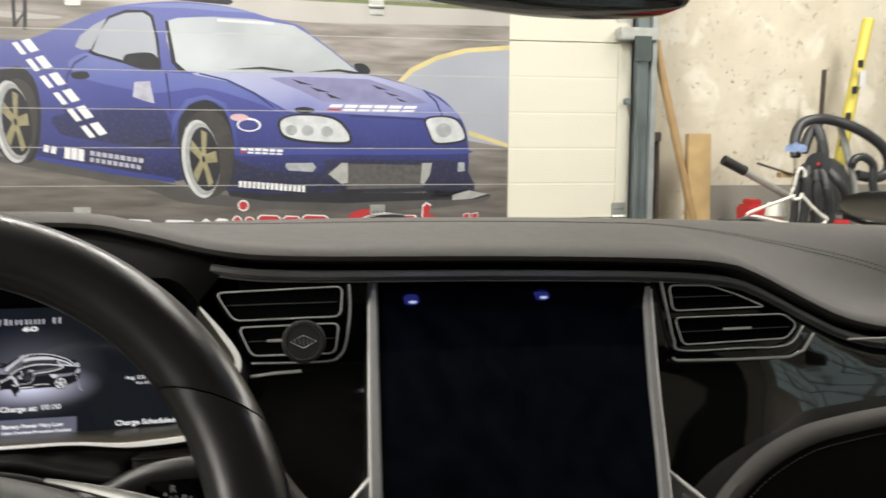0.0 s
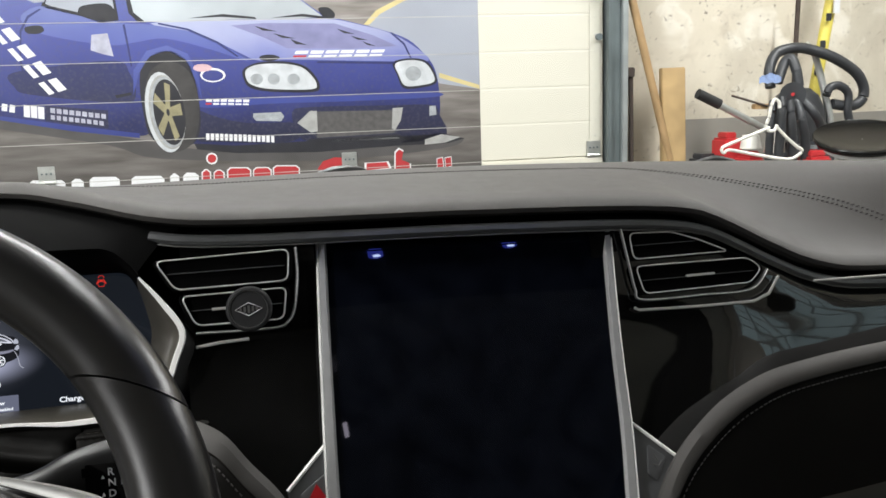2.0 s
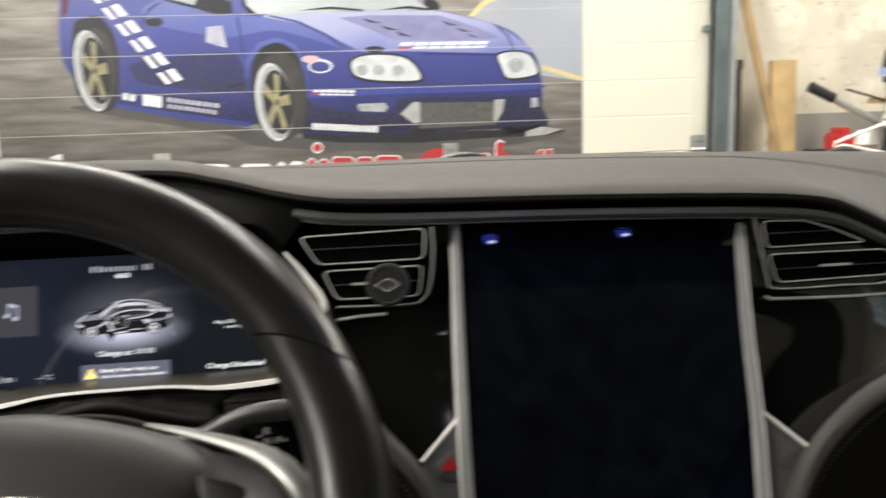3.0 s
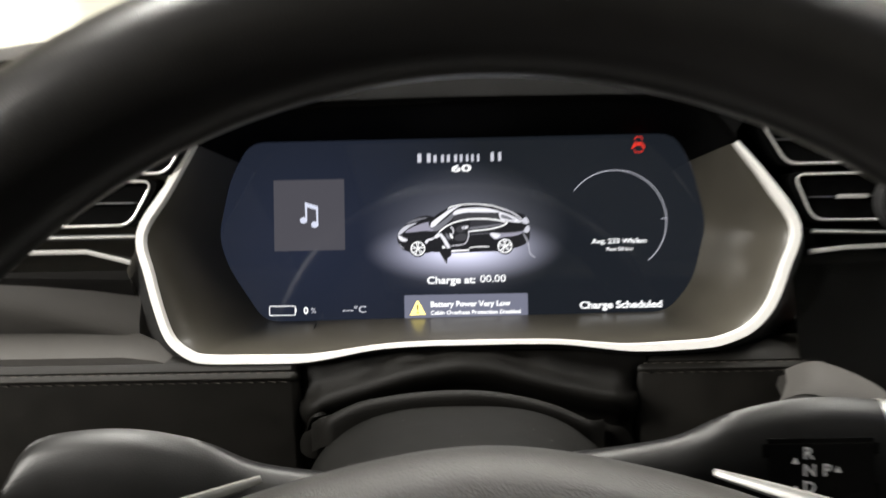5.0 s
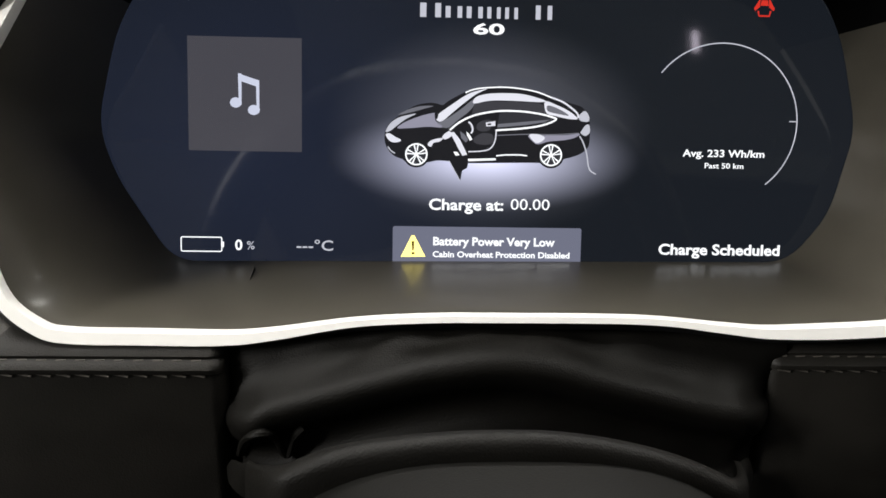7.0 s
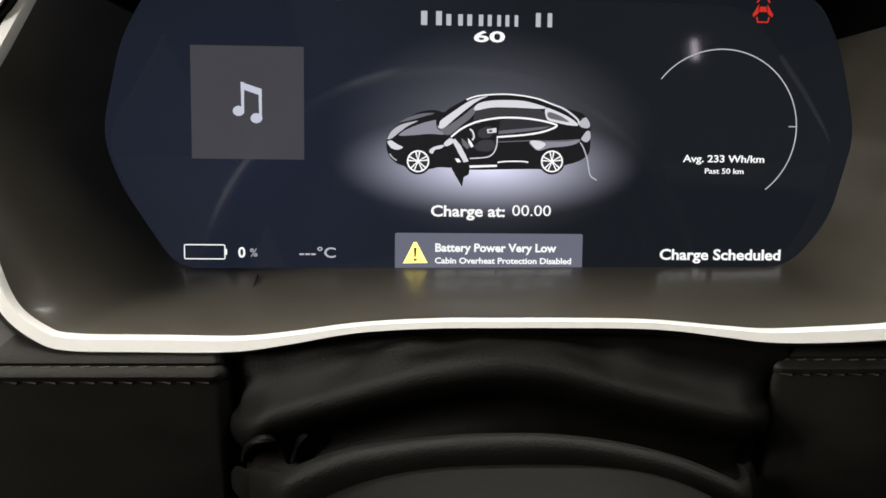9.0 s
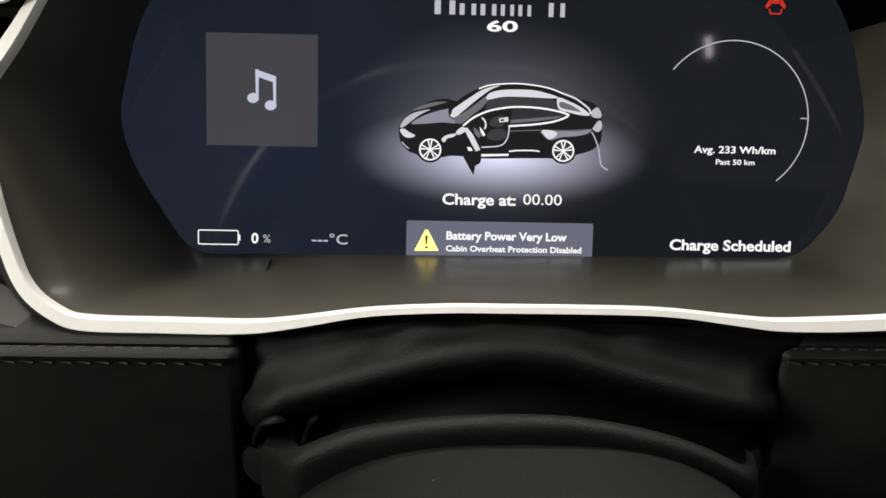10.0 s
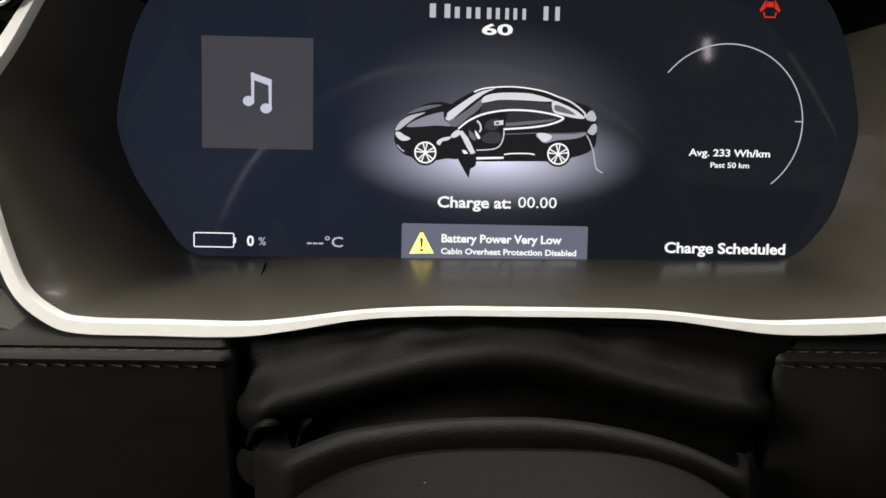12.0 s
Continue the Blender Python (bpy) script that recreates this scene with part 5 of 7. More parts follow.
art("flank_mark", P_WHITE, 10, [(-0.990, 0.310), (-0.962, 0.273), (-0.936, 0.281), (-0.964, 0.318)])
art("flank_mark", P_WHITE, 10, [(-0.979, 0.249), (-0.951, 0.211), (-0.934, 0.216), (-0.962, 0.254)])
art("flank_mark", P_WHITE, 10, [(-0.950, 0.257), (-0.922, 0.220), (-0.896, 0.227), (-0.924, 0.265)])
art("flank_mark", P_WHITE, 10, [(-0.939, 0.195), (-0.911, 0.158), (-0.894, 0.163), (-0.922, 0.200)])
art("flank_mark", P_WHITE, 10, [(-0.910, 0.204), (-0.882, 0.166), (-0.856, 0.174), (-0.884, 0.211)])
art("bonnet_mark", P_RED, 10, [(-0.136, 0.256), (-0.093, 0.256), (-0.089, 0.262), (-0.133, 0.262)])
art("bonnet_mark", P_WHITE, 10, [(-0.130, 0.267), (-0.087, 0.267), (-0.081, 0.277), (-0.124, 0.277)])
art("bonnet_mark", P_WHITE, 10, [(-0.086, 0.256), (-0.042, 0.255), (-0.038, 0.262), (-0.082, 0.262)])
art("bonnet_mark", P_WHITE, 10, [(-0.079, 0.266), (-0.036, 0.266), (-0.030, 0.276), (-0.073, 0.277)])
art("bonnet_mark", P_WHITE, 10, [(-0.035, 0.255), (0.009, 0.255), (0.013, 0.261), (-0.031, 0.261)])
art("bonnet_mark", P_WHITE, 10, [(-0.028, 0.266), (0.016, 0.266), (0.022, 0.276), (-0.022, 0.276)])
art("bonnet_mark", P_WHITE, 10, [(0.017, 0.255), (0.060, 0.254), (0.064, 0.261), (0.020, 0.261)])
art("bonnet_mark", P_WHITE, 10, [(0.023, 0.266), (0.067, 0.265), (0.073, 0.276), (0.029, 0.276)])
art("bonnet_mark", P_WHITE, 10, [(0.068, 0.254), (0.112, 0.254), (0.116, 0.260), (0.072, 0.261)])
art("bonnet_mark", P_WHITE, 10, [(0.075, 0.265), (0.119, 0.265), (0.125, 0.275), (0.081, 0.276)])
art("bonnet_mark", P_WHITE, 10, [(0.120, 0.254), (0.164, 0.254), (0.168, 0.260), (0.124, 0.260)])
art("bonnet_mark", P_WHITE, 10, [(0.126, 0.265), (0.171, 0.265), (0.177, 0.275), (0.132, 0.275)])
art("bumper_mark", P_RED, 10, [(-0.431, 0.110), (-0.412, 0.110), (-0.411, 0.115), (-0.430, 0.116)])
art("bumper_mark", P_WHITE, 10, [(-0.429, 0.120), (-0.410, 0.119), (-0.409, 0.128), (-0.428, 0.129)])
art("bumper_mark", P_WHITE, 10, [(-0.407, 0.109), (-0.388, 0.108), (-0.387, 0.114), (-0.406, 0.115)])
art("bumper_mark", P_WHITE, 10, [(-0.406, 0.119), (-0.386, 0.118), (-0.385, 0.127), (-0.404, 0.128)])
art("bumper_mark", P_WHITE, 10, [(-0.383, 0.108), (-0.364, 0.107), (-0.363, 0.113), (-0.382, 0.114)])
art("bumper_mark", P_WHITE, 10, [(-0.382, 0.118), (-0.362, 0.117), (-0.361, 0.126), (-0.380, 0.126)])
art("bumper_mark", P_WHITE, 10, [(-0.359, 0.107), (-0.340, 0.106), (-0.339, 0.112), (-0.358, 0.113)])
art("bumper_mark", P_WHITE, 10, [(-0.358, 0.117), (-0.338, 0.116), (-0.337, 0.124), (-0.356, 0.125)])
art("bumper_mark", P_WHITE, 10, [(-0.335, 0.106), (-0.316, 0.105), (-0.315, 0.110), (-0.334, 0.111)])
art("bumper_mark", P_WHITE, 10, [(-0.334, 0.115), (-0.314, 0.115), (-0.313, 0.123), (-0.332, 0.124)])
art("bumper_mark", P_WHITE, 10, [(-0.311, 0.105), (-0.292, 0.104), (-0.291, 0.109), (-0.310, 0.110)])
art("bumper_mark", P_WHITE, 10, [(-0.309, 0.114), (-0.290, 0.113), (-0.288, 0.122), (-0.308, 0.123)])
art("web_mark", P_WHITE, 10, [(-0.438, -0.006), (-0.428, -0.006), (-0.426, 0.015), (-0.437, 0.016)])
art("web_mark", P_WHITE, 10, [(-0.423, -0.007), (-0.413, -0.008), (-0.411, 0.014), (-0.422, 0.015)])
art("web_mark", P_WHITE, 10, [(-0.408, -0.008), (-0.398, -0.009), (-0.396, 0.013), (-0.407, 0.014)])
art("web_mark", P_WHITE, 10, [(-0.393, -0.009), (-0.383, -0.010), (-0.381, 0.012), (-0.392, 0.013)])
art("web_mark", P_WHITE, 10, [(-0.378, -0.010), (-0.368, -0.011), (-0.366, 0.011), (-0.377, 0.011)])
art("web_mark", P_WHITE, 10, [(-0.363, -0.012), (-0.353, -0.013), (-0.351, 0.009), (-0.362, 0.010)])
art("web_mark", P_WHITE, 10, [(-0.348, -0.013), (-0.338, -0.014), (-0.336, 0.008), (-0.347, 0.009)])
art("web_mark", P_WHITE, 10, [(-0.333, -0.014), (-0.323, -0.015), (-0.321, 0.007), (-0.332, 0.008)])
art("web_mark", P_WHITE, 10, [(-0.318, -0.015), (-0.307, -0.016), (-0.306, 0.006), (-0.317, 0.007)])
art("web_mark", P_WHITE, 10, [(-0.303, -0.017), (-0.292, -0.018), (-0.291, 0.005), (-0.301, 0.005)])
art("web_mark", P_WHITE, 10, [(-0.288, -0.018), (-0.277, -0.019), (-0.276, 0.003), (-0.286, 0.004)])
art("web_mark", P_WHITE, 10, [(-0.272, -0.019), (-0.262, -0.020), (-0.260, 0.002), (-0.271, 0.003)])
art("web_mark", P_WHITE, 10, [(-0.257, -0.020), (-0.246, -0.021), (-0.245, 0.001), (-0.256, 0.002)])
art("web_mark", P_WHITE, 10, [(-0.242, -0.022), (-0.231, -0.023), (-0.230, -0.000), (-0.241, 0.000)])
art("web_mark", P_WHITE, 10, [(-0.226, -0.023), (-0.216, -0.024), (-0.215, -0.002), (-0.225, -0.001)])
art("skirt_mark", P_WHITE, 10, [(-1.057, 0.114), (-1.041, 0.111), (-1.037, 0.133), (-1.053, 0.136)])
art("skirt_mark", P_WHITE, 10, [(-1.035, 0.109), (-1.019, 0.106), (-1.015, 0.129), (-1.030, 0.132)])
art("skirt_mark", P_WHITE, 10, [(-0.993, 0.092), (-0.975, 0.089), (-0.972, 0.127), (-0.990, 0.130)])
art("skirt_mark", P_WHITE, 10, [(-0.972, 0.089), (-0.954, 0.086), (-0.951, 0.124), (-0.970, 0.126)])
art("skirt_mark", P_WHITE, 10, [(-0.951, 0.085), (-0.933, 0.082), (-0.930, 0.120), (-0.949, 0.123)])
art("skirt_mark", P_STICKER, 10, [(-0.913, 0.102), (-0.899, 0.099), (-0.898, 0.115), (-0.912, 0.117)])
art("skirt_mark", P_STICKER, 10, [(-0.894, 0.099), (-0.880, 0.096), (-0.879, 0.112), (-0.893, 0.114)])
art("skirt_mark", P_STICKER, 10, [(-0.875, 0.096), (-0.861, 0.094), (-0.860, 0.109), (-0.874, 0.111)])
art("skirt_mark", P_STICKER, 10, [(-0.857, 0.093), (-0.842, 0.091), (-0.841, 0.106), (-0.855, 0.108)])
art("skirt_mark", P_STICKER, 10, [(-0.838, 0.090), (-0.823, 0.088), (-0.822, 0.103), (-0.836, 0.105)])
art("skirt_mark", P_STICKER, 10, [(-0.819, 0.087), (-0.804, 0.085), (-0.803, 0.100), (-0.817, 0.102)])
art("skirt_mark", P_STICKER, 10, [(-0.799, 0.084), (-0.785, 0.082), (-0.784, 0.097), (-0.798, 0.099)])
art("skirt_mark", P_STICKER, 10, [(-0.780, 0.081), (-0.766, 0.079), (-0.765, 0.094), (-0.779, 0.096)])
art("skirt_mark", P_STICKER, 10, [(-0.761, 0.078), (-0.747, 0.076), (-0.746, 0.091), (-0.760, 0.093)])
art("skirt_mark", P_STICKER, 10, [(-0.914, 0.081), (-0.902, 0.079), (-0.901, 0.093), (-0.913, 0.095)])
art("skirt_mark", P_STICKER, 10, [(-0.896, 0.078), (-0.884, 0.076), (-0.883, 0.090), (-0.895, 0.092)])
art("skirt_mark", P_STICKER, 10, [(-0.878, 0.075), (-0.866, 0.073), (-0.865, 0.087), (-0.877, 0.089)])
art("skirt_mark", P_STICKER, 10, [(-0.860, 0.072), (-0.847, 0.070), (-0.846, 0.084), (-0.859, 0.086)])
art("skirt_mark", P_STICKER, 10, [(-0.842, 0.069), (-0.829, 0.067), (-0.828, 0.081), (-0.841, 0.083)])
art("skirt_mark", P_STICKER, 10, [(-0.824, 0.066), (-0.811, 0.064), (-0.810, 0.078), (-0.823, 0.080)])
art("skirt_mark", P_STICKER, 10, [(-0.806, 0.063), (-0.793, 0.061), (-0.792, 0.075), (-0.805, 0.077)])
art("skirt_mark", P_STICKER, 10, [(-0.787, 0.060), (-0.774, 0.058), (-0.773, 0.072), (-0.786, 0.074)])
art("skirt_mark", P_STICKER, 10, [(-0.769, 0.057), (-0.756, 0.054), (-0.755, 0.068), (-0.768, 0.071)])
art("oval_mark", P_STICKER2, 10, [(-0.400, 0.229), (-0.405, 0.222), (-0.416, 0.218), (-0.432, 0.217), (-0.447, 0.219), (-0.458, 0.224), (-0.462, 0.230), (-0.457, 0.237), (-0.446, 0.241), (-0.430, 0.242), (-0.415, 0.240), (-0.404, 0.235)])
art("oval_mark", P_WHITE, 9, [(-0.359, 0.204), (-0.365, 0.193), (-0.381, 0.185), (-0.402, 0.182), (-0.422, 0.186), (-0.436, 0.195), (-0.441, 0.207), (-0.435, 0.218), (-0.420, 0.226), (-0.399, 0.229), (-0.379, 0.225), (-0.364, 0.216)])
art("oval_mark", P_BLUE, 10, [(-0.366, 0.203), (-0.371, 0.194), (-0.384, 0.188), (-0.401, 0.186), (-0.419, 0.189), (-0.431, 0.196), (-0.435, 0.205), (-0.430, 0.214), (-0.417, 0.220), (-0.399, 0.222), (-0.382, 0.219), (-0.370, 0.212)])
art("dot_ring", P_WHITE, 9, [(-0.406, -0.069), (-0.409, -0.079), (-0.416, -0.086), (-0.426, -0.088), (-0.435, -0.085), (-0.442, -0.077), (-0.444, -0.067), (-0.441, -0.058), (-0.433, -0.051), (-0.424, -0.049), (-0.414, -0.052), (-0.408, -0.059)])
art("dot", P_RED, 10, [(-0.410, -0.069), (-0.413, -0.076), (-0.418, -0.081), (-0.426, -0.083), (-0.433, -0.081), (-0.438, -0.075), (-0.439, -0.068), (-0.437, -0.060), (-0.431, -0.055), (-0.424, -0.054), (-0.417, -0.056), (-0.412, -0.061)])
art("letter_bar", P_WHITE, 9, [(-1.308, -0.068), (-1.271, -0.058), (-1.270, -0.140), (-1.300, -0.138)])
art("letter_bar", P_WHITE, 9, [(-1.254, -0.123), (-1.242, -0.114), (-1.166, -0.118), (-1.156, -0.128), (-1.160, -0.173), (-1.258, -0.172)])
art("letter_bar", P_WHITE, 9, [(-1.137, -0.121), (-1.126, -0.112), (-1.048, -0.116), (-1.038, -0.126), (-1.042, -0.172), (-1.141, -0.170)])
art("letter_bar", P_WHITE, 9, [(-1.001, -0.120), (-0.990, -0.111), (-0.902, -0.115), (-0.892, -0.125), (-0.895, -0.171), (-1.005, -0.170)])
art("letter_bar", P_WHITE, 9, [(-0.873, -0.122), (-0.861, -0.113), (-0.846, -0.114), (-0.836, -0.124), (-0.839, -0.170), (-0.876, -0.172)])
art("letter_bar", P_WHITE, 9, [(-0.817, -0.119), (-0.805, -0.110), (-0.735, -0.113), (-0.724, -0.123), (-0.727, -0.170), (-0.821, -0.169)])
art("letter_bar", P_WHITE, 9, [(-0.687, -0.123), (-0.675, -0.114), (-0.594, -0.117), (-0.583, -0.128), (-0.586, -0.174), (-0.690, -0.173)])
art("letter_bar", P_WHITE, 9, [(-0.564, -0.121), (-0.552, -0.111), (-0.546, -0.112), (-0.535, -0.122), (-0.538, -0.169), (-0.567, -0.171)])
art("letter_bar", P_WHITE, 9, [(-0.522, -0.121), (-0.510, -0.111), (-0.483, -0.113), (-0.472, -0.123), (-0.475, -0.170), (-0.525, -0.171)])
art("letter_bar", P_WHITE, 9, [(-0.462, -0.112), (-0.450, -0.102), (-0.442, -0.103), (-0.431, -0.113), (-0.434, -0.160), (-0.465, -0.163)])
art("letter_bar", P_RED, 10, [(-0.458, -0.114), (-0.448, -0.106), (-0.444, -0.106), (-0.435, -0.115), (-0.437, -0.158), (-0.461, -0.161)])
art("letter_bar", P_WHITE, 9, [(-0.423, -0.115), (-0.411, -0.106), (-0.398, -0.107), (-0.387, -0.117), (-0.389, -0.164), (-0.426, -0.166)])
art("letter_bar", P_RED, 10, [(-0.420, -0.117), (-0.410, -0.110), (-0.400, -0.110), (-0.391, -0.119), (-0.393, -0.162), (-0.422, -0.165)])
art("letter_bar", P_WHITE, 9, [(-0.379, -0.109), (-0.367, -0.100), (-0.310, -0.103), (-0.299, -0.113), (-0.302, -0.160), (-0.381, -0.161)])
art("letter_bar", P_RED, 10, [(-0.375, -0.112), (-0.365, -0.104), (-0.313, -0.106), (-0.303, -0.115), (-0.305, -0.158), (-0.377, -0.159)])
art("letter_bar", P_WHITE, 9, [(-0.293, -0.113), (-0.281, -0.104), (-0.242, -0.106), (-0.231, -0.116), (-0.233, -0.164), (-0.296, -0.165)])
art("letter_bar", P_RED, 10, [(-0.290, -0.115), (-0.280, -0.108), (-0.244, -0.109), (-0.235, -0.118), (-0.237, -0.161), (-0.292, -0.163)])
art("letter_bar", P_WHITE, 9, [(-0.227, -0.110), (-0.215, -0.101), (-0.148, -0.104), (-0.136, -0.114), (-0.138, -0.162), (-0.229, -0.162)])
art("letter_bar", P_RED, 10, [(-0.223, -0.112), (-0.213, -0.105), (-0.150, -0.108), (-0.140, -0.116), (-0.142, -0.160), (-0.225, -0.160)])
art("red_arch", P_RED, 10, [(-0.077, -0.123), (-0.056, -0.096), (-0.016, -0.084), (0.034, -0.088), (0.032, -0.136)])
art("letter_bar", P_WHITE, 9, [(0.194, -0.074), (0.209, -0.061), (0.226, -0.071), (0.218, -0.104), (0.251, -0.120), (0.250, -0.144), (0.190, -0.141)])
art("letter_bar", P_RED, 10, [(0.198, -0.079), (0.211, -0.067), (0.225, -0.076), (0.218, -0.104), (0.246, -0.117), (0.246, -0.137), (0.195, -0.135)])
art("letter_bar", P_WHITE, 9, [(0.087, -0.108), (0.171, -0.107), (0.182, -0.132), (0.086, -0.137)])
art("letter_bar", P_RED, 10, [(0.094, -0.110), (0.165, -0.109), (0.174, -0.130), (0.093, -0.134)])
art("letter_bar", P_WHITE, 9, [(0.343, -0.105), (0.366, -0.101), (0.370, -0.137), (0.343, -0.141)])
art("letter_bar", P_RED, 10, [(0.345, -0.107), (0.364, -0.104), (0.367, -0.135), (0.345, -0.138)])
art("letter_bar", P_WHITE, 9, [(0.372, -0.104), (0.397, -0.100), (0.399, -0.136), (0.374, -0.140)])
art("letter_bar", P_RED, 10, [(0.374, -0.106), (0.395, -0.103), (0.397, -0.134), (0.376, -0.137)])


art("arch_lip", P_LIGHTBLUE, 8, [(-0.655, 0.150), (-0.648, 0.228), (-0.602, 0.288), (-0.538, 0.304), (-0.474, 0.276), (-0.446, 0.205), (-0.440, 0.110), (-0.452, 0.180), (-0.483, 0.258), (-0.538, 0.287), (-0.592, 0.272), (-0.632, 0.218)])
art("lower_intake", P_BLACK, 9, [(-0.095, -0.018), (0.205, -0.014), (0.250, -0.032), (0.205, -0.045), (-0.090, -0.046), (-0.125, -0.034)])
art("bonnet_shut_line", P_NAVY, 8, [(-0.560, 0.371), (-0.470, 0.350), (-0.380, 0.307), (-0.318, 0.262), (-0.312, 0.264), (-0.374, 0.312), (-0.466, 0.356), (-0.558, 0.376)])
art("bonnet_shut_line", P_NAVY, 8, [(0.196, 0.329), (0.240, 0.290), (0.262, 0.244), (0.267, 0.245), (0.246, 0.293), (0.202, 0.332)])
art("door_seam", P_NAVY, 8, [(-0.668, 0.372), (-0.660, 0.300), (-0.655, 0.240), (-0.650, 0.240), (-0.654, 0.300), (-0.661, 0.373)])
art("side_vent", P_BLACK, 9, [(-0.712, 0.150), (-0.662, 0.158), (-0.660, 0.150), (-0.708, 0.141)])
art("roof_light", P_LIGHTBLUE, 5, [(-0.790, 0.585), (-0.700, 0.596), (-0.600, 0.600), (-0.480, 0.594), (-0.360, 0.574), (-0.480, 0.578), (-0.600, 0.584), (-0.700, 0.583)])
art("wet_sheen", P_PALE, 2, [(-1.40, 0.560), (-1.10, 0.535), (-0.98, 0.545), (-1.15, 0.558), (-1.38, 0.572)], 1)


def printed_wheel(cu, cw, ru, rw, tilt):
    """A five-spoke gold wheel with a pale lip, as an ellipse."""
    def ell(k, n=28, du=0.0):
        return [(cu + du + ru * k * math.cos(2 * math.pi * i / n) + tilt * rw * k * math.sin(2 * math.pi * i / n), cw + rw * k * math.sin(2 * math.pi * i / n)) for i in range(n)]
    art("wheel_lip", P_LAMP, 11, ell(1.0))
    art("wheel_lip_shade", P_ALU, 12, ell(0.93, du=0.007))
    art("wheel_lip_light", P_LAMP2, 13, ell(0.88, du=0.010))
    art("wheel_well", P_BLACK, 14, ell(0.82, du=0.014))
    for k in range(5):
        a = 2 * math.pi * k / 5 + 1.35
        pts = []
        for da, rr in ((-0.75, 0.16), (-0.20, 0.74), (0.20, 0.74), (0.75, 0.16)):
            pts.append((cu + 0.010 + ru * rr * math.cos(a + da) + tilt * rw * rr * math.sin(a + da), cw + rw * rr * math.sin(a + da)))
        art("wheel_spoke", P_GOLD, 15, pts)
    art("wheel_hub", P_GOLD, 16, ell(0.22, 14, 0.010))
    art("hub_cap", P_BLACK, 17, ell(0.09, 10, 0.010))


printed_wheel(-0.562, 0.0895, 0.060, 0.131, -0.06)
printed_wheel(-1.146, 0.2085, 0.054, 0.132, -0.06)
rib_paint = mat("dusty_rib_paint", (0.50, 0.49, 0.46), 0.5, spot=0.3, scale=14)
for k in range(-2, 7):
    w = -0.126 + RIB * k
    s = part("rib_line", box(SHEET_L - 0.002, w - 0.0010, 0.0002, SHEET_R + 0.002, w + 0.0010, 0.0019), rib_paint, poster, "narrow cream rib between the sheet's strips")

# ---- what the instrument display shows ----
D_WHITE = glow("display_white", (1.0, 1.0, 1.0), 1.0)
D_LIGHT = glow("display_light", (0.50, 0.50, 0.55), 1.0)
D_GREY = glow("display_grey", (0.15, 0.15, 0.17), 1.0)
D_GLASS = glow("display_smoke", (0.03, 0.03, 0.035), 1.0)
D_BLACK = glow("display_black", (0.011, 0.011, 0.013), 1.0)
D_BOX = glow("display_box", (0.058, 0.056, 0.066), 1.0)
D_NOTE = glow("display_note", (0.55, 0.57, 0.68), 1.0)
D_MSG = glow("display_message", (0.145, 0.15, 0.20), 1.0)
D_YELLOW = glow("display_yellow", (0.95, 0.78, 0.22), 1.8)
D_DARKMARK = glow("display_mark", (0.12, 0.08, 0.01), 1.0)
D_RED = glow("display_red", (1.0, 0.05, 0.03), 0.6)


def glyph(name, material, level, pts, smooth=0):
    """A lit shape on the display."""
    P = [Vector(p) for p in pts]
    if smooth:
        P = [p.to_2d() for p in curve_points([(a, b, 0) for a, b in pts], 4, True)]
    bm = bmesh.new()
    f = bm.faces.new([bm.verts.new((p.x, p.y, 0.0001 + level * 0.00006)) for p in P])
    bmesh.ops.triangulate(bm, faces=[f])
    me = bpy.data.meshes.new(name)
    bmesh.ops.recalc_face_normals(bm, faces=bm.faces)
    bm.to_mesh(me)
    bm.free()
    me.materials.append(material)
    ob = new(name, me)
    ob.parent = display
    return ob


glyph("music_tile", D_BOX, 1, [(0.0, 0.0), (0.042, 0.0), (0.042, -0.042), (0.0, -0.042)])
glyph("message_box", D_MSG, 2, rounded([(0.0765, -0.0695), (0.1492, -0.0695), (0.1492, -0.0835), (0.0765, -0.0835)], 0.0008, 3))
BATT = rounded([(-0.0034, -0.0746), (0.0118, -0.0746), (0.0118, -0.0800), (-0.0034, -0.0800)], 0.0006, 3)
part("battery_outline", tube([(p.x, p.y, 0.0003) for p in BATT], 0.00022, 4, True), D_WHITE, display)
glyph("battery_tip", D_WHITE, 2, [(0.0120, -0.0762), (0.0126, -0.0762), (0.0126, -0.0784), (0.0120, -0.0784)])
ARC = [(0.2015 + 0.0300 * math.cos(a), -0.0282 + 0.0300 * math.sin(a), 0.0003) for a in (radians(142 - 193 * k / 60) for k in range(61))]
part("gauge_arc", tube(ARC, 0.00022, 4), D_LIGHT, display)
glyph("gauge_tick", D_LIGHT, 2, [(0.2285, -0.0270), (0.2315, -0.0270), (0.2315, -0.0274), (0.2285, -0.0274)])
# the model name is a plain row of bars
x = 0.0858
for w, h in ((0.0078, 0.0052), (0.0062, 0.0042), (0.0060, 0.0042), (0.0050, 0.0042), (0.0048, 0.0042), (0, 0), (0.0062, 0.0052)):
    if w:
        for u, v in ((0.0, 0.30), (0.72, 1.0)):
            glyph("title_bar", D_LIGHT, 2, [(x + w * u, 0.0088), (x + w * v, 0.0088), (x + w * v, 0.0088 + h), (x + w * u, 0.0088 + h)])
        x += w + 0.0017
    else:
        x += 0.0050
Z = 0.0004
words("60", 0.0040, D_WHITE, display, (0.1055, 0.0030, Z), bold=0.00014, width=0.0118)
words("Charge at:", 0.0043, D_WHITE, display, (0.0900, -0.0630, Z), bold=0.00014, width=0.0285)
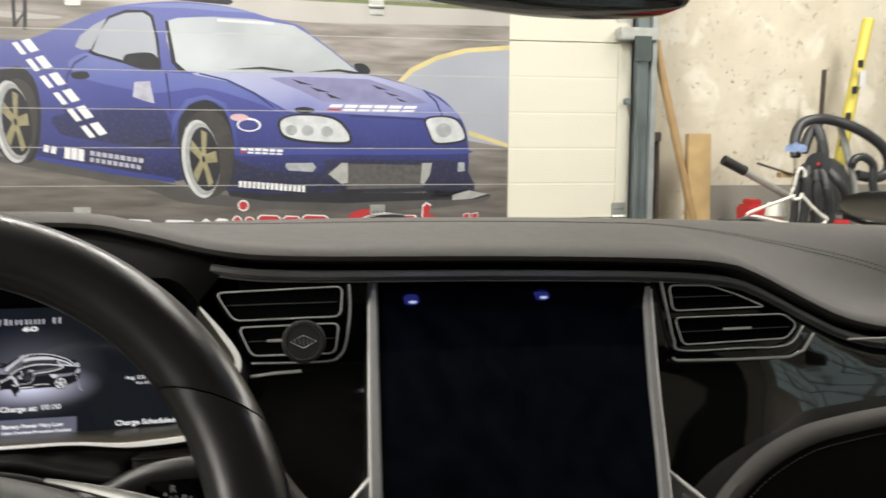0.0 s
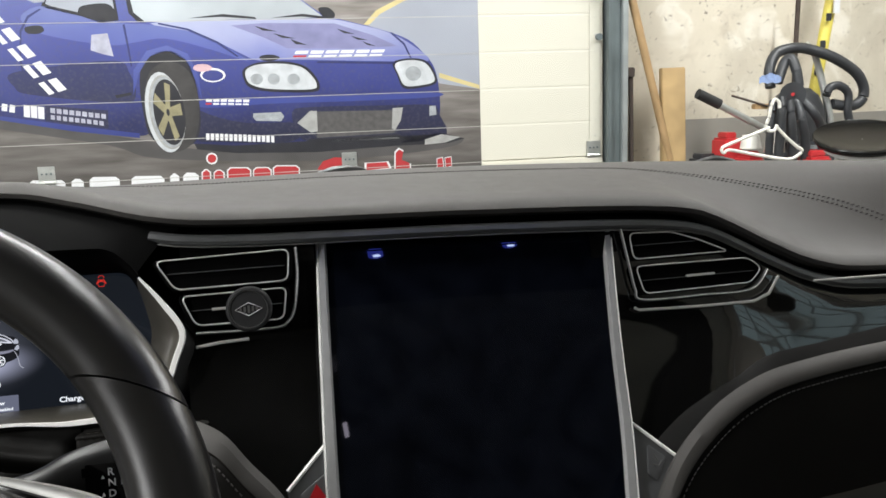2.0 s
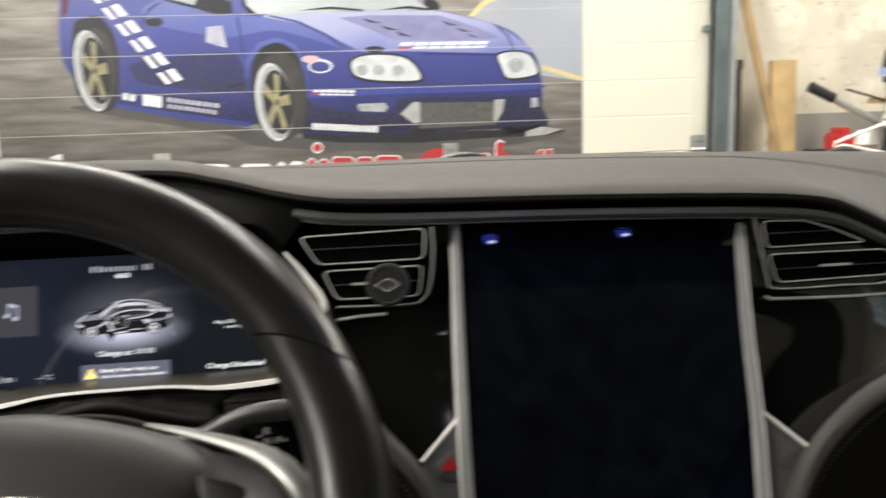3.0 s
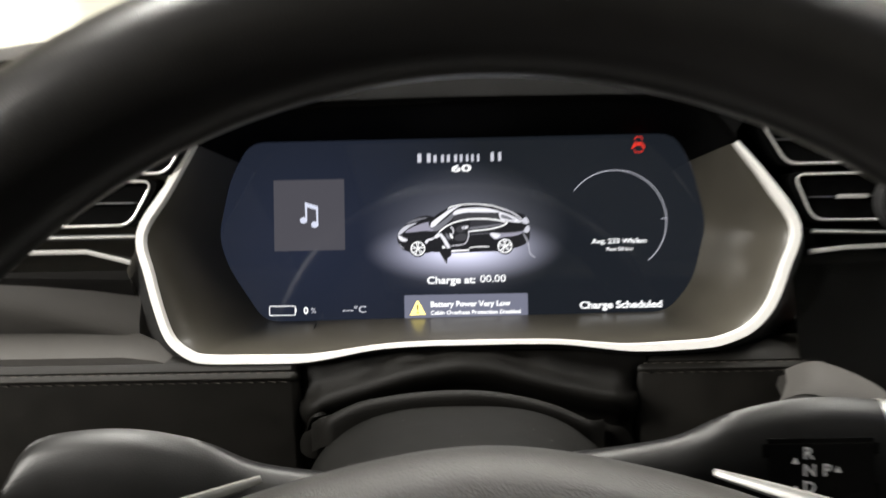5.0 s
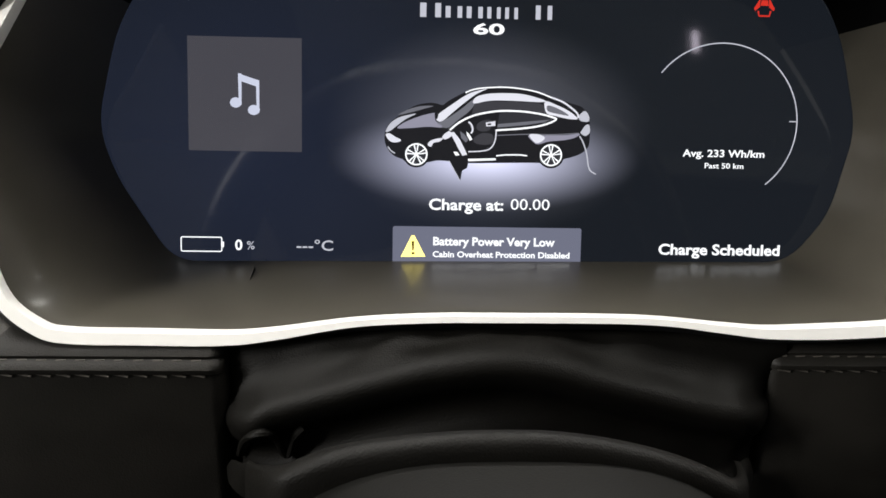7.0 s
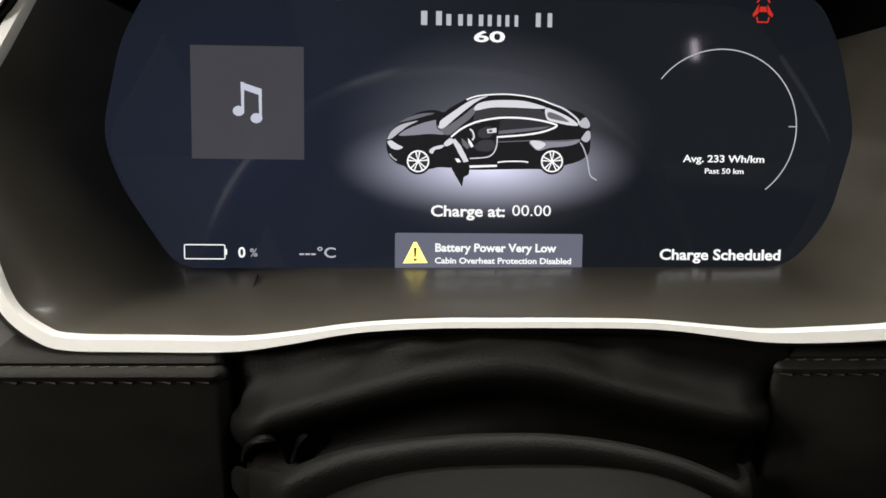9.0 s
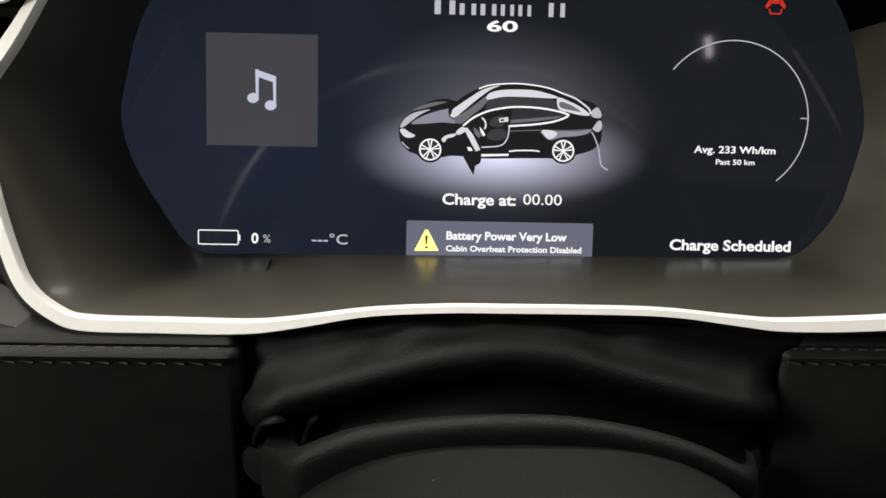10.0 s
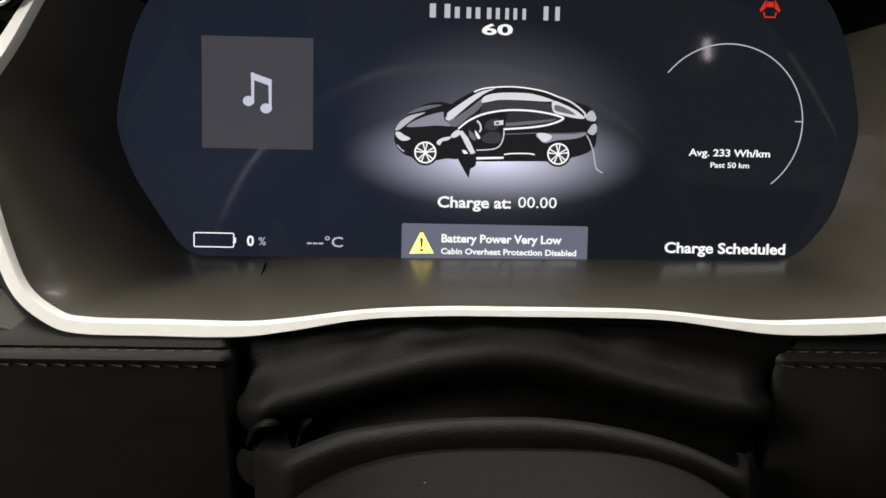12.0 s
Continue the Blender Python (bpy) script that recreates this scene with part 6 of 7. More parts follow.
words("00.00", 0.0043, D_WHITE, display, (0.1213, -0.0626, Z), width=0.0150)
words("Battery Power Very Low", 0.0032, D_WHITE, display, (0.0918, -0.0766, Z), bold=0.00014, width=0.0470)
words("Cabin Overheat Protection Disabled", 0.0023, D_WHITE, display, (0.0918, -0.0812, Z), bold=0.00009, width=0.0530)
words("Charge Scheduled", 0.0042, D_WHITE, display, (0.1795, -0.0792, Z), bold=0.00014, width=0.0480)
words("Avg. 233 Wh/km", 0.0028, D_WHITE, display, (0.1875, -0.0412, Z), bold=0.00006, width=0.0320)
words("Past 50 km", 0.0021, D_WHITE, display, (0.1960, -0.0456, Z), bold=0.00003, width=0.0152)
words("0", 0.0040, D_WHITE, display, (0.0168, -0.0793, Z), bold=0.00012)
words("%", 0.0032, D_LIGHT, display, (0.0212, -0.0790, Z))
words("---\u00b0C", 0.0040, D_LIGHT, display, (0.0398, -0.0792, Z), bold=0.00005, width=0.0138)
# red door-ajar sign
for pts in ([(0.2138, 0.0195), (0.2148, 0.0212), (0.2176, 0.0212), (0.2186, 0.0195)], [(0.2138, 0.0140), (0.2142, 0.0122), (0.2182, 0.0122), (0.2186, 0.0140)]):
    part("door_sign", tube([(a, b, 0.0004) for a, b in pts], 0.00032, 5), D_RED, display)
for sx in (-1, 1):
    glyph("door_sign_leaf", D_RED, 2, [(0.2162 + sx * 0.0016, 0.0190), (0.2162 + sx * 0.0040, 0.0150), (0.2162 + sx * 0.0036, 0.0140), (0.2162 + sx * 0.0018, 0.0155)])
glyph("door_sign_mid", D_RED, 2, [(0.2150, 0.0180), (0.2174, 0.0180), (0.2178, 0.0160), (0.2146, 0.0160)])


def line(name, material, level, pts, r):
    """A thin lit stroke on the display."""
    return part(name, tube([(p.x, p.y, 0.0001 + level * 0.00006) for p in curve_points([(a, b, 0) for a, b in pts], 5)], r, 4, flat=0.2), material, display)


def display_wheel(cx, cy):
    """A five-spoke alloy wheel in the car picture; every spoke is split in two."""
    def ell(k, n=26):
        return [(cx + 0.0051 * k * math.cos(2 * math.pi * i / n), cy + 0.0050 * k * math.sin(2 * math.pi * i / n)) for i in range(n)]
    glyph("tyre", D_BLACK, 9, ell(1.0))
    glyph("rim", D_WHITE, 10, ell(0.84))
    glyph("rim_well", D_GLASS, 11, ell(0.72))
    for k in range(5):
        for off in (-0.20, 0.20):
            a, w = 2 * math.pi * k / 5 + 0.35 + off, 0.075
            glyph("spoke", D_WHITE, 12, [(cx + 0.0051 * r * math.cos(a + d), cy + 0.0050 * r * math.sin(a + d)) for r, d in ((0.12, -4 * w), (0.76, -w), (0.76, w), (0.12, 4 * w))])
    glyph("hub", D_WHITE, 13, ell(0.16, 12))


D_BONNET = glow("display_bonnet", (0.27, 0.26, 0.32), 1.0)
D_SHINE = glow("display_shine", (0.72, 0.71, 0.76), 1.0)
D_SMOKE = glow("display_panel", (0.045, 0.044, 0.05), 1.0)
glyph("car_body", D_BLACK, 1, [(0.0730, -0.0355), (0.0736, -0.0325), (0.0752, -0.0303), (0.0784, -0.0277), (0.0823, -0.0250), (0.0859, -0.0234), (0.0902, -0.0227), (0.0928, -0.0230), (0.0948, -0.0236), (0.0967, -0.0221), (0.1010, -0.0196), (0.1059, -0.0174), (0.1117, -0.0164), (0.1171, -0.0160), (0.1236, -0.0165), (0.1302, -0.0178), (0.1357, -0.0196), (0.1401, -0.0210), (0.1446, -0.0222), (0.1474, -0.0230), (0.1488, -0.0242), (0.1495, -0.0251), (0.1509, -0.0272), (0.1510, -0.0302), (0.1512, -0.0345), (0.1509, -0.0378), (0.1496, -0.0395), (0.1475, -0.0411), (0.1443, -0.0423), (0.1416, -0.0430), (0.1377, -0.0446), (0.1344, -0.0447), (0.1290, -0.0446), (0.1158, -0.0449), (0.1049, -0.0451), (0.0940, -0.0443), (0.0896, -0.0450), (0.0820, -0.0452), (0.0798, -0.0440), (0.0770, -0.0430), (0.0748, -0.0411), (0.0734, -0.0385)], 1)
glyph("bonnet_sheen", D_BONNET, 2, [(0.0777, -0.0324), (0.0809, -0.0300), (0.0860, -0.0279), (0.0903, -0.0267), (0.0923, -0.0267), (0.0921, -0.0293), (0.0950, -0.0318), (0.0893, -0.0317), (0.0829, -0.0323)], 1)
glyph("nose_sheen", D_LIGHT, 2, [(0.0734, -0.0338), (0.0750, -0.0308), (0.0782, -0.0285), (0.0819, -0.0274), (0.0849, -0.0269), (0.0811, -0.0289), (0.0779, -0.0313), (0.0751, -0.0335)], 1)
glyph("bonnet_crease", D_GREY, 2, [(0.0780, -0.0275), (0.0823, -0.0252), (0.0870, -0.0240), (0.0913, -0.0239), (0.0875, -0.0251), (0.0827, -0.0265)], 1)
glyph("windscreen", D_SHINE, 2, [(0.0925, -0.0290), (0.0933, -0.0269), (0.0974, -0.0238), (0.1033, -0.0198), (0.1068, -0.0182), (0.1115, -0.0172), (0.1077, -0.0190), (0.1026, -0.0228), (0.0979, -0.0268), (0.0945, -0.0296)], 1)
glyph("screen_corner", D_BLACK, 3, [(0.0919, -0.0282), (0.0920, -0.0256), (0.0933, -0.0239), (0.0948, -0.0234), (0.0935, -0.0256), (0.0929, -0.0286)], 1)
glyph("screen_fade", D_GREY, 2, [(0.0930, -0.0301), (0.0968, -0.0283), (0.1022, -0.0245), (0.1060, -0.0214), (0.1073, -0.0223), (0.1048, -0.0257), (0.1014, -0.0284), (0.0971, -0.0319), (0.0941, -0.0314)], 1)
line("roof_edge", D_WHITE, 4, [(0.1033, -0.0187), (0.1067, -0.0174), (0.1117, -0.0167), (0.1182, -0.0164), (0.1247, -0.0169), (0.1307, -0.0180), (0.1357, -0.0198)], 0.00026)
line("roof_edge", D_SHINE, 4, [(0.1357, -0.0198), (0.1402, -0.0214), (0.1435, -0.0235), (0.1460, -0.0256), (0.1465, -0.0273)], 0.00034)
glyph("roof_glass", D_SHINE, 3, [(0.1064, -0.0214), (0.1081, -0.0199), (0.1124, -0.0189), (0.1183, -0.0186), (0.1248, -0.0188), (0.1303, -0.0200), (0.1338, -0.0212), (0.1314, -0.0217), (0.1216, -0.0214), (0.1129, -0.0215), (0.1069, -0.0227)], 1)
glyph("roof_panel", D_SMOKE, 3, [(0.1067, -0.0229), (0.1129, -0.0217), (0.1216, -0.0217), (0.1314, -0.0221), (0.1334, -0.0229), (0.1340, -0.0259), (0.1283, -0.0256), (0.1196, -0.0250), (0.1120, -0.0258), (0.1057, -0.0274)])
glyph("rear_screen", D_SHINE, 3, [(0.1336, -0.0214), (0.1380, -0.0226), (0.1431, -0.0250), (0.1463, -0.0277), (0.1428, -0.0278), (0.1382, -0.0269), (0.1342, -0.0257)], 1)
glyph("rear_screen_dark", D_GREY, 4, [(0.1347, -0.0229), (0.1387, -0.0240), (0.1428, -0.0265), (0.1388, -0.0260), (0.1348, -0.0250)], 1)
glyph("side_glass", D_GLASS, 3, [(0.1161, -0.0263), (0.1185, -0.0256), (0.1272, -0.0258), (0.1338, -0.0270), (0.1369, -0.0280), (0.1339, -0.0293), (0.1263, -0.0306), (0.1187, -0.0314), (0.1152, -0.0317)])
glyph("glass_sheen", D_GREY, 4, [(0.1158, -0.0302), (0.1219, -0.0296), (0.1295, -0.0288), (0.1358, -0.0282), (0.1332, -0.0293), (0.1263, -0.0304), (0.1187, -0.0312), (0.1154, -0.0315)])
line("window_line", D_WHITE, 5, [(0.0976, -0.0328), (0.1014, -0.0297), (0.1066, -0.0272), (0.1126, -0.0258), (0.1185, -0.0252), (0.1261, -0.0254), (0.1327, -0.0263), (0.1367, -0.0273), (0.1380, -0.0280), (0.1359, -0.0293), (0.1315, -0.0307), (0.1252, -0.0317), (0.1187, -0.0323), (0.1150, -0.0326)], 0.00036)
glyph("cabin", D_BLACK, 3, [(0.1030, -0.0301), (0.1077, -0.0276), (0.1157, -0.0261), (0.1152, -0.0321), (0.1143, -0.0380), (0.1113, -0.0402), (0.1048, -0.0408), (0.1021, -0.0368)])
glyph("seat_back", D_SMOKE, 4, [(0.1084, -0.0299), (0.1118, -0.0286), (0.1136, -0.0294), (0.1128, -0.0324), (0.1098, -0.0331), (0.1078, -0.0321)], 1)
glyph("seat", D_SMOKE, 4, [(0.1066, -0.0360), (0.1096, -0.0338), (0.1137, -0.0341), (0.1143, -0.0369), (0.1117, -0.0381), (0.1077, -0.0377)], 1)
glyph("headrest_mark", D_SHINE, 5, [(0.1112, -0.0297), (0.1149, -0.0291), (0.1150, -0.0309), (0.1115, -0.0312)])
glyph("headrest_gap", D_BLACK, 6, [(0.1119, -0.0301), (0.1132, -0.0299), (0.1132, -0.0307), (0.1119, -0.0307)])
line("wheel_inside", D_SHINE, 5, [(0.1047, -0.0296), (0.1058, -0.0307), (0.1063, -0.0326), (0.1057, -0.0339)], 0.00034)
glyph("pillar", D_BLACK, 6, [(0.1146, -0.0266), (0.1163, -0.0261), (0.1156, -0.0319), (0.1150, -0.0319)])
line("door_shut", D_SHINE, 6, [(0.1152, -0.0324), (0.1151, -0.0354), (0.1143, -0.0380), (0.1126, -0.0398), (0.1096, -0.0405), (0.1048, -0.0408)], 0.00022)
glyph("door_leaf", D_BLACK, 6, [(0.0980, -0.0328), (0.1006, -0.0319), (0.1035, -0.0339), (0.1062, -0.0365), (0.1047, -0.0382), (0.1044, -0.0417), (0.1049, -0.0447), (0.1045, -0.0469), (0.1026, -0.0480), (0.1020, -0.0517), (0.0993, -0.0474), (0.0972, -0.0438), (0.0992, -0.0427), (0.0995, -0.0379)])
glyph("door_trim", D_SHINE, 7, [(0.0978, -0.0339), (0.0991, -0.0334), (0.1014, -0.0361), (0.1032, -0.0395), (0.1044, -0.0419), (0.1026, -0.0424), (0.1008, -0.0394), (0.0992, -0.0364)])
glyph("door_card", D_GREY, 7, [(0.1015, -0.0331), (0.1033, -0.0344), (0.1047, -0.0363), (0.1038, -0.0374), (0.1020, -0.0357)])
glyph("door_glint", D_WHITE, 8, [(0.1039, -0.0331), (0.1053, -0.0345), (0.1062, -0.0362), (0.1053, -0.0367), (0.1042, -0.0348)])
glyph("door_pull", D_WHITE, 8, [(0.0991, -0.0409), (0.1006, -0.0409), (0.1015, -0.0422), (0.1000, -0.0424)])
line("door_bottom", D_LIGHT, 8, [(0.0975, -0.0442), (0.0997, -0.0481), (0.1018, -0.0517)], 0.00013)
glyph("mirror", D_SHINE, 8, [(0.0948, -0.0354), (0.0961, -0.0339), (0.0976, -0.0332), (0.0987, -0.0345), (0.0972, -0.0358), (0.0957, -0.0363)], 1)
glyph("fender_glint", D_SHINE, 3, [(0.0893, -0.0384), (0.0903, -0.0370), (0.0927, -0.0361), (0.0951, -0.0359), (0.0938, -0.0372), (0.0916, -0.0377), (0.0906, -0.0392)], 1)
glyph("head_lamp", D_SHINE, 3, [(0.0734, -0.0349), (0.0749, -0.0344), (0.0769, -0.0356), (0.0793, -0.0369), (0.0773, -0.0378), (0.0749, -0.0372)], 1)
line("bumper_line", D_LIGHT, 3, [(0.0743, -0.0394), (0.0754, -0.0408), (0.0770, -0.0419)], 0.00022)
line("flank_line", D_GREY, 3, [(0.1151, -0.0345), (0.1220, -0.0341), (0.1286, -0.0338), (0.1373, -0.0338), (0.1470, -0.0331)], 0.00018)
glyph("rear_sheen", D_BONNET, 3, [(0.1277, -0.0342), (0.1341, -0.0341), (0.1417, -0.0339), (0.1472, -0.0333), (0.1453, -0.0349), (0.1409, -0.0359), (0.1357, -0.0364), (0.1313, -0.0376), (0.1291, -0.0363)], 1)
glyph("rear_glint", D_SHINE, 4, [(0.1279, -0.0340), (0.1319, -0.0339), (0.1339, -0.0352), (0.1320, -0.0369), (0.1300, -0.0368)], 1)
glyph("rocker", D_WHITE, 3, [(0.1044, -0.0435), (0.1153, -0.0431), (0.1154, -0.0439), (0.1049, -0.0444)])
line("rocker_line", D_WHITE, 4, [(0.1155, -0.0422), (0.1190, -0.0418), (0.1245, -0.0417), (0.1273, -0.0420)], 0.00026)
glyph("tail_lamp", D_LIGHT, 3, [(0.1480, -0.0320), (0.1495, -0.0300), (0.1508, -0.0300), (0.1511, -0.0326), (0.1496, -0.0341), (0.1476, -0.0331)], 1)
glyph("tail_edge", D_LIGHT, 3, [(0.1467, -0.0266), (0.1490, -0.0247), (0.1507, -0.0270), (0.1503, -0.0287), (0.1474, -0.0284)], 1)
line("cable", D_LIGHT, 4, [(0.1472, -0.0342), (0.1486, -0.0365), (0.1501, -0.0406), (0.1510, -0.0454), (0.1519, -0.0473), (0.1540, -0.0486)], 0.00024)
display_wheel(0.0851, -0.0421)
display_wheel(0.1364, -0.0416)
glyph("warning_triangle", D_YELLOW, 4, [(0.0796, -0.0813), (0.0891, -0.0811), (0.0848, -0.0730), (0.0837, -0.0730)])
glyph("exclamation", D_DARKMARK, 5, [(0.0837, -0.0752), (0.0848, -0.0752), (0.0846, -0.0787), (0.0840, -0.0788)])
glyph("exclamation", D_DARKMARK, 5, [(0.0838, -0.0794), (0.0849, -0.0794), (0.0849, -0.0803), (0.0838, -0.0803)])
glyph("note_stem", D_NOTE, 4, [(0.0185, -0.0133), (0.0198, -0.0134), (0.0197, -0.0249), (0.0187, -0.0249)])
glyph("note_stem", D_NOTE, 4, [(0.0251, -0.0163), (0.0263, -0.0165), (0.0263, -0.0273), (0.0253, -0.0273)])
glyph("note_beam", D_NOTE, 4, [(0.0185, -0.0133), (0.0263, -0.0158), (0.0263, -0.0184), (0.0185, -0.0158)])
glyph("note_head", D_NOTE, 4, [(0.0198, -0.0240), (0.0195, -0.0250), (0.0187, -0.0257), (0.0176, -0.0260), (0.0165, -0.0257), (0.0157, -0.0250), (0.0154, -0.0241), (0.0157, -0.0231), (0.0165, -0.0224), (0.0176, -0.0221), (0.0187, -0.0224), (0.0195, -0.0231)])
glyph("note_head", D_NOTE, 4, [(0.0265, -0.0266), (0.0262, -0.0276), (0.0253, -0.0283), (0.0242, -0.0286), (0.0231, -0.0283), (0.0223, -0.0277), (0.0220, -0.0267), (0.0223, -0.0258), (0.0231, -0.0250), (0.0242, -0.0248), (0.0253, -0.0250), (0.0262, -0.0257)])

# ---- air vents ----


def vent(m, openings, surround, label, slats, tab=None, ledge=None):
    v = thing("air_vent", label, "air vent", m, "dashboard air vents")
    for k, (pts, ys) in enumerate(zip(openings, slats)):
        edge = rounded(pts, 0.006, 5)
        c = Vector((sum(p.x for p in edge) / len(edge), sum(p.y for p in edge) / len(edge)))
        outer = [p + (p - c).normalized() * 0.0035 for p in edge]
        fr = part("vent_frame", ring_prism([(p.x, p.y) for p in outer], [(p.x, p.y) for p in edge], -0.012, 0.0045), matt_black, v, "black vent frame")
        # near-black plate just behind the rim stands in for the opening's shaded depth
        part("vent_dark_fill", prism(edge, -0.0015, 0.0022), matt_black, fr)
        part("chrome_edge", tube([(p.x, p.y, 0.0048) for p in edge], 0.00062, 8, True), chrome_thin, fr, "thin bright chrome edge")
        x0, x1 = min(p.x for p in edge), max(p.x for p in edge)
        for y, a, b in ys:
            part("slat", box(a, y - 0.0005, 0.0010, b, y + 0.0005, 0.0036, 0.0003), soft_black, fr)
            part("slat_edge", tube([(a + 0.002, y, 0.0038), (b - 0.002, y, 0.0038)], 0.0003, 5), dark_metal, fr)
    if tab:
        x0, x1, y = tab
        part("slider", box(x0, y - 0.0011, 0.001, x1, y + 0.0011, 0.005, 0.0005), chrome_thin, v, "chrome slider tab")
    for line in surround:
        part("outer_trim", tube(curve_points([(a, b, 0.004) for a, b in line], 6), 0.0013, 8), dark_metal, v, "dark metal outer trim")
        part("outer_edge", tube([(p.x, p.y, 0.0056) for p in curve_points([(a, b, 0) for a, b in line], 6)], 0.0005, 6), chrome_thin, v)
    if ledge:
        part("under_ledge", tube([(a, b, 0.003) for a, b in ledge], 0.0014, 8, flat=0.8), chrome_thin, v, "satin lower ledge")
    return v


vent(tilted(0, -0.055, 1.0, 15), [[(0.265, 0.0190), (0.3680, 0.0212), (0.3655, -0.0038), (0.279, -0.0042)], [(0.2825, -0.0098), (0.3640, -0.0093), (0.3600, -0.0341), (0.2925, -0.0332)]],
     [[(0.3736, 0.0225), (0.3735, 0.0), (0.3695, -0.025), (0.3635, -0.0365), (0.350, -0.0406), (0.2920, -0.0392)]], "black air vent with chrome edged openings beside the binnacle",
     [[(0.0085, 0.272, 0.364)], [(-0.0215, 0.289, 0.361)]], (0.305, 0.321, -0.0215), [(0.291, -0.0500), (0.310, -0.0480), (0.332, -0.0473)])
vent(tilted(0, -0.055, 1.0, 15), [[(0.6645, 0.0126), (0.705, 0.0112), (0.731, 0.0024), (0.760, -0.0104), (0.6665, -0.0107)], [(0.6674, -0.0170), (0.7785, -0.0178), (0.7915, -0.0282), (0.779, -0.0405), (0.6735, -0.0417)]],
     [[(0.6571, 0.0170), (0.6620, -0.0180), (0.6650, -0.0369), (0.6718, -0.0468), (0.730, -0.0475), (0.7785, -0.0465), (0.7974, -0.0299)]], "black wing-shaped air vent with chrome edged openings",
     [[(0.0015, 0.668, 0.730)], [(-0.0300, 0.672, 0.785)]], (0.716, 0.744, -0.0292), [(0.663, -0.0530), (0.667, -0.0555), (0.730, -0.0575), (0.781, -0.0578), (0.797, -0.0522), (0.809, -0.0370)])
vent(tilted(0, -0.06, 1.0, 15), [[(-0.028, 0.0195), (-0.041, -0.001), (-0.150, -0.001), (-0.165, 0.016)], [(-0.048, -0.005), (-0.061, -0.0275), (-0.150, -0.028), (-0.160, -0.005)]],
     [[(-0.160, -0.0335), (-0.058, -0.0335)], [(-0.15, 0.026), (-0.078, 0.026), (-0.045, 0.026)]], "black air vent with chrome edged openings at the driver's outer side",
     [[(0.009, -0.15, -0.036)], [(-0.016, -0.15, -0.057)]], None, [(-0.165, -0.041), (-0.085, -0.041), (-0.062, -0.047)])
part("vent_face", loft([[(x, -0.02, 1.045), (x, -0.052, 1.032), (x, -0.060, 0.99), (x, -0.072, 0.950), (x, -0.06, 0.93)] for x in (-0.45, -0.2)] + [[(-0.020, -0.02, 1.045), (-0.022, -0.052, 1.032), (-0.046, -0.060, 0.99), (-0.066, -0.072, 0.950), (-0.068, -0.06, 0.93)]]), gloss_black, dash, "gloss black outer trim face")
part("glove_trim", tube([(0.845, -0.070, 0.958), (0.90, -0.070, 0.957), (1.1, -0.072, 0.952)], 0.0012, 6), chrome_thin, dash, "thin chrome line")
# ---- magnetic phone mount on the vent ----
mount = thing("phone_mount", "round black magnetic phone mount clipped to an air vent", "phone mount", tilted(0.3355, -0.055, 1.0, 15) @ pose(0, -0.0227, 0.004, 4, -6, 0) @ Matrix.Diagonal((0.81, 0.81, 0.9, 1)))
prof = [(0.0, 0.010), (0.014, 0.010), (0.019, 0.013), (0.0215, 0.018), (0.0215, 0.024), (0.0202, 0.0268), (0.0185, 0.0272), (0.0178, 0.0262), (0.0, 0.0262)]
part("disc", lathe(prof, 40), rubber, mount, "black rubber disc")
part("ring", lathe([(0.0172, 0.0262), (0.0172, 0.0268), (0.0178, 0.0268), (0.0178, 0.0262)], 40), grey_metal, mount, "thin silver ring")
part("clip", box(-0.006, -0.006, 0.000, 0.006, 0.006, 0.012, 0.0015), soft_black, mount)
dia = [(-0.0125, 0.0, 0.0266), (0.0, 0.0062, 0.0266), (0.0125, 0.0, 0.0266), (0.0, -0.0062, 0.0266)]
part("diamond_mark", tube(dia, 0.0004, 4, True), white_print, mount, "pale printed diamond")
for k in range(5):
    x = -0.0076 + 0.0038 * k
    h = 0.0036 * (1 - abs(x) / 0.0125)
    part("mark_bar", box(x - 0.0011, -h, 0.0262, x + 0.0011, h, 0.0266), grey_metal, mount)

# ---- stalks behind the wheel ----


stalk_black = mat("stalk_plastic", (0.0045, 0.0045, 0.0045), 0.38, spot=0.25, scale=60, grain=0.06, grain_scale=1500, spec=0.35)


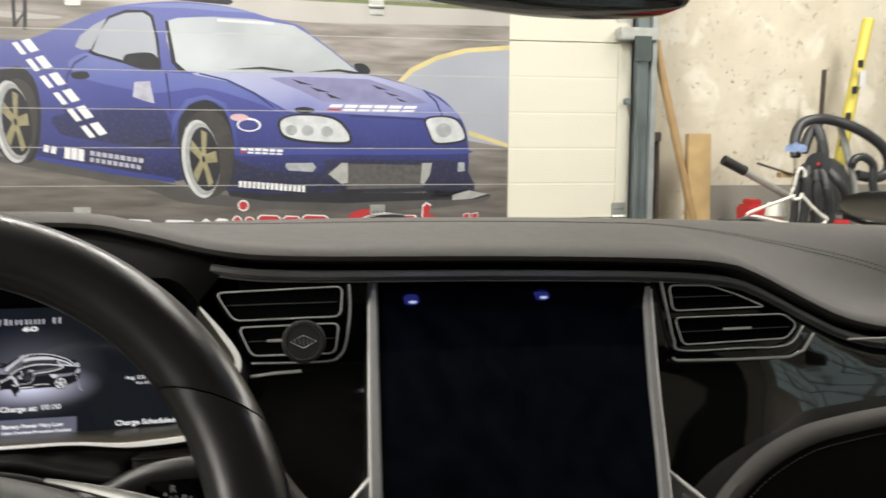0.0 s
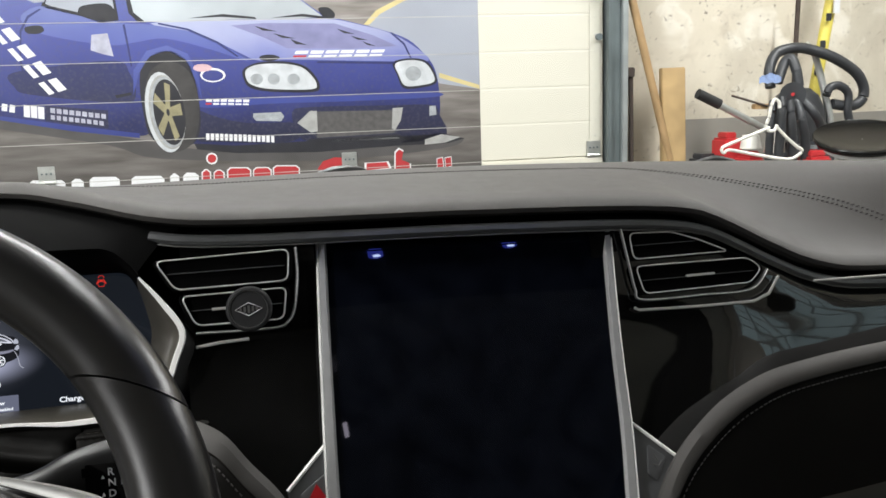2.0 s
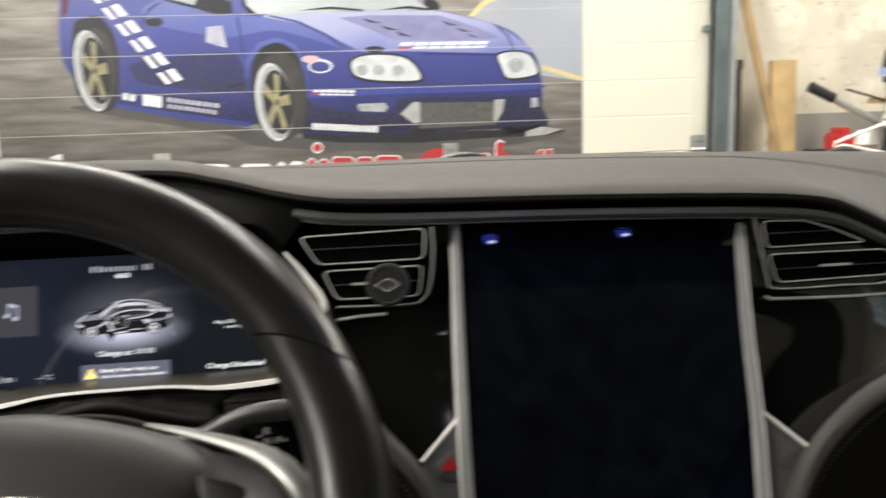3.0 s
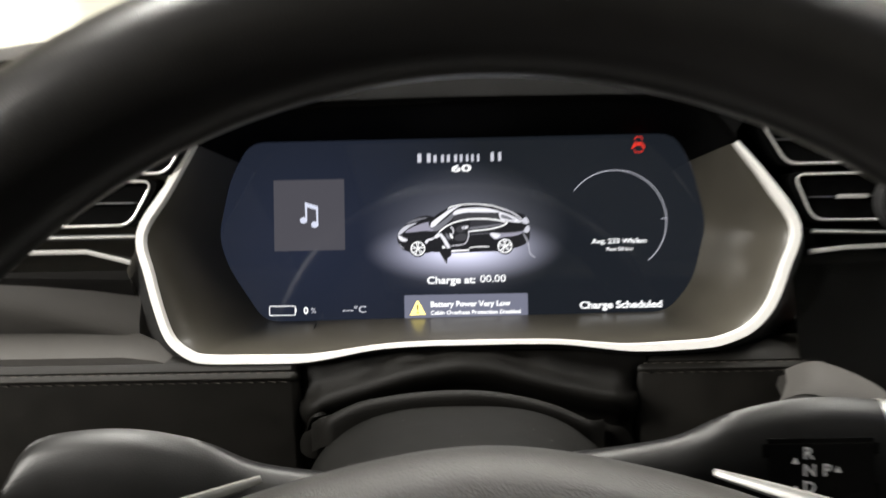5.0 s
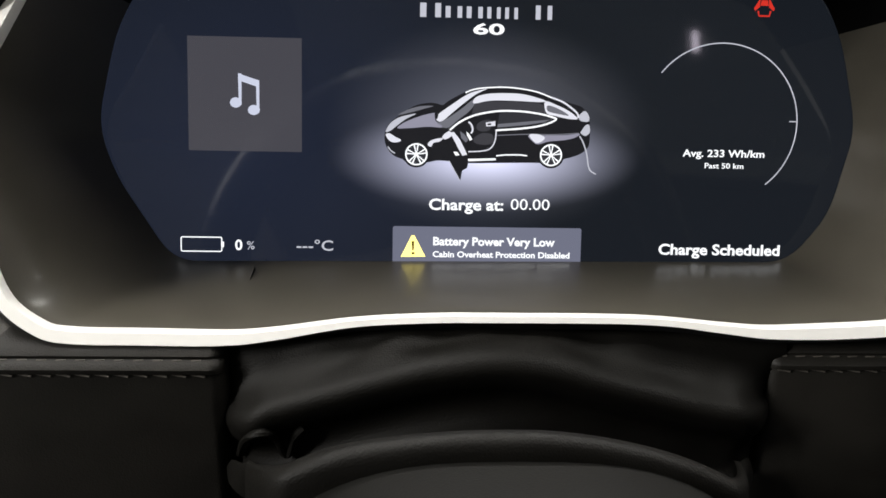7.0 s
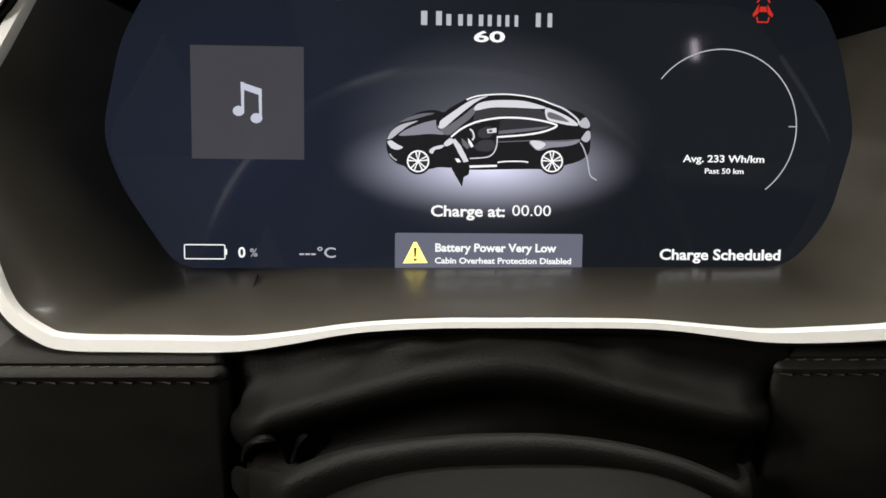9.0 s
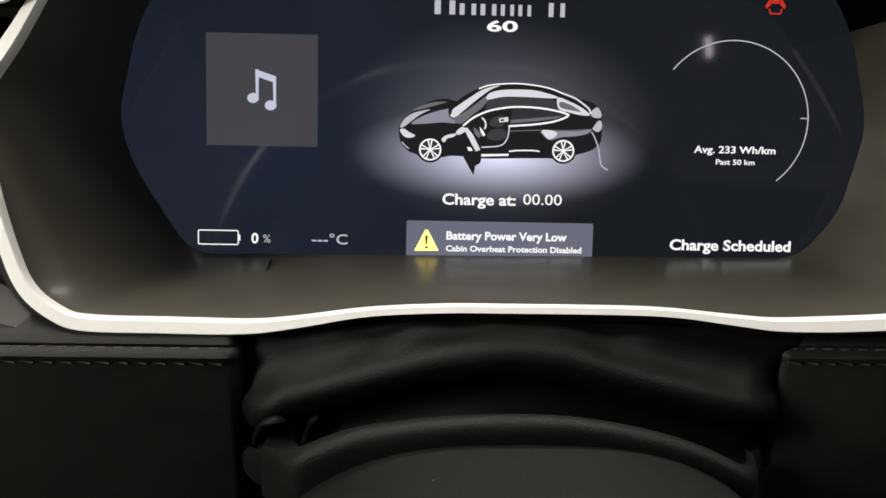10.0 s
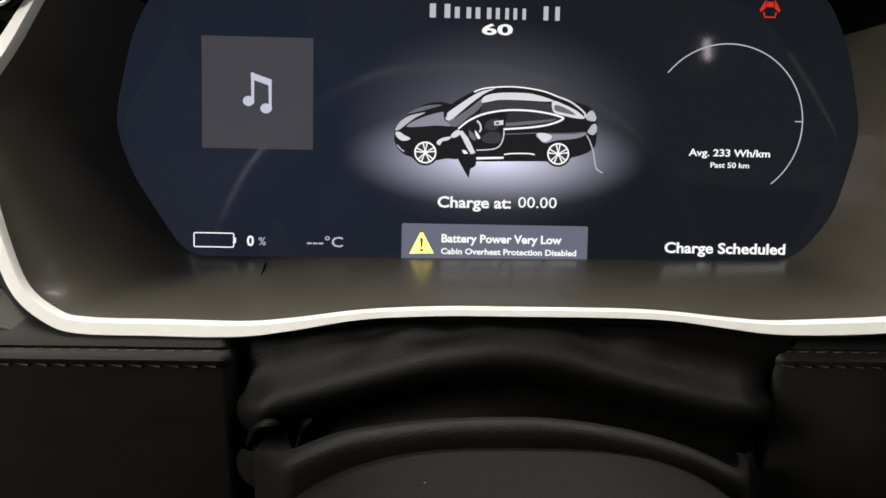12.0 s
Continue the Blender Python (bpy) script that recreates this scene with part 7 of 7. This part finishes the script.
def stalk(sx, letters):
    s = thing("column_stalk", "black moulded gear selector stalk with silver end band" if letters else "black moulded indicator stalk", "stalk", tilted(-0.004, -0.2, 0.909, 15) if letters else tilted(0, -0.2, 0.9, 15), "steering column stalks")
    c = 0.112
    X = lambda x: x if sx > 0 else 2 * c - x
    top = curve_points([(X(0.150), 0.004, 0), (X(0.195), 0.010, 0), (X(0.221), 0.0205, 0), (X(0.253), 0.0255, 0), (X(0.286), 0.0215, 0), (X(0.296), 0.008, 0)], 6)
    bot = curve_points([(X(0.150), -0.016, 0), (X(0.195), -0.018, 0), (X(0.221), -0.022, 0), (X(0.253), -0.026, 0), (X(0.286), -0.021, 0), (X(0.296), -0.006, 0)], 6)
    rws = []
    for a, b in zip(top, bot):
        m, h = (a + b) / 2, (a - b).length / 2
        rws.append([(m.x, m.y + h * math.cos(t), 0.011 * math.sin(t)) for t in (2 * math.pi * k / 16 for k in range(16))])
    bm = loft(rws, True)
    bm.verts.ensure_lookup_table()
    bm.faces.new(bm.verts[-16:])
    body = part("paddle", bm, stalk_black, s, "satin black paddle")
    if letters:
        rws = []
        for x, h in ((0.276, 0.0238), (0.2805, 0.0232)):
            rws.append([(x, 0.0005 + (h + 0.0004) * math.cos(t), 0.0116 * math.sin(t)) for t in (2 * math.pi * k / 16 for k in range(16))])
        part("silver_band", loft(rws, True), chrome, s, "silver end band")
        part("label_plate", box(0.228, -0.016, 0.0085, 0.272, 0.012, 0.0112, 0.002), gloss_black, s)
        for ch, x, y in (("R", 0.2430, 0.0044), ("N", 0.2430, -0.0022), ("D", 0.2430, -0.0088), ("P", 0.2505, -0.0022)):
            words(ch, 0.0046, white_print, body, (x, y, 0.0114), bold=0.00012)
        for x, y in ((0.2402, 0.0035), (0.2402, -0.0072), (0.2562, 0.0000)):
            part("arrow", prism([(x - 0.0012, y - 0.001), (x + 0.0012, y - 0.001), (x, y + 0.0014)], 0.0111, 0.0114), white_print, body)
    return s


stalk(1, True)
stalk(-1, False)

# ---- on the dash and outside the windscreen ----
# a black dish of unknown use, set up as a stool; its legs are added
stool = thing("stool", "tilted round glossy black dish with cream rim on added legs", "stool", pose(2.19, 1.50, 0, 0, 0, 0))
DISH_TILT = Matrix.Translation((0, 0, 0.955)) @ pose(0, 0, 0, 17, 0, -35)


def disc(rings):
    return loft([[DISH_TILT @ Vector((0.14 * k * math.cos(a), 0.14 * k * math.sin(a), h)) for a in (2 * math.pi * j / 40 for j in range(41))] for k, h in rings])


part("seat", disc(((0.80, -0.022), (0.95, -0.014), (1.0, -0.004), (1.0, 0.002), (0.975, 0.006), (0.94, 0.004), (0.80, -0.002), (0.4, -0.007), (0.01, -0.008))), mat("dish_black", (0.003, 0.003, 0.003), 0.24, spot=0.3, scale=20, spec=0.16), stool, "smooth black dish")
part("rim", disc(((0.01, -0.045), (0.62, -0.043), (0.78, -0.036), (0.81, -0.026), (0.79, -0.020))), white_print, stool, "cream rim")
for k in range(4):
    a = math.pi / 4 + k * math.pi / 2
    part("leg", tube([(0.06 * math.cos(a), 0.06 * math.sin(a), 0.912), (0.16 * math.cos(a), 0.14 * math.sin(a), 0.0)], 0.012, 8), pale_steel, stool)
for pts in (((0.41, 0.345, 1.025), (0.43, 0.345, 1.038), (0.48, 0.345, 1.045), (0.50, 0.35, 1.035)), ((0.875, 0.215, 1.025), (0.89, 0.21, 1.042), (0.92, 0.20, 1.043), (0.945, 0.185, 1.030))):
    wp = thing("wiper", "black windscreen wiper arm resting at the foot of the glass", "wiper", group="windscreen wipers")
    part("arm", tube(curve_points(pts, 6), 0.006, 8), rubber, wp)
    a, b = Vector(pts[1]), Vector(pts[2])
    part("joint_cover", tube([a.lerp(b, 0.1), a.lerp(b, 0.5), a.lerp(b, 0.9)], 0.010, 8, radii=[0.007, 0.010, 0.008]), soft_black, wp)

# ---- leaning and standing against the stained wall ----
wood_pale = mat("pale_pine", (0.52, 0.36, 0.17), 0.6, spot=0.3, scale=14, grain=0.3, grain_scale=60)
wood_stick = mat("ash_handle", (0.44, 0.29, 0.14), 0.55, spot=0.25, scale=12, grain=0.2, grain_scale=90)
red_plastic = mat("red_plastic", (0.55, 0.035, 0.04), 0.4, spot=0.15, scale=14)
yellow_plastic = mat("yellow_sleeve", (0.68, 0.57, 0.10), 0.5, spot=0.15, scale=14)
white_plastic = mat("white_plastic", (0.78, 0.76, 0.70), 0.4, spot=0.06, scale=30)
hose_black = mat("hose_black", (0.035, 0.037, 0.042), 0.45, spot=0.3, scale=18)
blue_cloth = mat("blue_cloth", (0.16, 0.22, 0.38), 0.9, spot=0.3, scale=30, grain=0.4, grain_scale=500)
rust = mat("rusty_iron", (0.07, 0.05, 0.04), 0.8, spot=0.5, scale=30, grain=0.4, grain_scale=200)


SEAT = Vector((0.31, -0.75, 1.14))


def W(x, w, d=0.0):
    """A place before the wall: x across and w above one metre on the door's face, then brought d nearer to the driver's seat."""
    p = Vector((x, 2.25 - 0.035 * (x - 0.7), 1.0 + w))
    return p + (SEAT - p) * (d / (p.y - SEAT.y))


solid("broom_handle", tube([W(2.165, -1.0, 0.0), W(1.914, -0.078, 0.0), W(1.779, 0.43, 0.0), W(1.76, 0.52, 0.0)], 0.0150, 10), wood_stick, "worn wooden broom handle leaning on the wall", "handle")
solid("pine_plank", box(-0.047, -0.014, 0, 0.047, 0.014, 1.185, 0.003), wood_pale, "pale pine plank leaning on the wall", "plank", Matrix.Translation((1.962, 2.19, 0.0)) @ pose(0, 0, 0, -1.5, -0.8, -2))
bar = thing("iron_bar", "thin dark iron bar standing beside the door track", "iron bar")
part("shaft", tube([W(1.792, -1.0, 0.0), W(1.775, 0.19, 0.0)], 0.010, 8), rust, bar)
part("head", box(1.752, 2.195, 1.155, 1.785, 2.225, 1.19, 0.003), rust, bar)
solid("wall_rod", tube([W(2.44, -1.0, -0.03), W(2.442, 0.20, -0.03), W(2.446, 0.43, -0.03)], 0.009, 6), rust, "rusty iron rod standing against the wall", "rod")
yt = thing("yellow_tube", "tall yellow cardboard tube with black marks leaning on the wall", "tube")
part("sleeve", tube([W(2.42, -1.0, 0.10), W(2.535, 0.10, 0.06), W(2.565, 0.30, 0.05), W(2.62, 0.62, 0.0)], 0.0215, 14), yellow_plastic, yt)
for k in range(4):
    p = W(2.540 + 0.020 * k, 0.155 + 0.10 * k, 0.075)
    part("printed_bar", box(p.x - 0.012, p.y - 0.008, p.z - 0.014, p.x + 0.006, p.y + 0.004, p.z + 0.014, 0.002), hose_black, yt)
p = W(2.60, 0.40, 0.07)
part("paper_tag", box(p.x - 0.004, p.y - 0.006, p.z - 0.03, p.x + 0.02, p.y + 0.002, p.z + 0.03), white_print, yt)

vac = thing("workshop_vacuum", "black workshop vacuum cleaner draped with thick coiled hoses", "vacuum cleaner")
part("tank", lathe([(0.0, 0.0), (0.15, 0.0), (0.165, 0.03), (0.165, 0.70), (0.15, 0.82), (0.11, 0.90), (0.0, 0.92)], 28), hose_black, vac).matrix_local = Matrix.Translation((2.37, 2.00, 0.0))
hd = part("motor_head", loft([[(2.335 + r * math.cos(a) * 1.05, 2.02 + r * 0.8 * math.sin(a), z) for a in (2 * math.pi * j / 24 for j in range(25))] for r, z in ((0.10, 0.9), (0.105, 0.98), (0.095, 1.03), (0.075, 1.07), (0.045, 1.095), (0.01, 1.10))]), hose_black, vac, "black motor head")
part("switch", tube([W(2.442, 0.072, 0.36), W(2.442, 0.072, 0.375)], 0.006, 10), red_plastic, vac, "red switch")
part("socket", tube([W(2.442, 0.070, 0.32), W(2.442, 0.070, 0.365)], 0.042, 18), hose_black, vac)
part("cloth", loft([[tuple(W(2.298 + 0.0115 * i, 0.138 + 0.016 * math.sin(math.pi * i / 8) * (1 - j / 4) - 0.005 * j + 0.003 * math.sin(i * 1.9 + j * 1.3), 0.42 + 0.014 * j + 0.006 * math.sin(i * 2.3))) for i in range(9)] for j in range(5)]), blue_cloth, vac, "crumpled blue cloth")
HOSES = [
    ([(2.345, 0.10, 0.22), (2.338, 0.17, 0.20), (2.364, 0.225, 0.18), (2.425, 0.243, 0.18), (2.490, 0.240, 0.18), (2.600, 0.208, 0.2), (2.704, 0.150, 0.2), (2.746, 0.090, 0.2), (2.740, 0.040, 0.2), (2.690, 0.018, 0.2), (2.611, 0.030, 0.2)], 0.019),
    ([(2.375, 0.12, 0.25), (2.400, 0.19, 0.23), (2.428, 0.205, 0.24), (2.452, 0.160, 0.26), (2.465, 0.10, 0.27)], 0.018),
    ([(2.585, 0.060, 0.22), (2.600, 0.092, 0.22), (2.640, 0.098, 0.22), (2.680, 0.066, 0.22), (2.682, 0.0, 0.22), (2.70, -0.06, 0.22)], 0.015),
    ([(2.392, 0.060, 0.38), (2.398, -0.02, 0.40), (2.388, -0.2, 0.39), (2.38, -0.5, 0.38)], 0.016),
    ([(2.425, 0.045, 0.38), (2.440, -0.04, 0.40), (2.452, -0.2, 0.39), (2.44, -0.5, 0.38)], 0.017),
    ([(2.455, 0.045, 0.36), (2.486, -0.03, 0.40), (2.506, -0.16, 0.39), (2.50, -0.5, 0.38)], 0.016),
    ([(2.475, 0.055, 0.36), (2.535, 0.0, 0.40), (2.575, -0.09, 0.39), (2.59, -0.4, 0.38)], 0.015),
    ([(2.360, 0.050, 0.36), (2.352, -0.05, 0.38), (2.345, -0.3, 0.36)], 0.014),
]
for pts, r in HOSES:
    c = curve_points([tuple(W(*p)) for p in pts], 9)
    part("hose", tube(c, r, 10, radii=[r * (1 + (0.025 if k % 2 else -0.025)) for k in range(len(c))]), hose_black, vac, "ribbed black hose")
solid("chrome_pipe", tube([W(2.66, -0.4, 0.22), W(2.602, -0.004, 0.2), W(2.554, 0.144, 0.16), W(2.524, 0.228, 0.16), W(2.487, 0.258, 0.16)], 0.013, 10), pale_steel, "bent chrome suction pipe among the hoses", "pipe")
hang = thing("coat_hanger", "white plastic coat hanger hung on the vacuum hoses", "coat hanger")
hp = [(2.348, -0.050, 0.46), (2.30, -0.066, 0.46), (2.175, -0.108, 0.46), (2.150, -0.122, 0.46), (2.160, -0.138, 0.46), (2.185, -0.128, 0.46), (2.30, -0.152, 0.46), (2.43, -0.175, 0.46), (2.478, -0.160, 0.46), (2.492, -0.142, 0.46), (2.470, -0.128, 0.46), (2.425, -0.092, 0.46), (2.375, -0.045, 0.46)]
part("bar", tube(curve_points([tuple(W(*p)) for p in hp], 4), 0.0055, 8), white_plastic, hang)
part("hook", tube(curve_points([tuple(W(*p)) for p in [(2.380, -0.040, 0.46), (2.370, -0.060, 0.46), (2.345, -0.062, 0.46), (2.333, -0.045, 0.46), (2.345, -0.01, 0.46), (2.352, 0.030, 0.46), (2.366, 0.055, 0.46), (2.385, 0.045, 0.46), (2.388, 0.022, 0.46)]], 6), 0.0055, 8), white_plastic, hang, "open hook")
jack = thing("jack_handle", "grey steel jack handle with a black rubber grip", "jack handle")
part("rod", tube([W(2.10, 0.060, 0.25), W(2.25, -0.015, 0.25), W(2.42, -0.10, 0.25)], 0.012, 10), pale_steel, jack)
part("grip", tube([W(2.045, 0.088, 0.25), W(2.135, 0.045, 0.25)], 0.018, 12), rubber, jack, "black rubber grip")
solid("thin_rod", tube([W(2.185, 0.075, 0.22), W(2.34, 0.03, 0.24)], 0.0045, 6), rust, "thin dark rod poking out of the heap", "rod")
solid("wood_offcut", box(2.13, 1.96, 1.030, 2.26, 1.99, 1.048, 0.002), wood_stick, "short brown wood offcut on the vacuum", "offcut")
for x0, x1, w0, w1, d, m, lab in ((2.135, 2.205, -1.0, -0.055, 0.20, red_plastic, "tall red plastic canister"), (2.235, 2.305, -1.0, -0.115, 0.30, red_plastic, "short red plastic canister"), (2.345, 2.40, -1.0, -0.135, 0.34, red_plastic, "narrow red plastic canister"), (2.50, 2.60, -1.0, -0.115, 0.40, red_plastic, "wide red plastic canister"), (2.03, 2.13, -1.0, -0.13, 0.15, hose_black, "black plastic tool box")):
    x0, x1 = W(x0, 0, d).x, W(x1, 0, d).x
    can = thing("canister", lab + " standing among the tools", "canister", group="canisters by the wall")
    y, lo = 2.20 - d, 0.0
    part("body", box(x0, y - 0.05, lo, x1, y + 0.05, 1.0 + w1 - 0.012, 0.008), m, can)
    part("cap", box(x0 + 0.012, y - 0.03, 1.0 + w1 - 0.012, x1 - 0.012, y + 0.03, 1.0 + w1 + 0.008, 0.004), m, can)
for x, w0, w1 in ((2.27, -0.115, -0.075), (2.372, -0.135, -0.07)):
    solid("canister_funnel", tube([W(x, w0 - 0.01, 0.30), W(x, w1, 0.30)], 0.03, 14, radii=[0.036, 0.028]), white_plastic, "milky white plastic funnel on a canister", "funnel", group="funnels")
